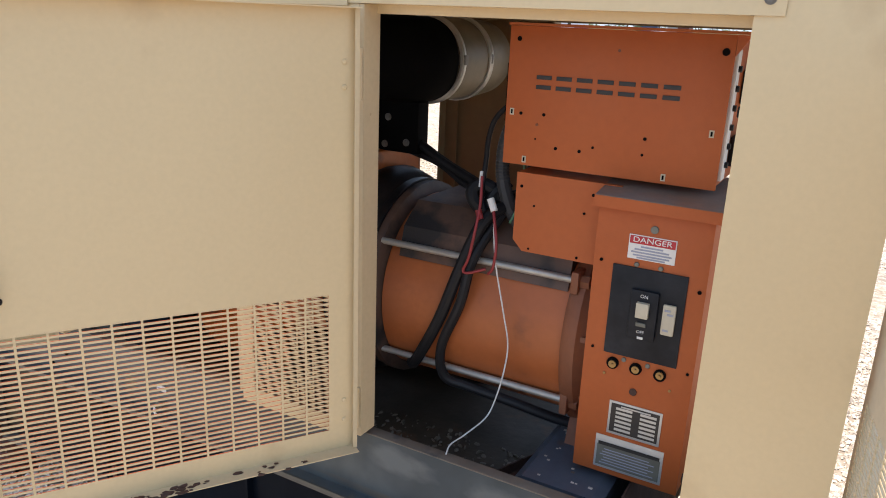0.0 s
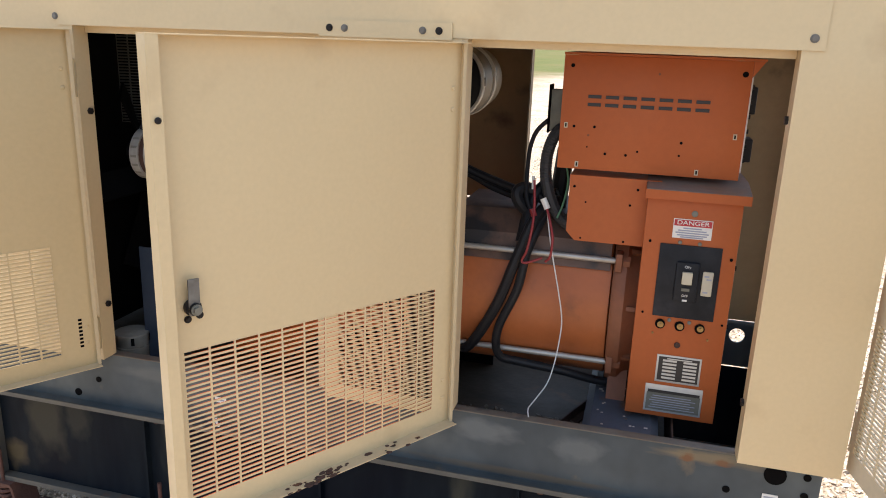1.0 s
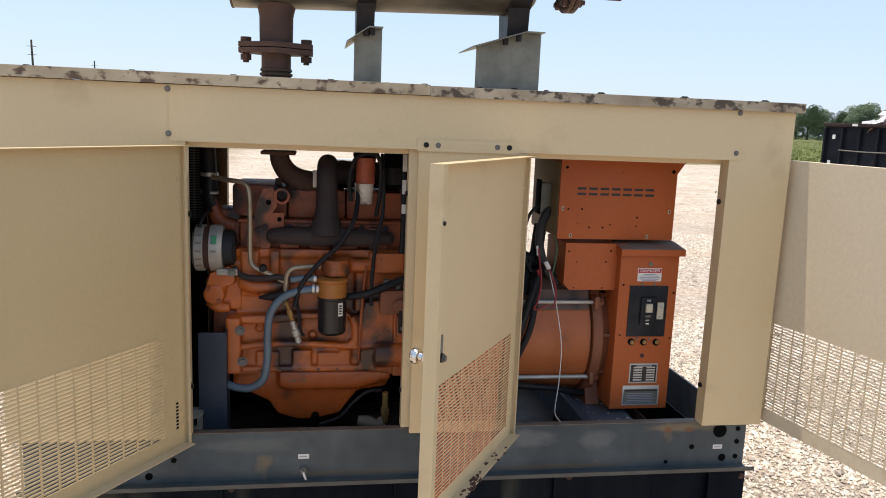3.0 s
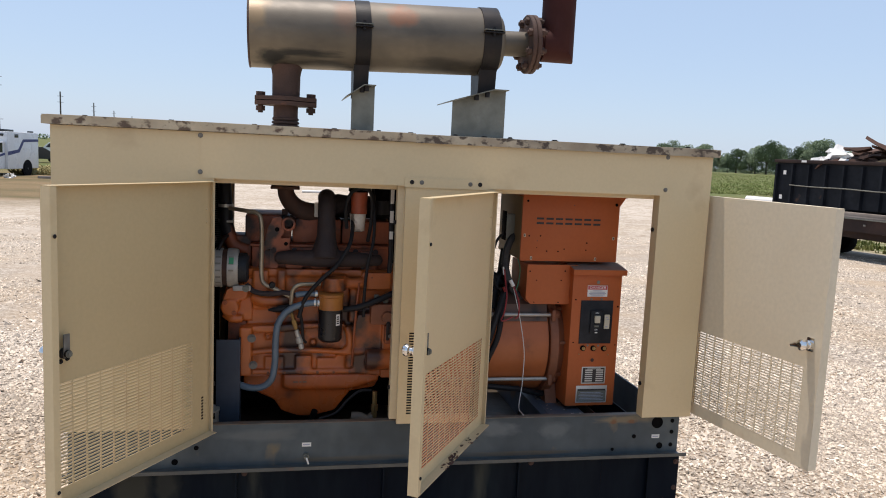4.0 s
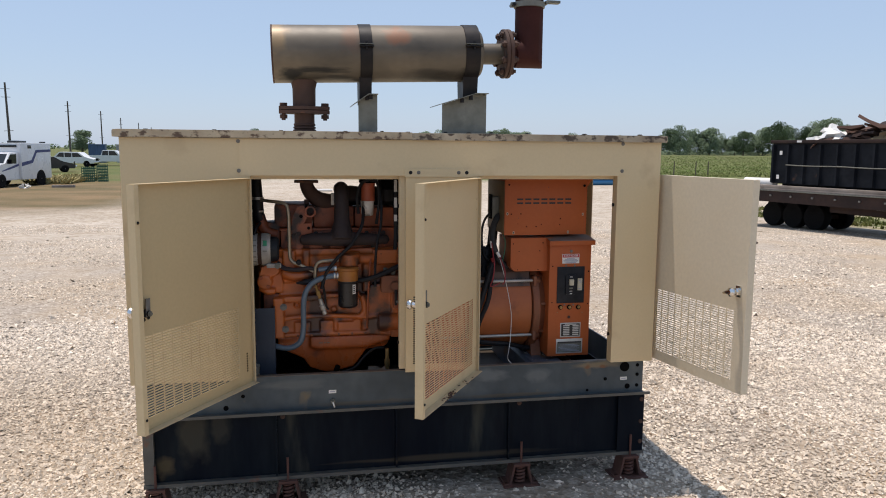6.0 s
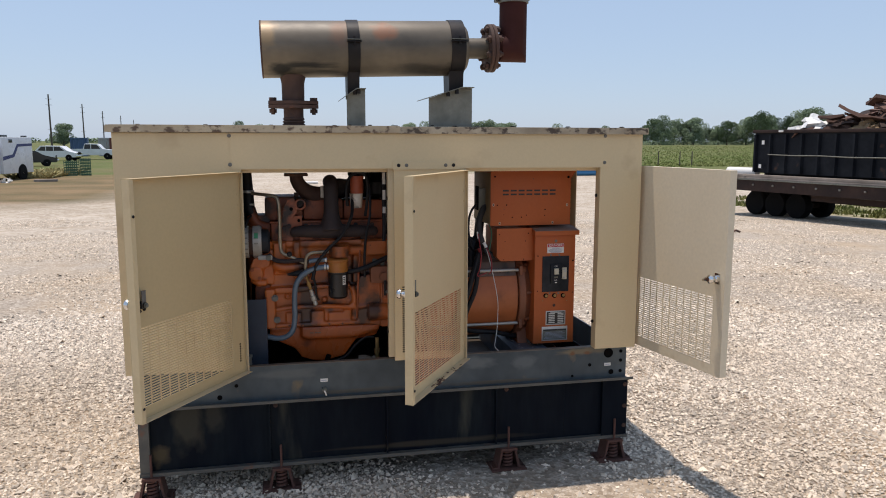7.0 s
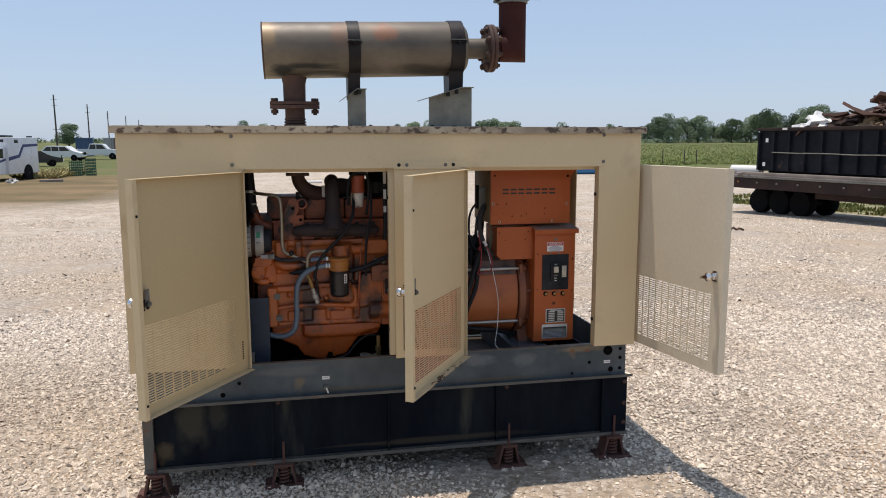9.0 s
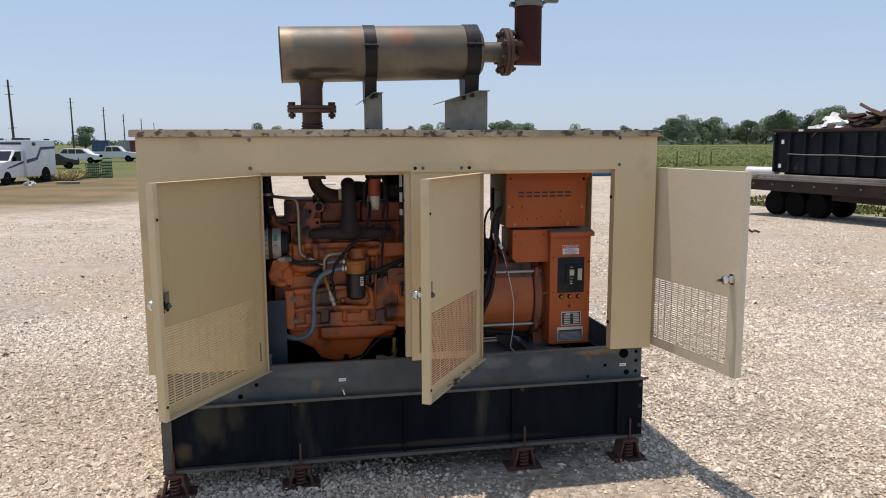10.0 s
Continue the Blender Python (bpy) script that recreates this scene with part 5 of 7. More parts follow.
epart("sender_fitting", lambda bm: lathe(bm, (-0.441, 0.225, 1.035), (0.045, 0, -0.15), [(0, 0.006), (0.03, 0.007), (0.03, 0.011), (0.055, 0.011), (0.055, 0.008), (0.07, 0.008)], 8), BRASS, "brass sender fitting")
epart("sender_body", lambda bm: lathe(bm, (-0.420, 0.225, 0.965), (0.045, 0, -0.15), [(0, 0.010), (0.03, 0.011), (0.034, 0.015), (0.055, 0.015), (0.06, 0.010), (0.08, 0.012), (0.085, 0.006)], 10), ZINC)
epart("sender_wire", lambda bm: tube(bm, [(-0.410, 0.22, 1.06), (-0.398, 0.22, 0.99), (-0.392, 0.222, 0.93), (-0.38, 0.23, 0.91)], 0.006, 8), BLACK)
epart("drain_valve", lambda bm: lathe(bm, (-0.087, 0.215, 0.588), (0, 0, 1), [(0, 0.012), (0.03, 0.012), (0.03, 0.016), (0.055, 0.016), (0.055, 0.011), (0.112, 0.011)], 10), BRASS, "brass oil drain valve")
epart("drain_elbow", lambda bm: tube(bm, [(-0.184, 0.225, 0.590), (-0.150, 0.222, 0.586), (-0.115, 0.216, 0.578), (-0.090, 0.214, 0.588)], 0.02, 12, radii=[0.019, 0.023, 0.019, 0.024]), CAP_TAN, "grimy drain elbow")
epart("pan_hose", lambda bm: tube(bm, [(-0.10, 0.235, 0.700), (-0.15, 0.225, 0.700), (-0.20, 0.218, 0.665), (-0.25, 0.215, 0.610), (-0.32, 0.215, 0.585)], 0.006, 10), BLACK)
epart("breather_stub", lambda bm: cyl(bm, (-0.355, 0.27, 0.545), (-0.335, 0.25, 0.61), 0.014, 10, edge=0.002), DARK)

# flywheel housing
epart("flywheel_housing", lambda bm: lathe(bm, (0.055, 0.51, 0.868), (1, 0, 0), [(0, 0.20), (0.0, 0.292), (0.03, 0.298), (0.07, 0.285), (0.09, 0.272), (0.115, 0.272), (0.115, 0.2)], 40), STRAP, "dusty black flywheel housing")

# ---- radiator ----
radiator = thing("radiator", "black radiator with a slotted fan guard", "radiator")
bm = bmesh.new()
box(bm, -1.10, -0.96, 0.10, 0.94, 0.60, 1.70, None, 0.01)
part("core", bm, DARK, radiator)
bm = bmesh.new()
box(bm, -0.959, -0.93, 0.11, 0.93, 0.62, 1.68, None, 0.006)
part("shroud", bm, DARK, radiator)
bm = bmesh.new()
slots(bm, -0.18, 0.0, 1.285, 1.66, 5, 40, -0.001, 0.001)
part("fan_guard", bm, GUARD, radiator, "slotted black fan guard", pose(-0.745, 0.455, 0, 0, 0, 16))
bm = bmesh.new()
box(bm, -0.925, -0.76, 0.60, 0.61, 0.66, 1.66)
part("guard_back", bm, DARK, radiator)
bm = bmesh.new()
lathe(bm, (-0.90, 0.52, 1.10), (1, 0, 0), [(0, 0.05), (0.06, 0.05), (0.06, 0.03), (0.09, 0.03)], 20)
part("fan_hub", bm, DARK, radiator)
for i in range(6):
    bm = bmesh.new()
    box(bm, -0.004, 0.004, 0.05, 0.34, -0.045, 0.045, pose(-0.87, 0.52, 1.10, 60 * i, 0, 0) @ pose(0, 0, 0, 0, 28, 0))
    part("fan_blade", bm, DARK, radiator)
bm = bmesh.new()
prism(bm, [(-0.735, 0.20), (-0.642, 0.20), (-0.642, 0.30), (-0.648, 0.30), (-0.648, 0.206), (-0.735, 0.206)], 0.459, 0.930, "z")
part("support_leg", bm, LEG_BLUE, radiator, "navy folded steel support leg")

bm = bmesh.new()
lathe(bm, (-0.770, 0.180, 0.4585), (0, 0, 1), [(0, 0.040), (0.004, 0.044), (0.150, 0.050), (0.152, 0.047), (0.100, 0.044)], 28)
jar = solid("plastic_tub", bm, TUB, "grimy pale plastic tub standing on the floor plate", "tub")
bm = bmesh.new()
lathe(bm, (-0.770, 0.180, 0.6106), (0, 0, 1), [(0, 0.049), (0.030, 0.051), (0.034, 0.053), (0.042, 0.053), (0.043, 0.048)], 28)
part("lid", bm, TUB, jar)
for a in (-2.2, -0.9, 0.4):
    bm = bmesh.new()
    box(bm, 0.0515, 0.0545, -0.005, 0.005, 0.012, 0.036, pose(-0.770, 0.180, 0.6106, 0, 0, math.degrees(a)))
    part("lid_notch", bm, DARK, jar)

# ---- generator end ----
gen = thing("electric_generator", "orange cylindrical generator head with zinc tie rods", "generator")
GY, GZ = 0.510, 0.862


def gpart(name, build, mat, label=""):
    bm = bmesh.new()
    build(bm)
    return part(name, bm, mat, gen, label)


gpart("stator_shell", lambda bm: lathe(bm, (0.205, GY, GZ), (1, 0, 0), [(0, 0.232), (0.004, 0.244), (0.49, 0.244), (0.494, 0.232)], 56), GEN)
gpart("drive_ring", lambda bm: lathe(bm, (0.171, GY, GZ), (1, 0, 0), [(0, 0.20), (0, 0.272), (0.022, 0.272), (0.033, 0.25), (0.033, 0.2)], 48), GEN_BROWN, "dark brown drive ring")
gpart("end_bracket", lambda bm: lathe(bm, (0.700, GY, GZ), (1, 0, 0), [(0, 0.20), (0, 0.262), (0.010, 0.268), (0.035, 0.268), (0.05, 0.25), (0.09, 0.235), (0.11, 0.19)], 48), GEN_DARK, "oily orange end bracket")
for k in (34.5, -34.5, 145.5, -145.5):
    c = (GY - 0.262 * math.cos(radians(k)), GZ + 0.262 * math.sin(radians(k)) + (0.008 if abs(k) < 90 else 0))
    gpart("tie_rod", lambda bm: cyl(bm, (0.19, c[0], c[1]), (0.722, c[0], c[1]), 0.0085, 14), ZINC, "zinc-grey tie rod")
    gpart("rod_nut", lambda bm: cyl(bm, (0.722, c[0], c[1]), (0.742, c[0], c[1]), 0.016, 6), GEN_DARK)
    gpart("rod_lug", lambda bm: box(bm, 0.703, 0.722, c[0] - 0.026, c[0] + 0.026, c[1] - 0.026, c[1] + 0.026, None, 0.006), GEN_DARK)
for a in range(10):
    gpart("bracket_rib", lambda bm: box(bm, 0.736, 0.80, -0.006, 0.006, 0.15, 0.258, pose(0, GY, GZ, 36 * a + 10, 0, 0)), GEN_DARK)
gpart("top_cover", lambda bm: prism(bm, [(GY - 0.215, GZ + 0.125), (GY - 0.195, GZ + 0.20), (GY - 0.13, GZ + 0.255), (GY + 0.13, GZ + 0.255), (GY + 0.195, GZ + 0.20), (GY + 0.215, GZ + 0.125)], 0.24, 0.69, "x"), GEN_BROWN, "dark brown terminal cover")
for s in (-1, 1):
    gpart("foot", lambda bm: prism(bm, [(GY + s * 0.20, 0.6005), (GY + s * 0.11, 0.6005), (GY + s * 0.09, 0.66), (GY + s * 0.16, 0.70)][::s], 0.712, 0.765, "x"), GEN_DARK)

# ---- control box, side box and breaker box ----
control = thing("control_box", "orange sheet-steel control box mounted above the generator", "control box")


def cpart(name, build, mat, label="", parent=None):
    bm = bmesh.new()
    build(bm)
    return part(name, bm, mat, parent or control, label)


cpart("body", lambda bm: box(bm, 0.532, 0.975, 0.256, 0.60, 1.272, 1.552, None, 0.003), ORANGE)
front = cpart("front_panel", lambda bm: box(bm, 0.530, 0.979, 0.250, 0.2555, 1.268, 1.556, None, 0.0015), ORANGE)
cpart("lid", lambda bm: prism(bm, [(0.530, 1.5565), (1.006, 1.5565), (1.006, 1.562), (0.530, 1.562)], 0.240, 0.62, "y"), ORANGE)
cpart("lid_gusset", lambda bm: prism(bm, [(0.9795, 1.518), (1.005, 1.556), (0.9795, 1.556)], 0.250, 0.258, "y"), ORANGE)
for hx, hz, r in ((0.552, 1.530, 0.005), (0.963, 1.525, 0.007), (0.765, 1.517, 0.003), (0.566, 1.378, 0.0035), (0.618, 1.379, 0.0035), (0.604, 1.357, 0.003), (0.603, 1.327, 0.002), (0.650, 1.312, 0.0035), (0.702, 1.312, 0.0035), (0.730, 1.323, 0.0028), (0.834, 1.352, 0.0035), (0.832, 1.320, 0.0028)):
    cpart("screw_hole", lambda bm: cyl(bm, (hx, 0.2505, hz), (hx, 0.2485, hz), r, 14), DARK if r != 0.003 else GEN_DARK, "", front)
for hx, hz in ((0.545, 1.380), (0.580, 1.281), (0.878, 1.281), (0.958, 1.375)):
    cpart("slot_washer", lambda bm: box(bm, hx - 0.0045, hx + 0.0045, 0.2485, 0.2500, hz - 0.007, hz + 0.007), CREAM, "", front)
    cpart("slot", lambda bm: box(bm, hx - 0.002, hx + 0.002, 0.2478, 0.2484, hz - 0.0045, hz + 0.0045), DARK, "", front)
# maker's mark as plain blocks
for i in range(7):
    x0 = 0.596 + i * 0.0437
    cpart("maker_mark", lambda bm: [box(bm, x0, x0 + 0.033, 0.2482, 0.2494, z, z + 0.0085, None, 0.0004) for z in (1.4305, 1.4505)], INK, "", front)
cpart("terminal_strip", lambda bm: box(bm, 0.9755, 0.984, 0.264, 0.300, 1.285, 1.530, None, 0.002), WHITE, "white terminal strip")
for i in range(6):
    cpart("terminal", lambda bm: cyl(bm, (0.984, 0.282, 1.315 + i * 0.036), (0.990, 0.282, 1.315 + i * 0.036), 0.006, 8), STRAP)
for z0, z1, y0 in ((1.42, 1.49, 0.40), (1.30, 1.36, 0.36)):
    cpart("relay", lambda bm: box(bm, 0.976, 1.015, y0, y0 + 0.07, z0, z1, None, 0.004), BLACK)
meter = cpart("hour_meter", lambda bm: box(bm, 0.490, 0.5315, 0.350, 0.40, 1.352, 1.462, None, 0.003), GALV, "grey metal meter housing")
cpart("meter_frame", lambda bm: box(bm, 0.484, 0.4895, 0.345, 0.405, 1.345, 1.475, None, 0.002), DARK, "", meter)
# The orange box side in shade, its brown put into the sheet's colour.
cpart("side_sheet", lambda bm: box(bm, 0.5285, 0.5317, 0.262, 0.598, 1.276, 1.548, None, 0.001), BAY_SHADE, "side sheet with shade put into its brown colour")

sidebox = thing("side_box", "orange junction box with a clipped corner beside the breaker box", "junction box")
bm = bmesh.new()
prism(bm, [(0.590, 1.076), (0.800, 1.076), (0.800, 1.252), (0.567, 1.252), (0.567, 1.100)], 0.250, 0.48, "y")
sb = part("body", bm, ORANGE, sidebox)
for hx, hz, r in ((0.580, 1.222, 0.0035), (0.742, 1.225, 0.0035), (0.612, 1.182, 0.0025), (0.726, 1.183, 0.003), (0.606, 1.084, 0.0025), (0.718, 1.084, 0.003)):
    bm = bmesh.new()
    cyl(bm, (hx, 0.2505, hz), (hx, 0.2485, hz), r, 12)
    part("screw_hole", bm, DARK, sb)

breaker = thing("breaker_box", "tall orange breaker box with hooded top and danger label", "breaker box")


def kpart(name, build, mat, label="", parent=None):
    bm = bmesh.new()
    build(bm)
    return part(name, bm, mat, parent or breaker, label)


kpart("body", lambda bm: box(bm, 0.768, 0.997, 0.210, 0.50, 0.620, 1.216, None, 0.0025), ORANGE)
kpart("hood", lambda bm: prism(bm, [(0.194, 1.217), (0.50, 1.217), (0.50, 1.252), (0.30, 1.256), (0.194, 1.240)], 0.762, 1.012, "x"), ORANGE)
kpart("hood_dust", lambda bm: prism(bm, [(0.1945, 1.2405), (0.30, 1.2565), (0.498, 1.2525), (0.498, 1.2535), (0.30, 1.2575), (0.1945, 1.2415)], 0.763, 1.011, "x"), DUST, "grey dust lying on the hood")
panel = kpart("breaker_panel", lambda bm: box(bm, 0.811, 0.962, 0.206, 0.2098, 0.907, 1.102, None, 0.001), PANEL_BLACK, "black breaker escutcheon")
kpart("breaker_case", lambda bm: box(bm, 0.856, 0.913, 0.196, 0.2055, 0.955, 1.060, None, 0.005), PANEL_BLACK, "", panel)
kpart("toggle", lambda bm: box(bm, 0.872, 0.897, 0.184, 0.1955, 1.005, 1.037, None, 0.002), CREAM, "aged cream toggle", panel)
kpart("trip_button", lambda bm: box(bm, 0.874, 0.894, 0.191, 0.1955, 0.985, 0.993, None, 0.001), GALV, "", panel)
kpart("breaker_tag", lambda bm: box(bm, 0.922, 0.948, 0.198, 0.2055, 0.975, 1.040, None, 0.004), CREAM, "cream plastic rating tag", panel)
for k, z in enumerate((1.026, 1.018, 0.984)):
    kpart("tag_print", lambda bm: box(bm, 0.926 + (k % 2) * 0.006, 0.938 + (k % 2) * 0.006, 0.1972, 0.1978, z, z + 0.004), PALE_INK, "", panel)
for txt, zz, sz in (("ON", 1.048, 0.010), ("OFF", 0.972, 0.009)):
    bm = text_mesh(txt, sz)
    bmesh.ops.transform(bm, matrix=Matrix.Translation((0.884, 0.1952, zz)), verts=bm.verts[:])
    part("lettering", bm, WHITE, panel)
kpart("panel_print", lambda bm: box(bm, 0.879, 0.891, 0.1948, 0.1954, 0.957, 0.962), WHITE, "", panel)
label = kpart("danger_label", lambda bm: box(bm, 0.837, 0.931, 0.2084, 0.2098, 1.119, 1.169, None, 0.0004), WHITE, "white and red danger label")
kpart("label_band", lambda bm: box(bm, 0.839, 0.929, 0.2076, 0.2082, 1.151, 1.167), RED, "", label)
bm = text_mesh("DANGER", 0.0155, 1.25)
bmesh.ops.transform(bm, matrix=Matrix.Translation((0.884, 0.2068, 1.1595)), verts=bm.verts[:])
part("lettering", bm, WHITE, label)
kpart("label_print", lambda bm: [box(bm, 0.884 - w, 0.884 + w, 0.2076, 0.2082, z, z + 0.0032) for z, w in ((1.144, 0.022), (1.138, 0.034), (1.132, 0.040), (1.126, 0.036), (1.121, 0.028))], PALE_INK, "", label)
for i, kx in enumerate((0.833, 0.882, 0.932)):
    lug = kpart("terminal_stud", lambda bm: cyl(bm, (kx, 0.2098, 0.886 - i * 0.001), (kx, 0.203, 0.886 - i * 0.001), 0.0125, 18), DARK)
    kpart("stud_ring", lambda bm: lathe(bm, (kx + 0.001, 0.2028, 0.886), (0, -1, 0), [(0, 0.005), (0, 0.008), (0.004, 0.008), (0.004, 0.005)], 16), BRASS, "", lug)
    kpart("stud_pin", lambda bm: cyl(bm, (kx + 0.001, 0.2028, 0.886), (kx + 0.001, 0.195, 0.886), 0.003, 10), BRASS, "", lug)
for hx, hz, r, mt in ((0.882, 0.831, 0.008, RUST), (0.785, 1.105, 0.0035, DARK), (0.985, 1.075, 0.004, DARK), (0.786, 0.912, 0.003, DARK), (0.985, 0.900, 0.003, DARK), (0.885, 1.184, 0.008, GALV), (0.858, 1.108, 0.005, GALV), (0.906, 1.108, 0.005, GALV), (0.855, 0.898, 0.005, GALV), (0.905, 0.897, 0.005, GALV), (0.817, 0.858, 0.003, BRASS), (0.955, 0.855, 0.003, BRASS)):
    kpart("screw", lambda bm: cyl(bm, (hx, 0.2098, hz), (hx, 0.2065, hz), r, 14, edge=0.0008), mt)
plate = kpart("nameplate", lambda bm: box(bm, 0.836, 0.949, 0.2080, 0.2097, 0.722, 0.800, None, 0.0004), PLATE, "riveted aluminium data plate")
kpart("plate_field", lambda bm: box(bm, 0.841, 0.944, 0.2073, 0.2078, 0.728, 0.795), INK, "", plate)
for r in range(6):
    for u0, u1 in ((0.852, 0.887), (0.904, 0.938)):
        kpart("plate_bar", lambda bm: box(bm, u0, u1, 0.2067, 0.2072, 0.733 + r * 0.0098, 0.7385 + r * 0.0098), PLATE, "", plate)
kpart("plate_title", lambda bm: box(bm, 0.862, 0.925, 0.2067, 0.2072, 0.789, 0.792), PLATE, "", plate)
second = kpart("notice_plate", lambda bm: box(bm, 0.815, 0.962, 0.2080, 0.2097, 0.634, 0.713, None, 0.0004), PLATE, "aluminium notice plate with worn print")
kpart("notice_border", lambda bm: box(bm, 0.820, 0.957, 0.2073, 0.2078, 0.640, 0.690), GALV, "", second)
kpart("notice_band", lambda bm: box(bm, 0.822, 0.955, 0.2066, 0.2071, 0.690, 0.698), INK, "", second)
kpart("notice_print", lambda bm: [box(bm, 0.828 + 0.004 * (k % 3), 0.946 - 0.012 * (k % 2), 0.2068, 0.2072, 0.646 + k * 0.0068, 0.648 + k * 0.0068) for k in range(6)], PALE_INK, "", second)
for yb, zb in ((0.30, 1.030), (0.30, 0.866), (0.33, 0.70)):
    kpart("side_bolt", lambda bm: bolt_head(bm, (0.997, yb, zb), (1, 0, 0), 0.007, 0.014), STRAP)

# ---- air cleaner behind the engine ----
air = thing("air_cleaner", "black air cleaner canister with bright clamp bands", "air cleaner")
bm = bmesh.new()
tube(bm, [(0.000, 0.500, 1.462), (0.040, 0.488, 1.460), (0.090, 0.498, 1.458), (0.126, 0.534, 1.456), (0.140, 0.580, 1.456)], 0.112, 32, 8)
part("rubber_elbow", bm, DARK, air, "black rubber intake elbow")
bm = bmesh.new()
lathe(bm, (0.140, 0.581, 1.456), (0.03, 1, 0), [(0, 0.104), (0.004, 0.112), (0.215, 0.112), (0.285, 0.106), (0.318, 0.085), (0.325, 0.04)], 40)
part("canister", bm, CAP_BROWN, air, "dusty beige canister")
for by in (0.560, 0.715):
    bm = bmesh.new()
    lathe(bm, (0.140 + 0.03 * (by - 0.58), by, 1.456), (0.03, 1, 0), [(0, 0.110), (0.0005, 0.117), (0.004, 0.119), (0.006, 0.1145), (0.016, 0.1145), (0.018, 0.119), (0.0215, 0.117), (0.022, 0.110)], 44, False)
    band = part("band", bm, SILVER, air, "bright metal clamp band")
    bm = bmesh.new()
    box(bm, 0.238, 0.262, by + 0.002, by + 0.020, 1.448, 1.474, None, 0.003)
    part("clamp_screw", bm, BOLT, band)
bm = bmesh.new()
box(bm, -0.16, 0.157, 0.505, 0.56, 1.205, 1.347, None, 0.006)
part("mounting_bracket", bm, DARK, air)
for bx, bz in ((0.06, 1.30), (0.12, 1.235), (0.05, 1.225)):
    bm = bmesh.new()
    bolt_head(bm, (bx, 0.505, bz), (0, -1, 0), 0.007, 0.006)
    part("bracket_bolt", bm, BOLT, air)

# ---- muffler on the roof ----
muffler = thing("muffler", "weathered brown cylindrical exhaust muffler strapped above the roof", "muffler")
MY, ML, MR = 0.300, Vector((-0.632, 0.300, 2.158)), Vector((0.412, 0.300, 2.190))
MD = (MR - ML).normalized()


def mpart(name, build, mat, label="", parent=None):
    bm = bmesh.new()
    build(bm)
    return part(name, bm, mat, parent or muffler, label)


mpart("shell", lambda bm: lathe(bm, ML, MD, [(0, 0.128), (0.004, 0.136), (0.012, 0.137), (0.93, 0.137), (0.985, 0.134), (1.010, 0.125), (1.028, 0.105), (1.033, 0.06)], 56), MUFFLER)
mpart("end_seam", lambda bm: lathe(bm, ML + MD * 0.985, MD, [(0, 0.1345), (0.004, 0.139), (0.012, 0.139), (0.016, 0.1345)], 56), MUFFLER)
mpart("end_seam", lambda bm: lathe(bm, ML, MD, [(0, 0.1355), (0.001, 0.1385), (0.006, 0.1385), (0.008, 0.1365)], 56), RUST)
for sx, w in ((0.445, 0.060), (0.968, 0.074)):
    st = mpart("strap", lambda bm: lathe(bm, ML + MD * (sx - w / 2), MD, [(0, 0.1372), (0.001, 0.1415), (w - 0.001, 0.1415), (w, 0.1372)], 56), STRAP, "dark steel strap")
    c = ML + MD * sx
    for s in (-1, 1):
        mpart("strap_ear", lambda bm: box(bm, c.x - w / 2 - 0.004, c.x + w / 2 + 0.004, MY - 0.165, MY - 0.128, c.z + 0.024 + s * 0.0045 - 0.002, c.z + 0.024 + s * 0.0045 + 0.002), GALV if s > 0 else STRAP, "", st)
    mpart("strap_bolt", lambda bm: cyl(bm, (c.x, MY - 0.152, c.z + 0.006), (c.x, MY - 0.152, c.z + 0.042), 0.006, 8), STRAP, "", st)
    mpart("saddle_leg", lambda bm: prism(bm, [(MY - 0.055, 1.925), (MY + 0.055, 1.925), (MY + 0.075, c.z - 0.118), (MY + 0.04, c.z - 0.135), (MY - 0.04, c.z - 0.135), (MY - 0.075, c.z - 0.118)], c.x - w / 2, c.x + w / 2, "x"), STRAP, "", st)


def inlet(bm):
    lathe(bm, (-0.482, MY, 1.912), (0, 0, 1), [(0, 0.055), (0.085, 0.056), (0.105, 0.060), (0.125, 0.066)], 28)


mpart("inlet_pipe", inlet, RUST, "rusty inlet pipe")
for z0, z1 in ((1.876, 1.892), (1.895, 1.911)):
    mpart("flange", lambda bm: prism(bm, [(-0.604, MY - 0.030), (-0.575, MY - 0.045), (-0.50, MY - 0.085), (-0.464, MY - 0.085), (-0.389, MY - 0.045), (-0.360, MY - 0.030), (-0.360, MY + 0.030), (-0.389, MY + 0.045), (-0.464, MY + 0.085), (-0.50, MY + 0.085), (-0.575, MY + 0.045), (-0.604, MY + 0.030)], z0, z1, "z"), RUST)
for bx in (-0.582, -0.382):
    mpart("flange_bolt", lambda bm: cyl(bm, (bx, MY, 1.845), (bx, MY, 1.925), 0.010, 10), RUST)
    mpart("flange_nut", lambda bm: cyl(bm, (bx, MY, 1.853), (bx, MY, 1.872), 0.019, 6), RUST)
    mpart("flange_nut", lambda bm: cyl(bm, (bx, MY, 1.912), (bx, MY, 1.928), 0.019, 6), RUST)
mpart("flex_bellows", lambda bm: lathe(bm, (-0.482, MY, 1.788), (0, 0, 1), [(0, 0.048), (0.004, 0.056), (0.010, 0.056), (0.014, 0.048), (0.018, 0.055), (0.024, 0.055), (0.028, 0.047), (0.032, 0.053), (0.038, 0.053), (0.042, 0.049), (0.088, 0.049)], 28), RUST)
mpart("outlet_pipe", lambda bm: cyl(bm, MR + MD * -0.005, MR + MD * 0.115, 0.052, 26), MUFFLER)
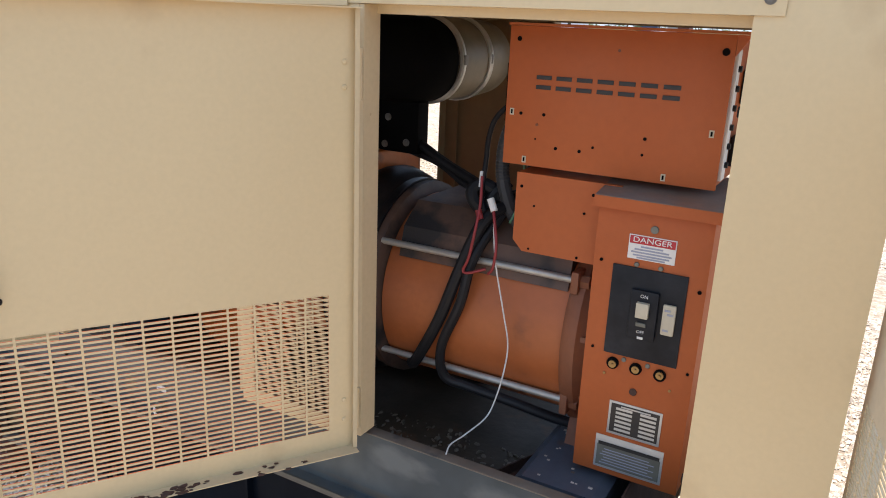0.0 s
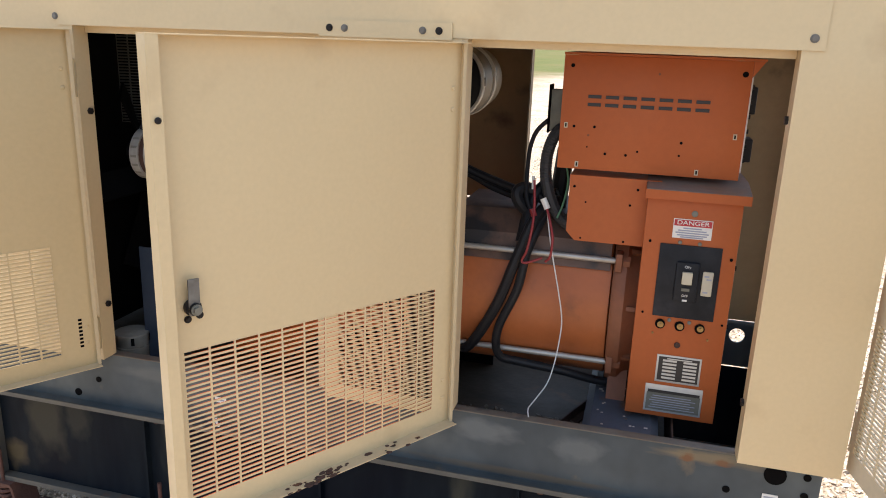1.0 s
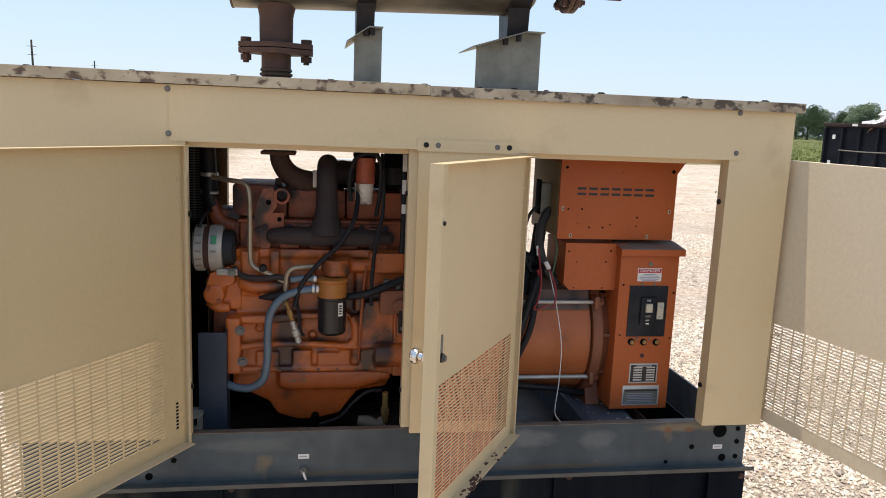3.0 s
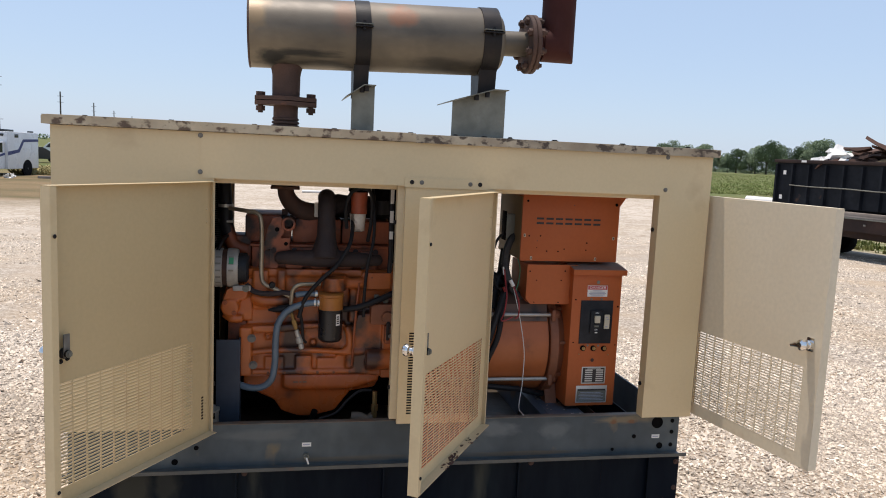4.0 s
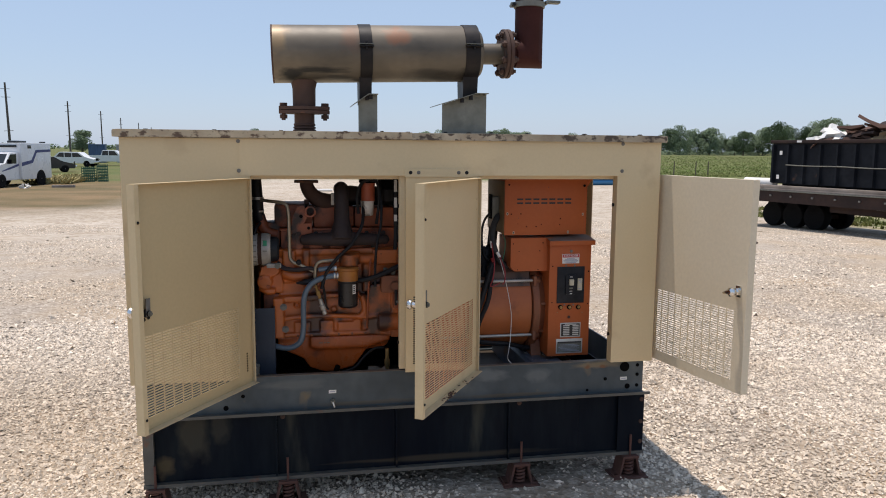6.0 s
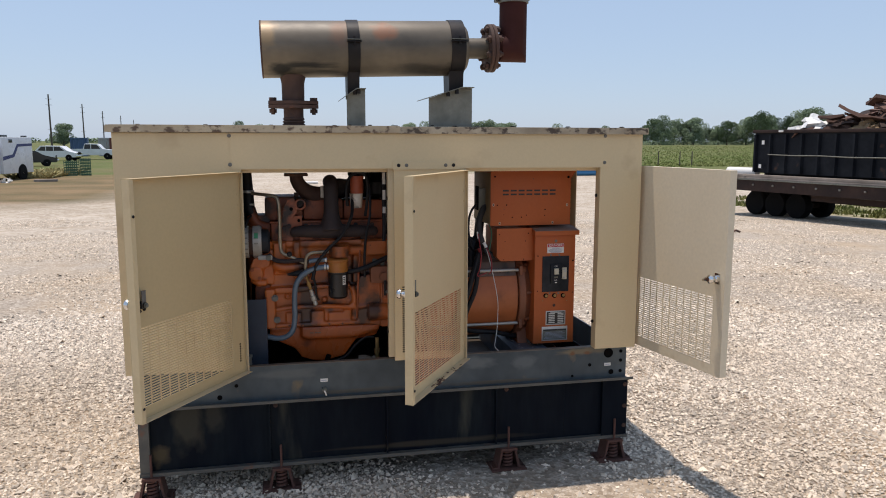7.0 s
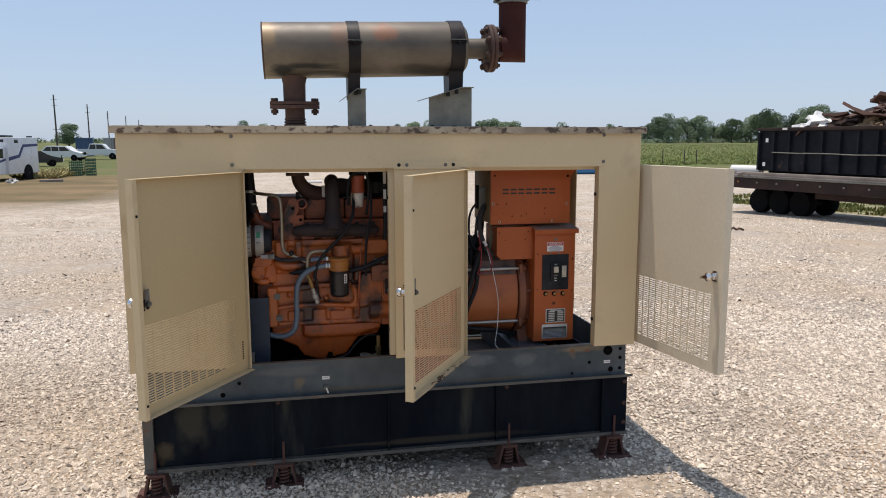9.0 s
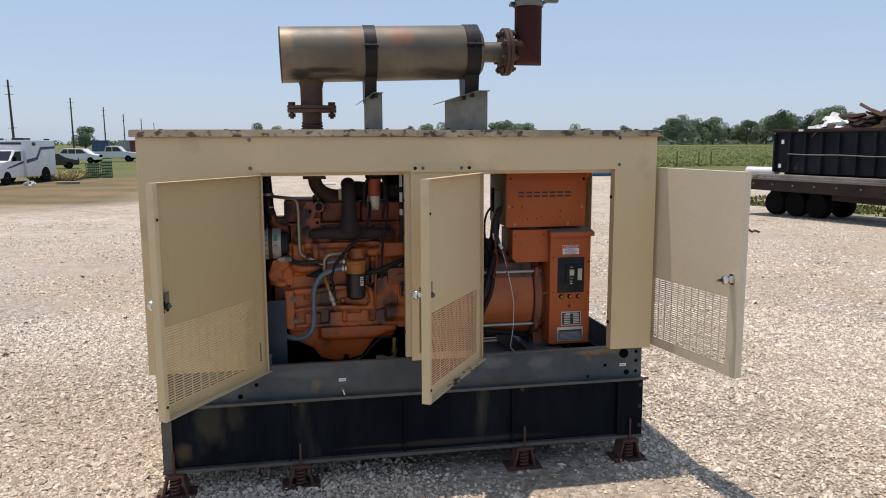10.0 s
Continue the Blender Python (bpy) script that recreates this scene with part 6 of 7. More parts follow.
for a in (0.100, 0.120):
    mpart("outlet_flange", lambda bm: lathe(bm, MR + MD * a, MD, [(0, 0.05), (0, 0.119), (0.003, 0.122), (0.015, 0.122), (0.018, 0.119), (0.018, 0.05)], 36), RUST)
for k in range(8):
    q = MR + Vector((0, 0.098 * math.cos(k * math.pi / 4 + 0.39), 0.098 * math.sin(k * math.pi / 4 + 0.39)))
    mpart("flange_bolt", lambda bm: cyl(bm, q + MD * 0.078, q + MD * 0.165, 0.009, 10), RUST)
    mpart("flange_nut", lambda bm: cyl(bm, q + MD * 0.084, q + MD * 0.099, 0.017, 6), RUST)
    mpart("flange_nut", lambda bm: cyl(bm, q + MD * 0.139, q + MD * 0.154, 0.017, 6), RUST)
pc = MR + MD * 0.242
mpart("elbow_stub", lambda bm: cyl(bm, MR + MD * 0.138, MR + MD * 0.185, 0.062, 26), RUST_RED)


def mitre(bm):
    """A square-cut elbow: a level stub that meets the upright stack along a mitre."""
    seg, r = 32, 0.0715
    lv, mid, top = [], [], []
    for i in range(seg):
        a = 2 * math.pi * i / seg
        dy, dx = r * math.cos(a), r * math.sin(a)
        lv.append(bm.verts.new((pc.x - 0.074, pc.y + dy, pc.z + dx)))
        mid.append(bm.verts.new((pc.x - dx, pc.y + dy, pc.z + dx)))
        top.append(bm.verts.new((pc.x - dx, pc.y + dy, 2.478)))
    for lo, hi in ((lv, mid), (mid, top)):
        for i in range(seg):
            bm.faces.new((lo[i], lo[(i + 1) % seg], hi[(i + 1) % seg], hi[i]))
    bm.faces.new(lv)
    bm.faces.new(top)


mpart("stack_pipe", mitre, RUST_RED, "dark red primed exhaust stack")
mpart("rain_cap_band", lambda bm: lathe(bm, (pc.x, pc.y, 2.424), (0, 0, 1), [(0, 0.073), (0.001, 0.079), (0.028, 0.079), (0.029, 0.073)], 32), GALV, "grey band of the rain cap")
mpart("rain_cap", lambda bm: lathe(bm, (pc.x + 0.005, pc.y, 2.484), (0.12, 0, 1), [(0, 0.085), (0.004, 0.088), (0.008, 0.085)], 32), GALV)
mpart("cap_hinge", lambda bm: cyl(bm, (pc.x + 0.085, pc.y - 0.04, 2.452), (pc.x + 0.085, pc.y + 0.04, 2.452), 0.010, 12), GALV)
mpart("clamp_bolt", lambda bm: cyl(bm, (pc.x - 0.088, pc.y - 0.03, 2.438), (pc.x - 0.088, pc.y + 0.03, 2.438), 0.009, 10), STRAP)
mpart("clamp_ear", lambda bm: box(bm, pc.x - 0.098, pc.x - 0.076, pc.y - 0.012, pc.y + 0.012, 2.426, 2.450, None, 0.002), GALV)
mpart("counterweight", lambda bm: box(bm, pc.x + 0.088, pc.x + 0.16, pc.y - 0.02, pc.y + 0.02, 2.452, 2.466, None, 0.003), GALV)

# brackets: folded plates that carry the muffler legs
for x0, x1, ztop, lip, flat in ((-0.224, -0.132, 1.972, 0.026, 0.046), (0.190, 0.415, 1.986, 0.022, 0.062)):
    br = thing("muffler_bracket", "folded galvanised muffler bracket bolted to the roof", "bracket", "muffler brackets")
    xm, zl = x1 - flat, ztop - (0.050 if x1 < 0 else 0.058)
    k = (ztop - zl) / (xm - x0 + lip)
    bm = bmesh.new()
    prism(bm, [(x0, 1.7895), (x1, 1.7895), (x1, ztop - 0.0045), (xm, ztop - 0.0045), (x0, zl + lip * k - 0.0045)], 0.215, 0.219, "y")
    part("web", bm, GALV, br)
    bm = bmesh.new()
    prism(bm, [(x1, ztop), (xm, ztop), (x0 - lip, zl), (x0 - lip, zl - 0.004), (xm, ztop - 0.004), (x1, ztop - 0.004)], 0.165, 0.44, "y")
    part("sloping_top", bm, GALV, br)
    bm = bmesh.new()
    box(bm, x1 - 0.004, x1, 0.2195, 0.40, 1.7895, ztop - 0.005)
    part("side_web", bm, GALV, br)
    bm = bmesh.new()
    box(bm, x0 - 0.01, x1 + 0.03, 0.16, 0.42, 1.7855, 1.789)
    part("foot_plate", bm, GALV, br)
    for q in (0.42, 0.62):
        bm = bmesh.new()
        bx = x0 + q * (x1 - x0)
        zb = min(ztop, zl + (bx - x0 + lip) * k)
        cyl(bm, (bx, 0.19, zb - 0.026), (bx, 0.19, zb - 0.004), 0.010, 6)
        part("bolt", bm, STRAP, br)
    for bx in (x0 + 0.01, x1 + 0.018):
        bm = bmesh.new()
        bolt_head(bm, (bx, 0.175, 1.789), (0, 0, 1), 0.008, 0.006)
        part("foot_bolt", bm, STRAP, br)

# ---- wires and conduit at the generator ----
bundle = thing("wiring_loom", "loose black cables and red wires hanging over the generator", "cables")


def wpart(name, pts, r, mat, label="", ribs=0.0, steps=6):
    bm = bmesh.new()
    tube(bm, pts, r, 10, steps, ribs)
    return part(name, bm, mat, bundle, label)


wpart("power_cable", [(0.52, 0.36, 1.16), (0.478, 0.285, 1.12), (0.437, 0.255, 1.006), (0.390, 0.245, 0.866), (0.320, 0.262, 0.735), (0.280, 0.31, 0.700), (0.24, 0.40, 0.68)], 0.015, BLACK, "thick black power cable")
wpart("power_cable", [(0.50, 0.33, 1.13), (0.466, 0.260, 1.03), (0.446, 0.245, 0.92), (0.398, 0.248, 0.795), (0.402, 0.262, 0.712), (0.46, 0.282, 0.690), (0.58, 0.30, 0.672), (0.68, 0.34, 0.640), (0.78, 0.38, 0.622)], 0.0125, BLACK, "thick black power cable")
wpart("power_cable", [(0.53, 0.40, 1.15), (0.44, 0.42, 1.155), (0.34, 0.46, 1.175), (0.24, 0.50, 1.20), (0.12, 0.54, 1.24), (0.0, 0.58, 1.25)], 0.013, BLACK)
wpart("power_cable", [(0.52, 0.42, 1.17), (0.43, 0.44, 1.14), (0.33, 0.47, 1.155), (0.22, 0.52, 1.19), (0.08, 0.55, 1.215)], 0.012, BLACK)
wpart("cable_loop", [(0.47, 0.36, 1.10), (0.425, 0.34, 1.145), (0.415, 0.345, 1.175), (0.44, 0.36, 1.185), (0.49, 0.37, 1.155)], 0.018, BLACK)
wpart("harness", [(0.525, 0.375, 1.385), (0.496, 0.362, 1.385), (0.458, 0.36, 1.350), (0.441, 0.36, 1.304), (0.437, 0.36, 1.253), (0.438, 0.35, 1.205), (0.445, 0.33, 1.160), (0.462, 0.32, 1.13)], 0.0062, BLACK, "thin black cable arching to the meter")
wpart("harness", [(0.49, 0.38, 1.20), (0.462, 0.36, 1.165), (0.448, 0.34, 1.11), (0.44, 0.31, 1.04)], 0.017, BLACK)
wpart("harness", [(0.530, 0.47, 1.29), (0.522, 0.47, 1.20), (0.514, 0.465, 1.10), (0.50, 0.46, 1.02)], 0.026, BLACK, "taped black cable bundle")
wpart("conduit", [(0.545, 0.37, 1.375), (0.513, 0.345, 1.348), (0.495, 0.340, 1.304), (0.490, 0.338, 1.252), (0.498, 0.335, 1.200), (0.523, 0.335, 1.138), (0.557, 0.338, 1.100), (0.600, 0.36, 1.08)], 0.0158, GREY_HOSE, "ribbed dark grey conduit", 0.0012, 14)
wpart("red_wire", [(0.470, 0.275, 1.225), (0.476, 0.262, 1.165), (0.478, 0.240, 1.11), (0.468, 0.232, 1.04), (0.456, 0.232, 1.010), (0.468, 0.232, 1.004), (0.51, 0.24, 1.02)], 0.0034, WIRE_RED, "red wire")
wpart("red_wire", [(0.505, 0.268, 1.165), (0.520, 0.250, 1.13), (0.534, 0.236, 1.08), (0.532, 0.230, 1.03), (0.520, 0.232, 1.012)], 0.0034, WIRE_RED, "red wire")
wpart("connector", [(0.470, 0.265, 1.148), (0.478, 0.262, 1.128)], 0.008, WIRE_RED)
wpart("connector", [(0.498, 0.268, 1.178), (0.512, 0.262, 1.152)], 0.0085, WHITE, "white wire connector")
wpart("white_wire", [(0.466, 0.28, 1.235), (0.468, 0.272, 1.20)], 0.004, WIRE_WHITE)
wpart("white_wire", [(0.511, 0.262, 1.150), (0.524, 0.245, 1.09), (0.538, 0.235, 1.03), (0.562, 0.238, 0.925), (0.575, 0.245, 0.85), (0.574, 0.240, 0.79), (0.566, 0.222, 0.722), (0.553, 0.200, 0.672), (0.530, 0.140, 0.648), (0.520, 0.090, 0.645), (0.526, 0.058, 0.638)], 0.0018, WIRE_WHITE, "thin white wire hanging down to the rail")
wpart("green_wire", [(0.545, 0.33, 1.27), (0.556, 0.32, 1.22), (0.548, 0.31, 1.16), (0.535, 0.30, 1.12)], 0.0028, GREEN_WIRE)

# loose angle bar lying across the floor plate
bm = bmesh.new()
box(bm, -0.17, 0.15, -0.014, 0.014, 0.0, 0.004)
box(bm, -0.17, 0.15, 0.010, 0.014, 0.0041, 0.030)
solid("angle_bar", bm, RUST, "rusty angle bar lying on the oily floor plate", "angle bar", m=pose(0.628, 0.42, 0.4585, 0, 0, 68))

# caps and litter on the floor plate
for lx, ly, r, hh in ((0.26, 0.165, 0.030, 0.035), (0.41, 0.150, 0.022, 0.028)):
    bm = bmesh.new()
    lathe(bm, (lx, ly, 0.4585), (0, 0, 1), [(0, r * 0.9), (0.01, r), (hh, r), (hh + 0.004, r * 0.8)], 18)
    solid("tank_cap", bm, GREY_HOSE, "grimy dark filler cap on the floor plate", "cap", "tank caps")

rc = random.Random(17)
bm = bmesh.new()
for _ in range(260):
    b2 = bmesh.new()
    bmesh.ops.create_icosphere(b2, subdivisions=1, radius=rc.uniform(0.002, 0.008))
    join(bm, b2, pose(rc.uniform(0.12, 0.68), rc.uniform(0.13, 0.42), 0.4590, rc.uniform(0, 90), 0, rc.uniform(0, 360)) @ Matrix.Diagonal((1.5, 1, 0.45, 1)))
tagged(new("floor_litter", mesh_of("floor_litter", bm, CAP_TAN)), "small leaf and rust litter on the oily floor plate", "litter", kind="stuff")

# ---- loose stones on the yard ----
STONE = material("crushed_limestone", (0.70, 0.605, 0.500), 0.9, tint=(0.50, 0.395, 0.285), amount=0.8, scale=0.38, grain=120, bump=0.3, bump_scale=300, island=0.42, spec=0.2)


def stones(name, count, near, far, power, size, seed, half=False, way=(41, 123)):
    """Crushed stones strewn from near to far over the open yard; the far ones show only their upper facets."""
    rng = np.random.default_rng(seed)
    octa = np.array([(1, 0, 0), (0, 1, 0), (-1, 0, 0), (0, -1, 0), (0, 0, 1), (0, 0, -1)], float)
    tri = np.array([(0, 1, 4), (1, 2, 4), (2, 3, 4), (3, 0, 4), (1, 0, 5), (2, 1, 5), (3, 2, 5), (0, 3, 5)])
    if half:
        octa, tri = octa[:5] - np.array((0, 0, 0.35)), tri[:4]
    nv = len(octa)
    reach = near + (far - near) * rng.uniform(0, 1, count) ** power
    turn = rng.uniform(radians(way[0]), radians(way[1]), count) + rng.normal(0, 0.05, count)
    px, py = -0.45 + reach * np.cos(turn), -3.65 + reach * np.sin(turn)
    # bare dirt shows where wheels have pushed the stones aside, more so away from the set
    bare = np.sin(px * 0.8 + 1.7 * np.sin(py * 0.55 + 1.0)) + np.sin(py * 1.7 + 1.2 * np.sin(px * 0.9)) + 0.6 * np.sin(px * 2.9 + py * 2.3)
    keep = bare + rng.normal(0, 0.45, count) < 1.22 - 0.06 * np.maximum(reach - 5.0, 0)
    px, py, count = px[keep], py[keep], int(keep.sum())
    r = size * rng.lognormal(0, 0.38, count)
    v = octa[None] * rng.uniform(0.6, 1.3, (count, nv, 1)) + rng.normal(0, 0.15, (count, nv, 3))
    v *= np.stack([r * rng.uniform(0.8, 1.5, count), r, r * rng.uniform(0.55, 0.95, count)], 1)[:, None]
    a = rng.uniform(0, 2 * np.pi, count)
    tilt = rng.normal(0, 0.35, count)
    ca, sa, ct, st = np.cos(a), np.sin(a), np.cos(tilt), np.sin(tilt)
    vx, vy, vz = v[..., 0], v[..., 1], v[..., 2]
    vx, vz = vx * ct[:, None] - vz * st[:, None], vx * st[:, None] + vz * ct[:, None]
    w = np.stack([vx * ca[:, None] - vy * sa[:, None], vx * sa[:, None] + vy * ca[:, None], vz], 2)
    w += np.stack([px, py, r * 0.28 + ground_z(px, py)], 1)[:, None]
    f = (tri[None] + nv * np.arange(count)[:, None, None]).reshape(-1, 3)
    me = bpy.data.meshes.new(name)
    me.from_pydata(w.reshape(-1, 3), [], f)
    me.materials.append(STONE)
    return tagged(new(name, me), "loose pale crushed stones scattered over the yard", "gravel", kind="stuff")


stones("gravel", 225000, 2.0, 8.2, 0.72, 0.0074, 3)
stones("gravel", 185000, 6.4, 24.0, 0.82, 0.0108, 7, True)
stones("gravel", 110000, 0.1, 11.0, 0.62, 0.0100, 9, True, (0, 360))

# ---- background ----
PIVOT = Vector((-0.54, -3.60, 0.0))


def afar(x, y, turn=0.0, angle=0.028, k=1.0):
    """A place in the distance: swung about the near yard by an angle, pushed out by k, on the ground."""
    c, sn = math.cos(angle), math.sin(angle)
    u, v = (x - PIVOT.x) * k, (y - PIVOT.y) * k
    px, py = PIVOT.x + c * u - sn * v, PIVOT.y + sn * u + c * v
    return pose(px, py, float(ground_z(px, py)), 0, 0, turn + math.degrees(angle))


def blob_leaves(bm, centre, radii, count, size, rng):
    """Small leaf clumps: bent quads spread through and over an uneven ball."""
    for _ in range(count):
        d = Vector((rng.gauss(0, 1), rng.gauss(0, 1), rng.gauss(0, 1))).normalized()
        k = rng.uniform(0.55, 1.0) ** 0.5
        p = Vector(centre) + Vector((d.x * radii[0], d.y * radii[1], d.z * radii[2])) * k
        u = Vector((rng.gauss(0, 1), rng.gauss(0, 1), rng.gauss(0, 0.6))).normalized()
        w = u.orthogonal().normalized()
        s = size * rng.uniform(0.5, 1.4)
        q = [p + u * s, p + w * s * 0.7 + d * s * 0.2, p - u * s * 0.9, p - w * s * 0.7 - d * s * 0.15]
        bm.faces.new([bm.verts.new(c) for c in q])


def tree(seed, height, spread_r, leaves=12000):
    rng = random.Random(seed)
    t = thing("tree", "leafy broad green tree at the field's edge", "tree", "trees along the field")
    bm = bmesh.new()
    cyl(bm, (0, 0, -0.2), (0.1, 0, height * 0.45), height * 0.035, 9, height * 0.018)
    part("trunk", bm, BARK, t)
    for i in range(4):
        a = i * 1.6 + rng.random()
        bm = bmesh.new()
        tube(bm, [(0.05, 0, height * 0.28), (spread_r * 0.2 * math.cos(a), spread_r * 0.2 * math.sin(a), height * 0.42), (spread_r * 0.4 * math.cos(a), spread_r * 0.4 * math.sin(a), height * 0.55)], height * 0.012, 6, 3)
        part("limb", bm, BARK, t)
    bm = bmesh.new()
    lobes = 22
    for i in range(lobes):
        a = rng.uniform(0, 2 * math.pi)
        z = height * rng.uniform(0.20, 0.86)
        rr = rng.uniform(0.15, 0.80) * spread_r * (1.0 - 0.9 * abs(z / height - 0.42))
        k = rng.uniform(0.26, 0.46) * spread_r * (1.1 - 0.4 * z / height)
        blob_leaves(bm, (rr * math.cos(a), rr * math.sin(a), z), (k * 1.15, k * 1.15, k * 0.95), leaves // lobes, height * 0.0165, rng)
    part("crown", bm, LEAF, t)
    return t


kinds = [tree(11, 8.0, 4.2), tree(12, 7.0, 3.4), tree(13, 7.6, 5.0), tree(14, 6.4, 3.0)]
rt = random.Random(5)
# bearing (x over y), height and width of each, then distance
row = [(0.500, 9.5, 9, 335), (0.519, 12.5, 11, 330), (0.536, 13.6, 12, 326), (0.552, 12.4, 10, 332), (0.568, 11.6, 9, 330), (0.583, 13.0, 12, 326), (0.597, 10.5, 9, 334), (0.611, 8.4, 9, 338), (0.623, 9.6, 9, 330),
       (0.637, 11.6, 11, 326), (0.651, 10.4, 8, 332), (0.668, 13.6, 12, 328), (0.686, 16.0, 14, 322), (0.704, 14.6, 12, 326), (0.722, 13.2, 12, 330), (0.742, 14.0, 12, 328), (0.762, 16.8, 14, 322), (0.780, 18.0, 15, 318), (0.800, 15.0, 13, 326),
       (0.822, 13.5, 13, 330), (0.845, 14.0, 13, 328), (0.870, 13.0, 13, 330),
       (-0.0520, 10.0, 11, 335), (-0.0330, 9.0, 9, 338), (0.140, 9.0, 7, 338), (0.166, 10.0, 11, 335), (0.186, 10.4, 11, 333), (0.262, 10.8, 12, 333), (0.284, 11.4, 12, 330), (0.305, 10.4, 11, 334), (0.372, 9.8, 9, 336), (0.388, 8.0, 8, 339), (0.449, 9.2, 9, 336),
       (-0.262, 7.5, 9, 268), (-0.43, 9.0, 10, 335), (-0.47, 9.5, 11, 335)]
for i, (way, tall, wide, dist) in enumerate(row):
    src, (h0, w0) = kinds[i % 4], ((8.0, 8.4), (7.0, 6.8), (7.6, 10.0), (6.4, 6.0))[i % 4]
    tx, ty = PIVOT.x + way * dist, PIVOT.y + dist
    w = 0.98 * wide / w0
    m = pose(tx, ty, float(ground_z(tx, ty)) - 0.3, 0, 0, rt.uniform(0, 360)) @ Matrix.Diagonal((w, w, 1.06 * tall / h0, 1))
    if i < 4:
        src.matrix_basis = m
    else:
        c = copy_thing(src, Matrix())
        c.matrix_basis = m

# undergrowth below the trees
rng_u = random.Random(18)
bm = bmesh.new()
for i in range(90):
    ux = 141 + i * 1.72 + rng_u.uniform(-1, 1)
    blob_leaves(bm, (ux, 327 - 0.28 * max(0.0, ux - 209) + rng_u.uniform(-6, 6), 0.8), (3.4, 2.6, rng_u.uniform(0.7, 2.1)), 150, 0.26, rng_u)
tagged(new("undergrowth", mesh_of("undergrowth", bm, LEAF)), "dense green undergrowth below the row of trees", "bushes", kind="stuff")

# far hedge along the horizon
rng_h = random.Random(8)
bm = bmesh.new()
for i in range(150):
    hx = -420 + i * 8.4 + rng_h.uniform(-3, 3)
    blob_leaves(bm, (hx, 620 + rng_h.uniform(-15, 15), 1.2), (6.5, 3, rng_h.uniform(1.6, 3.6)), 110, 0.75, rng_h)
tagged(new("far_hedgerow", mesh_of("far_hedgerow", bm, LEAF)), "dark green hedgerow along the far edge of the fields", "hedge", kind="stuff")


def grass_patch(name, place, count, h, seed, label, mat=GRASS, lean=0.3):
    rng = random.Random(seed)
    bm = bmesh.new()
    for _ in range(count):
        gx, gy = place(rng)
        gz = ground_z(gx, gy)
        a = rng.uniform(0, math.pi)
        w, hh = h * 0.28, h * rng.uniform(0.4, 1.2)
        dx, dy = w * math.cos(a), w * math.sin(a)
        lx, ly = rng.gauss(0, lean) * h, rng.gauss(0, lean) * h
        bm.faces.new([bm.verts.new(c) for c in ((gx - dx, gy - dy, gz), (gx + dx, gy + dy, gz), (gx + lx, gy + ly, gz + hh))])
    return tagged(new(name, mesh_of(name, bm, mat)), label, "grass", kind="stuff")


def verge(rng):
    """Behind the trailer, in clumps."""
    while True:
        x, y = rng.uniform(14.5, 28), rng.uniform(6, 25)
        if 0.975 * x + 0.224 * y > 19.4 and noise.noise((x * 0.9, y * 0.9, 3.0)) > -0.12:
            return x, y


def meadow(rng):
    """The open field on the far side of the fence, by bearing."""
    y = 61 + 190 * rng.random() ** 1.5
    return PIVOT.x + rng.uniform(0.40, 0.98) * (y + 3.6), y


grass_patch("roadside_grass", verge, 15000, 0.13, 21, "patchy green grass beyond the trailer", WEED)
grass_patch("field_grass", meadow, 38000, 0.20, 25, "tall rough green grass in the field", GRASS, 1.2)
grass_patch("weeds", lambda rng: (rng.uniform(-17.6, -15.0), rng.uniform(48, 57)), 1300, 0.42, 23, "dry weeds beside the parked vehicles", DRY_WEED, 0.9)

# fence posts in the field
post = thing("fence_post", "thin weathered fence post in the field", "post", "field fence posts")
bm = bmesh.new()
cyl(bm, (0, 0, -0.1), (0, 0, 1.38), 0.062, 8, 0.045)
part("shaft", bm, POLE, post)
post.matrix_basis = afar(35.2, 64, 0, 0.0)
for fx, fy in ((37.5, 64), (38.8, 64)):
    copy_thing(post, afar(fx, fy, 0, 0.0))

# utility poles with cross-arms
pole = thing("utility_pole", "tall wooden utility pole with cross-arms", "pole", "utility poles")
bm = bmesh.new()
cyl(bm, (0, 0, -0.8), (0, 0, 8.9), 0.16, 10, 0.10)
part("shaft", bm, POLE, pole)
for z in (8.2, 7.3, 3.6):
    bm = bmesh.new()
    box(bm, -0.60, 0.60, -0.03, 0.03, z - 0.025, z + 0.025)
    part("crossarm", bm, POLE, pole)
pole.matrix_basis = afar(-29.7, 90, 60) @ pose(0, 0, 0.4, 1.6, -3.0, 0)
for qx, qy in ((-32.1, 125), (-34.7, 160), (-38.5, 200), (-41, 240), (-45, 290)):
    copy_thing(pole, afar(qx, qy, 60) @ pose(0, 0, 0.3, 0.5, -1.2, 0))


def wheel(parent, x, y, r, w, side, drop=0.0, rim=None):
    bm = bmesh.new()
    lathe(bm, (x, y, r - drop), (0, side, 0), [(0, r * 0.6), (0.0, r * 0.94), (w * 0.15, r), (w * 0.85, r), (w, r * 0.94), (w, r * 0.6)], 22)
    ty = part("wheel", bm, TYRE, parent)
    bm = bmesh.new()
    lathe(bm, (x, y + side * w * 0.75, r), (0, side, 0), [(0, r * 0.58), (w * 0.2, r * 0.58), (w * 0.2, r * 0.45), (w * 0.1, r * 0.2), (w * 0.25, r * 0.15)], 18)
    part("rim", bm, rim or CONT_GREY, ty)
    return ty


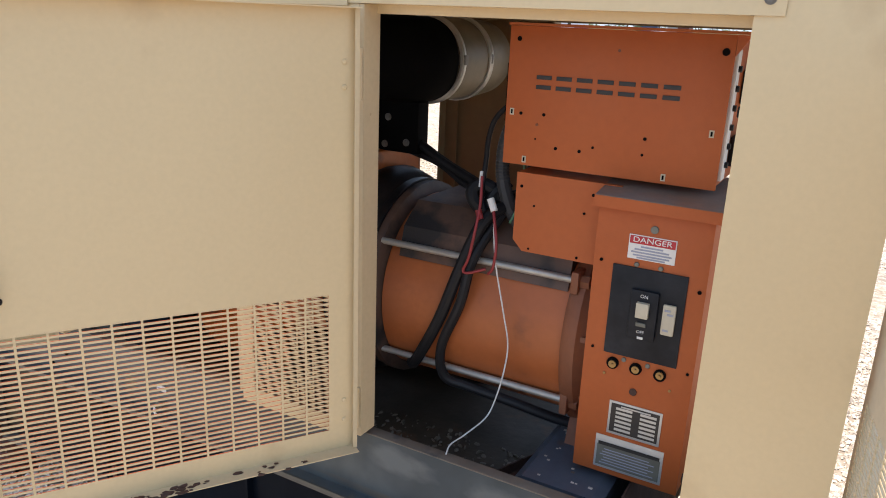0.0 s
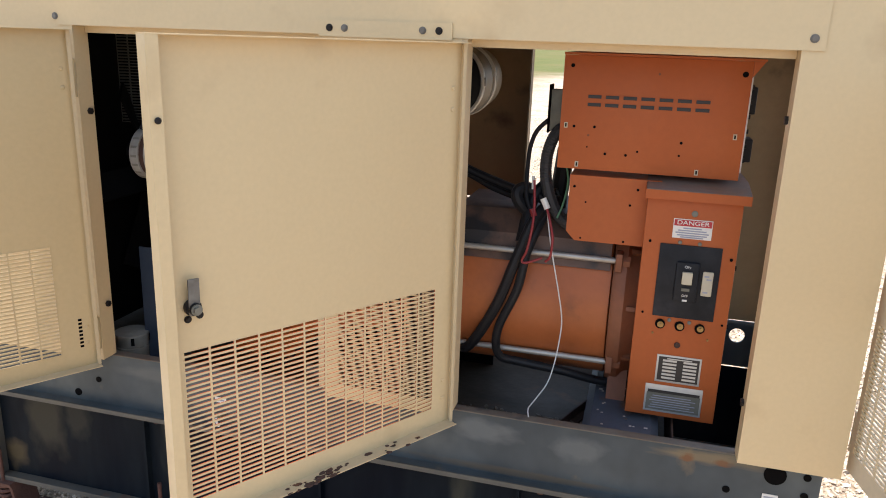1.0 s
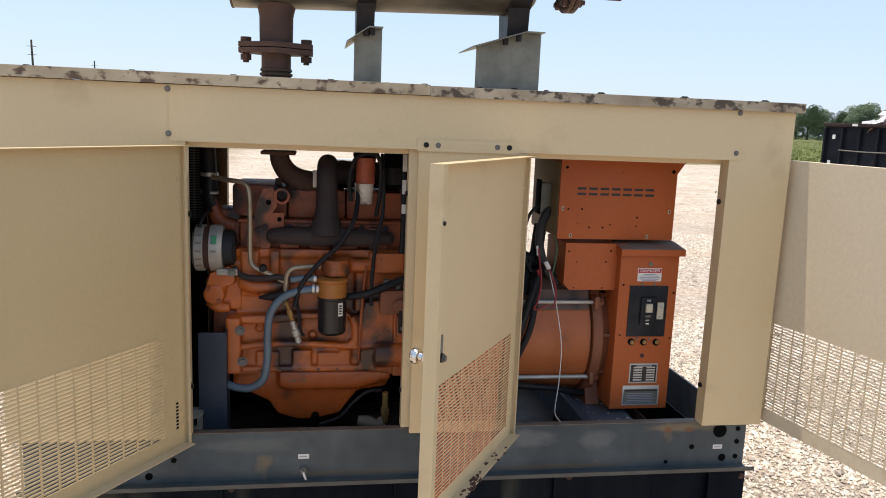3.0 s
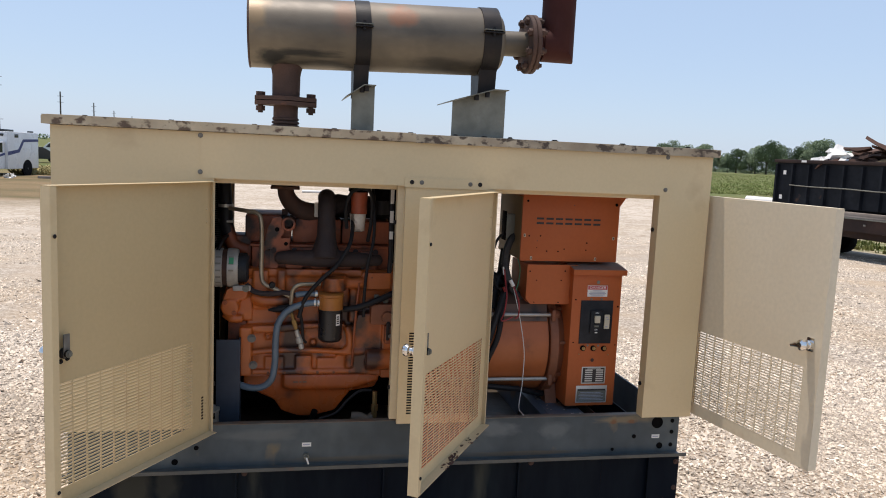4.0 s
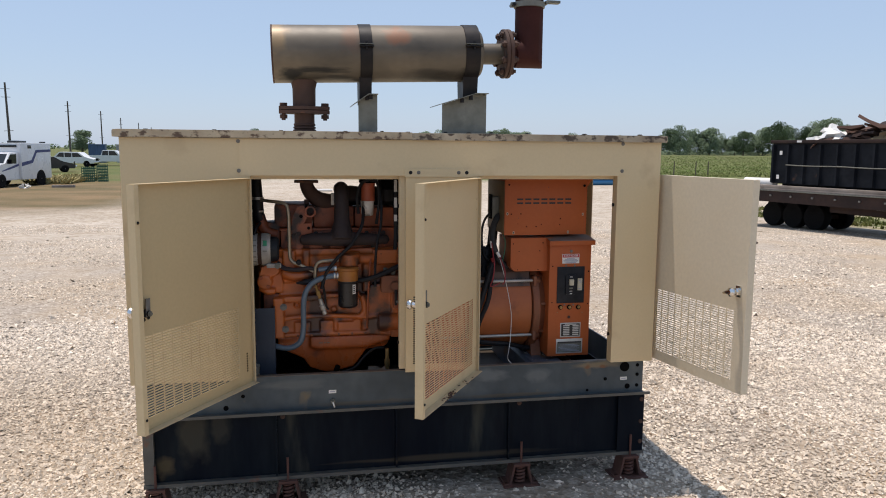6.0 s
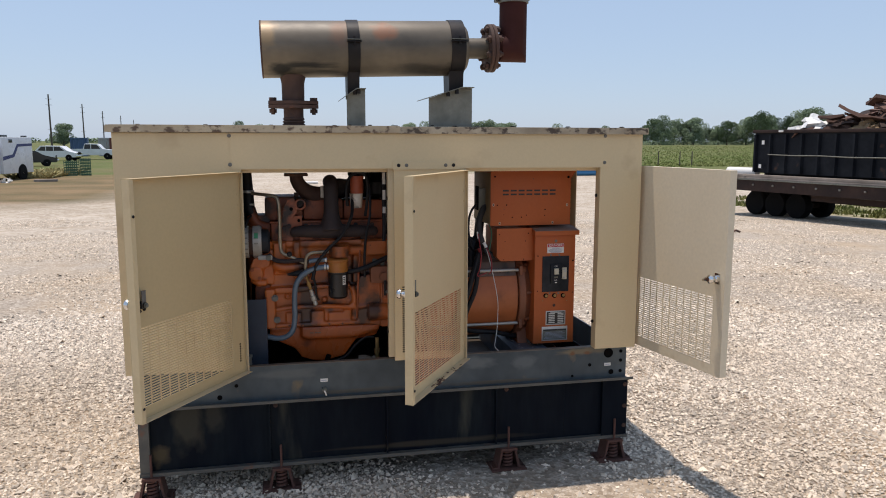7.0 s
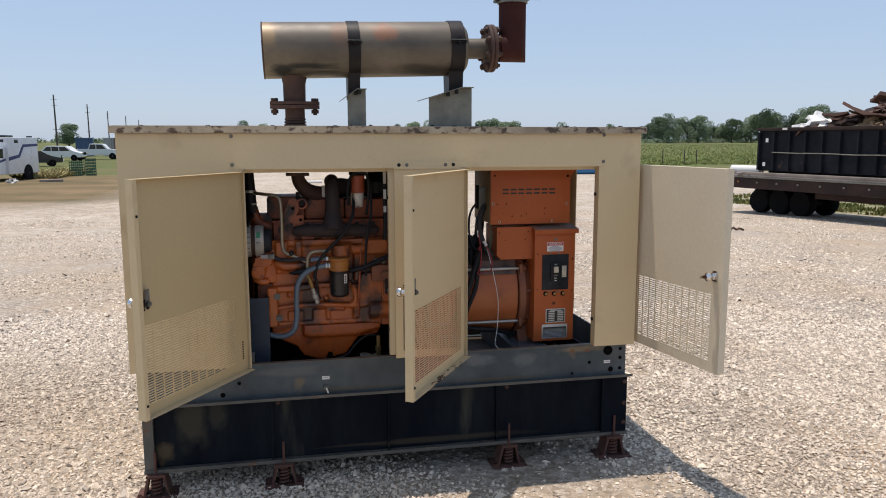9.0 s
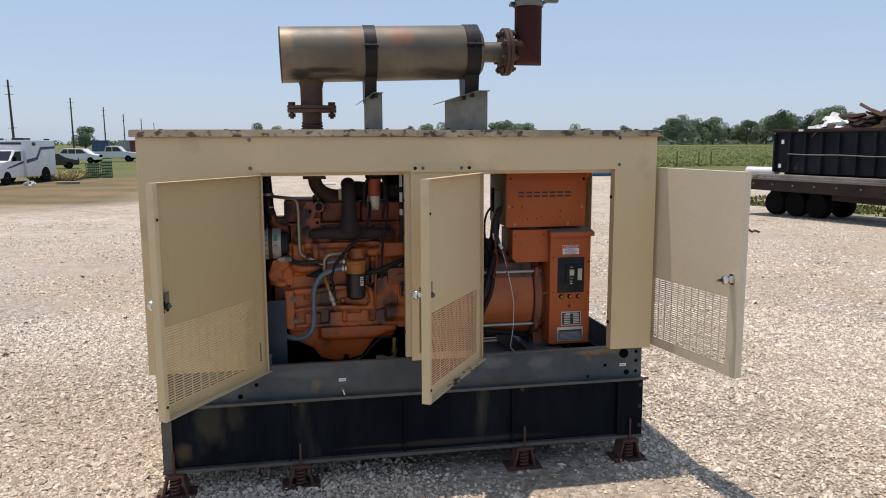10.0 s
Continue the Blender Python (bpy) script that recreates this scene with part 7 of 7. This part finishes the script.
def vehicle(name, label, category, m, outline, width, glass, wheels, mat, wr=0.36):
    """Body from a side outline, with windows, wheels, lamps and bumpers. x: towards the front."""
    v = thing(name, label, category, m=m)
    bm = bmesh.new()
    b2 = bmesh.new()
    prism(b2, outline, -width / 2, width / 2, "y")
    bmesh.ops.bevel(b2, geom=[e for e in b2.edges], offset=0.04, segments=2, affect="EDGES")
    join(bm, b2)
    part("body", bm, mat, v)
    for poly in glass:
        for s in (-1, 1):
            bm = bmesh.new()
            a, c = sorted((s * (width / 2 + 0.004), s * (width / 2 - 0.02)))
            prism(bm, poly, a, c, "y")
            part("window", bm, GLASS_DARK, v)
    for x in wheels:
        for s in (-1, 1):
            wheel(v, x, s * (width / 2 - 0.21), wr, 0.22, s)
    fx = max(x for x, z in outline)
    rx = min(x for x, z in outline)
    for s in (-1, 1):
        bm = bmesh.new()
        box(bm, fx - 0.03, fx + 0.015, s * width * 0.36 - 0.14, s * width * 0.36 + 0.14, 0.78, 0.95, None, 0.02)
        part("headlamp", bm, CHROME, v)
        bm = bmesh.new()
        box(bm, rx - 0.012, rx + 0.03, s * width * 0.42 - 0.07, s * width * 0.42 + 0.07, 0.8, 1.05, None, 0.02)
        part("tail_lamp", bm, RED, v)
    bm = bmesh.new()
    box(bm, fx - 0.05, fx + 0.10, -width * 0.47, width * 0.47, 0.42, 0.62, None, 0.03)
    part("bumper", bm, CHROME, v)
    bm = bmesh.new()
    box(bm, fx - 0.02, fx + 0.02, -width * 0.22, width * 0.22, 0.70, 0.98, None, 0.015)
    part("grille", bm, DARK, v)
    return v


# ambulance
AM = afar(-16.15, 46.5, -103, 0.033)
amb = vehicle("ambulance", "parked white box ambulance with a blue side stripe", "ambulance", AM,
              [(2.9, 0.40), (2.9, 1.12), (2.75, 1.25), (1.75, 1.35), (1.25, 1.98), (0.35, 2.02), (0.35, 0.40)], 1.95,
              [[(1.62, 1.38), (1.22, 1.90), (0.62, 1.92), (0.62, 1.36)]], (2.15,), VAN_WHITE, 0.40)
bm = bmesh.new()
box(bm, -3.0, 0.36, -1.14, 1.14, 0.40, 2.58, None, 0.05)
abox = part("patient_box", bm, VAN_WHITE, amb)
bm = bmesh.new()
prism(bm, [(1.70, 1.37), (1.27, 1.93), (1.29, 1.94), (1.72, 1.39)], -0.84, 0.84, "y")
part("windscreen", bm, GLASS_DARK, amb)
for s in (-1, 1):
    y0, y1 = sorted((s * 1.139, s * 1.150))
    bm = bmesh.new()
    prism(bm, [(0.34, 1.20), (0.34, 1.42), (-0.7, 1.55), (-1.25, 2.16), (-2.98, 2.20), (-2.98, 2.05), (-1.35, 2.00), (-0.85, 1.38)], y0, y1, "y")
    part("stripe", bm, VAN_BLUE, abox, "blue stripe")
    for x0, x1 in ((-0.95, -0.35), (-2.0, -1.35), (-2.8, -2.2)):
        bm = bmesh.new()
        box(bm, x0, x1, *sorted((s * 1.141, s * 1.146)), 0.75, 1.9, None, 0.002)
        part("locker_door", bm, VAN_WHITE, abox)
    bm = bmesh.new()
    box(bm, -0.75, -0.35, *sorted((s * 1.141, s * 1.152)), 2.25, 2.45, None, 0.01)
    part("side_lamp", bm, GLASS_DARK, abox)
    bm = bmesh.new()
    lathe(bm, (-1.7, s * 1.139, 0.42), (0, s, 0), [(0, 0.0), (0, 0.52), (0.012, 0.52), (0.012, 0.0)], 24)
    part("wheel_arch", bm, TYRE, abox, "black wheel arch")
    wheel(amb, -1.7, s * 0.96, 0.40, 0.22, s)
    bm = bmesh.new()
    prism(bm, [(0.40, 1.22), (0.40, 1.36), (1.3, 1.16), (2.1, 0.98), (2.1, 0.92), (1.3, 1.04)], *sorted((s * 0.974, s * 0.981)), "y")
    part("stripe", bm, VAN_BLUE, amb, "blue stripe")
    bm = bmesh.new()
    box(bm, 1.48, 1.56, *sorted((s * 0.98, s * 1.20)), 1.36, 1.62, None, 0.02)
    part("mirror", bm, DARK, amb)
for x0, x1, y0, y1, z in ((-0.3, 0.2, -0.8, -0.5, 2.70), (-0.4, 0.1, 0.3, 0.8, 2.72), (-1.6, -0.9, -0.4, 0.4, 2.72), (-2.9, -2.7, -0.9, -0.6, 2.68), (-2.9, -2.7, 0.6, 0.9, 2.68)):
    bm = bmesh.new()
    box(bm, x0, x1, y0, y1, 2.5805, z, None, 0.03)
    part("roof_unit", bm, GLASS_DARK, abox, "dark roof lamp or vent")
bm = bmesh.new()
box(bm, 0.361, 0.42, -0.9, 0.9, 2.32, 2.46, None, 0.02)
part("light_bar", bm, GLASS_DARK, abox)

vehicle("car", "parked white estate car", "car", afar(-22.9, 90, -8),
        [(2.2, 0.40), (2.28, 0.88), (1.25, 1.10), (0.55, 1.66), (-1.55, 1.70), (-2.15, 1.18), (-2.25, 0.95), (-2.25, 0.40)], 1.85,
        [[(1.0, 1.14), (0.48, 1.58), (-0.12, 1.60), (-0.12, 1.12)], [(-0.20, 1.12), (-0.20, 1.60), (-0.95, 1.61), (-0.95, 1.12)], [(-1.03, 1.12), (-1.03, 1.60), (-1.48, 1.60), (-1.9, 1.16)]], (1.42, -1.38), VAN_WHITE, 0.37)
vehicle("pickup_truck", "parked white pickup truck", "truck", afar(-20.6, 96, 0),
        [(2.8, 0.5), (2.85, 1.1), (1.4, 1.22), (0.85, 1.86), (-0.6, 1.9), (-0.75, 1.25), (-2.8, 1.25), (-2.8, 0.5)], 2.0,
        [[(1.2, 1.26), (0.78, 1.78), (0.15, 1.8), (0.15, 1.26)], [(0.07, 1.26), (0.07, 1.8), (-0.55, 1.82), (-0.65, 1.26)]], (1.9, -1.8), VAN_WHITE, 0.40)
vehicle("car", "far white car beside the field", "car", afar(5.0, 84, 175),
        [(2.3, 0.35), (2.35, 0.75), (1.2, 0.98), (0.6, 1.40), (-0.9, 1.44), (-1.6, 1.02), (-2.3, 0.95), (-2.3, 0.35)], 1.8,
        [[(1.0, 1.0), (0.52, 1.34), (-0.1, 1.37), (-0.1, 1.0)], [(-0.18, 1.0), (-0.18, 1.37), (-0.82, 1.38), (-1.35, 1.02)]], (1.45, -1.4), VAN_WHITE, 0.33)
vehicle("car", "dark car parked behind the ambulance", "car", afar(-21.2, 72, 20),
        [(2.3, 0.35), (2.35, 0.75), (1.2, 0.98), (0.6, 1.40), (-0.9, 1.44), (-1.6, 1.02), (-2.3, 0.95), (-2.3, 0.35)], 1.8,
        [[(1.0, 1.0), (0.52, 1.34), (-0.1, 1.37), (-0.1, 1.0)], [(-0.18, 1.0), (-0.18, 1.37), (-0.82, 1.38), (-1.35, 1.02)]], (1.45, -1.4), GLASS_DARK, 0.33)
vehicle("pickup_truck", "far white pickup truck behind the enclosure", "truck", afar(3.6, 100, 170, 0.0),
        [(2.8, 0.5), (2.85, 1.1), (1.4, 1.22), (0.85, 1.86), (-0.6, 1.9), (-0.75, 1.25), (-2.8, 1.25), (-2.8, 0.5)], 2.0,
        [[(1.2, 1.26), (0.78, 1.78), (0.15, 1.8), (0.15, 1.26)], [(0.07, 1.26), (0.07, 1.8), (-0.55, 1.82), (-0.65, 1.26)]], (1.9, -1.8), VAN_WHITE, 0.40)


def container(label, m, mat, ln=6.1):
    c = thing("shipping_container", label, "container", "yard containers", m=m)
    bm = bmesh.new()
    pts = []
    n = int(ln / 0.28)
    for i in range(n):
        x = -ln / 2 + i * ln / n
        w = ln / n
        pts += [(x, 0.0), (x + w * 0.35, 0.0), (x + w * 0.5, 0.05), (x + w * 0.85, 0.05)]
    pts += [(ln / 2, 0.0), (ln / 2, 2.4), (-ln / 2, 2.4)]
    prism(bm, pts, 0.15, 2.5, "z")
    part("corrugated_body", bm, mat, c)
    for z in (0.0, 2.45):
        bm = bmesh.new()
        box(bm, -ln / 2 - 0.02, ln / 2 + 0.02, -0.05, 2.43, z, z + 0.16)
        part("frame_rail", bm, mat, c)
    for x in (-ln / 2, ln / 2):
        bm = bmesh.new()
        box(bm, x - 0.06, x + 0.06, -0.04, 0.10, 0.16, 2.45)
        part("corner_post", bm, mat, c)
    return c


container("blue steel shipping container at the yard's edge", afar(-25.45, 112, 6), CONT_BLUE, 2.1)
container("grey steel shipping container at the yard's edge", afar(-22.3, 113, 4), CONT_GREY, 1.5)
container("red-brown steel shipping container at the yard's edge", afar(-20.65, 112, -4), CONT_RUST, 1.5)

# green wire baskets
crate = thing("wire_basket", "stacked dark green wire basket", "basket", "wire baskets")
for i in range(6):
    for j in range(2):
        bm = bmesh.new()
        box(bm, -0.5, 0.5, -0.5 + j * 0.97, -0.47 + j * 0.97, 0.02 + i * 0.15, 0.07 + i * 0.15)
        part("rail", bm, CRATE_GREEN, crate)
for i in range(7):
    for j in range(2):
        bm = bmesh.new()
        box(bm, -0.5 + i * 0.16, -0.455 + i * 0.16, -0.5 + j * 0.96, -0.46 + j * 0.96, 0, 0.9)
        part("upright", bm, CRATE_GREEN, crate)
crate.matrix_basis = afar(-12.95, 52, 0, 0.030) @ Matrix.Diagonal((0.8, 0.8, 1.15, 1))
copy_thing(crate, afar(-12.12, 52.2, 8, 0.030) @ Matrix.Diagonal((0.8, 0.8, 1.15, 1)))
bm = bmesh.new()
box(bm, -0.6, 0.6, -0.2, 0.2, 0.0, 0.14, None, 0.01)
solid("timber_skid", bm, DECK, "grey timber plank lying on the dirt", "plank", m=afar(-12.6, 44.5, 4, 0.032))
bm = bmesh.new()
blob_leaves(bm, (0, 0, 0.12), (0.28, 0.2, 0.12), 40, 0.1, random.Random(2))
solid("white_rag", bm, WHITE, "crumpled white plastic on the dirt", "litter", m=afar(-14.4, 43.6, 0, 0.032))

# long pipes stacked by the field, and one lying alone
for half, (cx, cy), mat, label, group in ((4.2, (18.3, 46.0), BLUE_PIPE, "bright blue pipe in a long low stack", "blue pipes"), (1.3, (6.4, 46.5), WHITE, "white pipe in a low stack beside the field", "white pipes")):
    for px, pz in ((0, 0.19), (0.38, 0.19), (0.0, 0.57), (0.38, 0.57), (0.0, 0.95), (0.38, 0.95)):
        bm = bmesh.new()
        lathe(bm, (-half, px, pz), (1, 0, 0), [(0, 0.15), (0, 0.19), (2 * half, 0.19), (2 * half, 0.15)], 18)
        solid("pipe", bm, mat, label, "pipe", group, m=afar(cx, cy, 2, 0.0))
bm = bmesh.new()
cyl(bm, (-0.6, 0, 0.07), (0.6, 0.1, 0.07), 0.07, 12)
solid("pipe", bm, WHITE, "single white pipe lying on the dirt", "pipe", m=afar(0.7, 39, 0, 0.0))

# ---- trailer with the dumpster ----
TRM = pose(12.654, 17.500, -0.298, 0, 0, -77.05) @ Matrix.Scale(1.15, 4)
DROP = 0.183    # the deck stands this much higher over the tyres
trailer = thing("flatbed_trailer", "long brown flatbed trailer with wooden deck", "trailer", m=TRM)
bm = bmesh.new()
prism(bm, [(0.02, 0.50), (0.02, 0.80), (0.14, 0.80), (0.14, 0.77), (0.06, 0.77), (0.06, 0.53), (0.14, 0.53), (0.14, 0.50)], 0.0, 11.5, "x")
part("side_beam", bm, TRAILER, trailer)
bm = bmesh.new()
prism(bm, [(2.42, 0.55), (2.42, 0.80), (2.30, 0.80), (2.30, 0.77), (2.38, 0.77), (2.38, 0.58), (2.30, 0.58), (2.30, 0.55)], 0.0, 11.5, "x")
part("side_beam", bm, TRAILER, trailer)
bm = bmesh.new()
box(bm, -0.05, 11.5, -0.02, 0.019, 0.775, 0.80)
part("rub_rail", bm, GALV, trailer, "pale worn rub rail")
bm = bmesh.new()
box(bm, -0.06, -0.001, 0.0, 2.44, 0.52, 0.80, None, 0.01)
part("end_beam", bm, TRAILER, trailer)
for i in range(14):
    bm = bmesh.new()
    box(bm, 0.0, 11.5, 0.03 + i * 0.172, 0.19 + i * 0.172, 0.801, 0.845, None, 0.006)
    part("deck_plank", bm, DECK, trailer)
for i in range(17):
    bm = bmesh.new()
    box(bm, 0.55 + i * 0.62, 0.60 + i * 0.62, -0.010, 0.0195, 0.64, 0.685, None, 0.004)
    part("marker_lamp", bm, BOLT if i else AMBER, trailer)
# Rims take the tyre black: the deck's shade is in their colour.
for i in range(3):
    for yy in (0.98, 1.80):
        wheel(trailer, 0.62 + i * 0.65, yy, 0.32, 0.26, -1, DROP, TYRE)
for i in range(3):
    bm = bmesh.new()
    cyl(bm, (0.62 + i * 0.65, 0.85, 0.32 - DROP), (0.62 + i * 0.65, 2.0, 0.32 - DROP), 0.06, 10)
    part("axle", bm, TRAILER, trailer)
bm = bmesh.new()
box(bm, 10.3, 10.45, 0.5, 0.65, -DROP, 0.5)
part("landing_leg", bm, TRAILER, trailer)
for y0 in (0.62, 1.72):
    bm = bmesh.new()
    prism(bm, [(y0, 0.30), (y0 + 0.14, 0.30), (y0 + 0.14, 0.33), (y0 + 0.085, 0.33), (y0 + 0.085, 0.74), (y0 + 0.14, 0.74), (y0 + 0.14, 0.77), (y0, 0.77), (y0, 0.74), (y0 + 0.055, 0.74), (y0 + 0.055, 0.33), (y0, 0.33)], 2.9, 11.4, "x")
    part("main_beam", bm, TRAILER, trailer)
    # Unseen plates, added to fill the bright gap above the wheels with black.
    bm = bmesh.new()
    prism(bm, [(0.25, 0.77), (0.30, 0.30), (0.55, 0.16), (2.00, 0.16), (2.35, 0.40), (2.55, 0.77)], y0 + 0.36, y0 + 0.44, "y")
    part("suspension_hanger", bm, TYRE, trailer, "black plate added to fill the gap over the axles")
bm = bmesh.new()
prism(bm, [(0.30, 0.34), (0.40, 0.34), (0.40, 0.37), (0.34, 0.37), (0.34, 0.47), (0.40, 0.47), (0.40, 0.50), (0.30, 0.50)], 2.7, 11.4, "x")
part("lower_rail", bm, TRAILER, trailer)
bm = bmesh.new()
box(bm, 3.9, 11.4, 0.285, 0.2995, 0.475, 0.498)
part("rail_lip", bm, GALV, trailer, "pale lip of the lower rail")

dump = thing("dumpster", "black ribbed roll-off dumpster full of scrap on the trailer", "dumpster", m=TRM @ pose(0.95, 0.25, 0.962))
L = 6.6
bm = bmesh.new()
box(bm, 0, L, 0.02, 0.07, 0.0, 1.005)
part("side_wall", bm, DUMPSTER, dump)
bm = bmesh.new()
box(bm, 0, L, 1.93, 1.98, 0.0, 1.005)
part("side_wall", bm, DUMPSTER, dump)
for x in (0.0, L - 0.05):
    bm = bmesh.new()
    box(bm, x, x + 0.05, 0.071, 1.929, 0.0, 1.005)
    part("end_wall", bm, DUMPSTER, dump)
bm = bmesh.new()
box(bm, 0.051, L - 0.051, 0.071, 1.929, 0.03, 0.08)
part("floor", bm, DUMPSTER, dump)
for i in range(15):
    x = 0.0 + i * (L - 0.09) / 14
    bm = bmesh.new()
    prism(bm, [(x, 0.019), (x + 0.02, -0.055), (x + 0.07, -0.055), (x + 0.09, 0.019)], 0.02, 0.965, "z")
    part("rib", bm, DUMPSTER, dump)
bm = bmesh.new()
box(bm, -0.03, L + 0.03, -0.06, 0.10, 1.006, 1.085, None, 0.012)
part("top_rail", bm, TRAILER, dump, "rust-brown top rail")
bm = bmesh.new()
tube(bm, [(0.5, -0.07, 0.47), (1.2, -0.075, 0.455), (2.0, -0.075, 0.46), (2.8, -0.075, 0.44), (3.5, -0.075, 0.445), (5, -0.075, 0.43), (6.4, -0.07, 0.45)], 0.013, 8)
part("tie_cable", bm, GALV, dump, "grey cable along the side")
for sx, sz in ((0.28, 0.72), (0.22, 0.12), (0.78, 1.025)):
    bm = bmesh.new()
    box(bm, sx, sx + 0.08, -0.064, -0.058, sz, sz + 0.10) if sz < 1 else box(bm, sx, sx + 0.14, -0.068, -0.061, sz, sz + 0.05)
    part("decal", bm, WHITE, dump, "small white decal")

for y0 in (0.35, 1.45):
    bm = bmesh.new()
    box(bm, 0.05, L - 0.05, y0, y0 + 0.12, -0.1155, -0.0005)
    part("runner", bm, DUMPSTER, dump)
for x0, x1, y0, y1, hh in ((0.55, 5.2, 0.03, 0.15, 0.075), (2.9, 9.6, 0.155, 0.235, 0.055), (5.4, 10.8, 0.03, 0.14, 0.06)):
    bm = bmesh.new()
    box(bm, x0, x1, y0, y1, 0.8455, 0.8455 + hh, None, 0.008)
    solid("timber", bm, DECK, "weathered timber lying along the trailer deck", "timber", "deck timbers", m=TRM)

# scrap heap: bent sheets, beams and sacks, each of its own
rs = random.Random(31)
for i in range(230):
    ln, w = rs.uniform(0.3, 1.35), rs.choice((0.05, 0.08, 0.12, 0.18, 0.25, 0.34, 0.45))
    bm = bmesh.new()
    px = rs.uniform(0.9, L - 0.7)
    top = 1.02 + 0.95 * min(1.0, max(0.0, (px - 0.7) / 2.2))
    bend = rs.uniform(-0.25, 0.25)
    nseg = 4
    outline = [(-ln / 2 + ln * k / nseg, bend * (k - 2) ** 2 * 0.12) for k in range(nseg + 1)]
    prism(bm, outline + [(x, z - rs.uniform(0.02, 0.09)) for x, z in outline[::-1]], -w / 2, w / 2, "y")
    m = TRM @ pose(0.95, 0.25, 0.846) @ pose(px, rs.uniform(0.35, 1.65), rs.uniform(0.85, top), rs.gauss(0, 22), rs.gauss(-8, 13), rs.uniform(-70, 70))
    solid("scrap_piece", bm, SCRAP if rs.random() < 0.75 else TRAILER, "rusty bent scrap metal heaped in the dumpster", "scrap", "scrap heap", m=m)
for px, py, pz, k in ((0.80, 0.65, 1.12, 0.25), (1.15, 0.72, 1.16, 0.34), (0.95, 0.9, 1.42, 0.19), (1.5, 0.6, 1.22, 0.22)):
    bm = bmesh.new()
    bmesh.ops.create_icosphere(bm, subdivisions=2, radius=k)
    for v in bm.verts:
        n3 = rs.uniform(-0.5, 0.55)
        v.co = Vector((v.co.x * 1.15, v.co.y, v.co.z * 0.75)) * (1 + n3)
    solid("white_sack", bm, WHITE, "crumpled white sheeting on top of the scrap", "sack", "white sheeting", m=TRM @ pose(0.95 + px, 0.25 + py, 0.846 + pz))
for px, py, pz, k, mat, label in ((2.75, 0.45, 1.22, 0.24, STRAW, "straw-coloured insulation on top of the scrap"), (3.05, 0.35, 1.16, 0.17, STRAW, "straw-coloured insulation on top of the scrap"), (3.75, 0.40, 1.36, 0.20, WHITE, "torn white sheeting on top of the scrap")):
    bm = bmesh.new()
    bmesh.ops.create_icosphere(bm, subdivisions=3, radius=k)
    for v in bm.verts:
        v.co = Vector((v.co.x * 1.3, v.co.y * 0.8, v.co.z * 0.7)) * (1 + 0.75 * noise.noise(v.co * (1.6 / k)) + rs.uniform(-0.07, 0.07))
    solid("sheeting", bm, mat, label, "sheeting", "torn sheeting", m=TRM @ pose(0.95 + px, 0.25 + py, 0.846 + pz, 0, -20, 0))
bm = bmesh.new()
lathe(bm, (0.02, 0.35, 0.962), (0.93, 0.12, 0), [(0, 0.08), (0, 0.115), (0.88, 0.115), (0.88, 0.08)], 20)
solid("white_roll", bm, WHITE, "white plastic roll lying on the trailer deck", "roll", m=TRM)
for i in range(7):
    bm = bmesh.new()
    box(bm, -rs.uniform(0.1, 0.3), rs.uniform(0.1, 0.3), -0.05, 0.05, 0, rs.uniform(0.03, 0.07), None, 0.006)
    solid("wood_scrap", bm, DECK, "short wood scrap on the trailer deck", "scrap", "deck scraps", m=TRM @ pose(0.15 + i * 0.11, 0.12 + 0.05 * (i % 3), 0.8465, 0, 0, rs.uniform(-50, 50)))
bm = bmesh.new()
tube(bm, [(0, 0, 0.02), (0.10, 0.05, 0.07), (0.17, 0.02, 0.03), (0.26, 0.05, 0.05), (0.36, 0.03, 0.015)], 0.024, 8)
solid("scrap_rod", bm, RUST, "short rusty rod lying on the gravel", "scrap", m=pose(9.25, 11.6, ground_z(9.25, 11.6)))
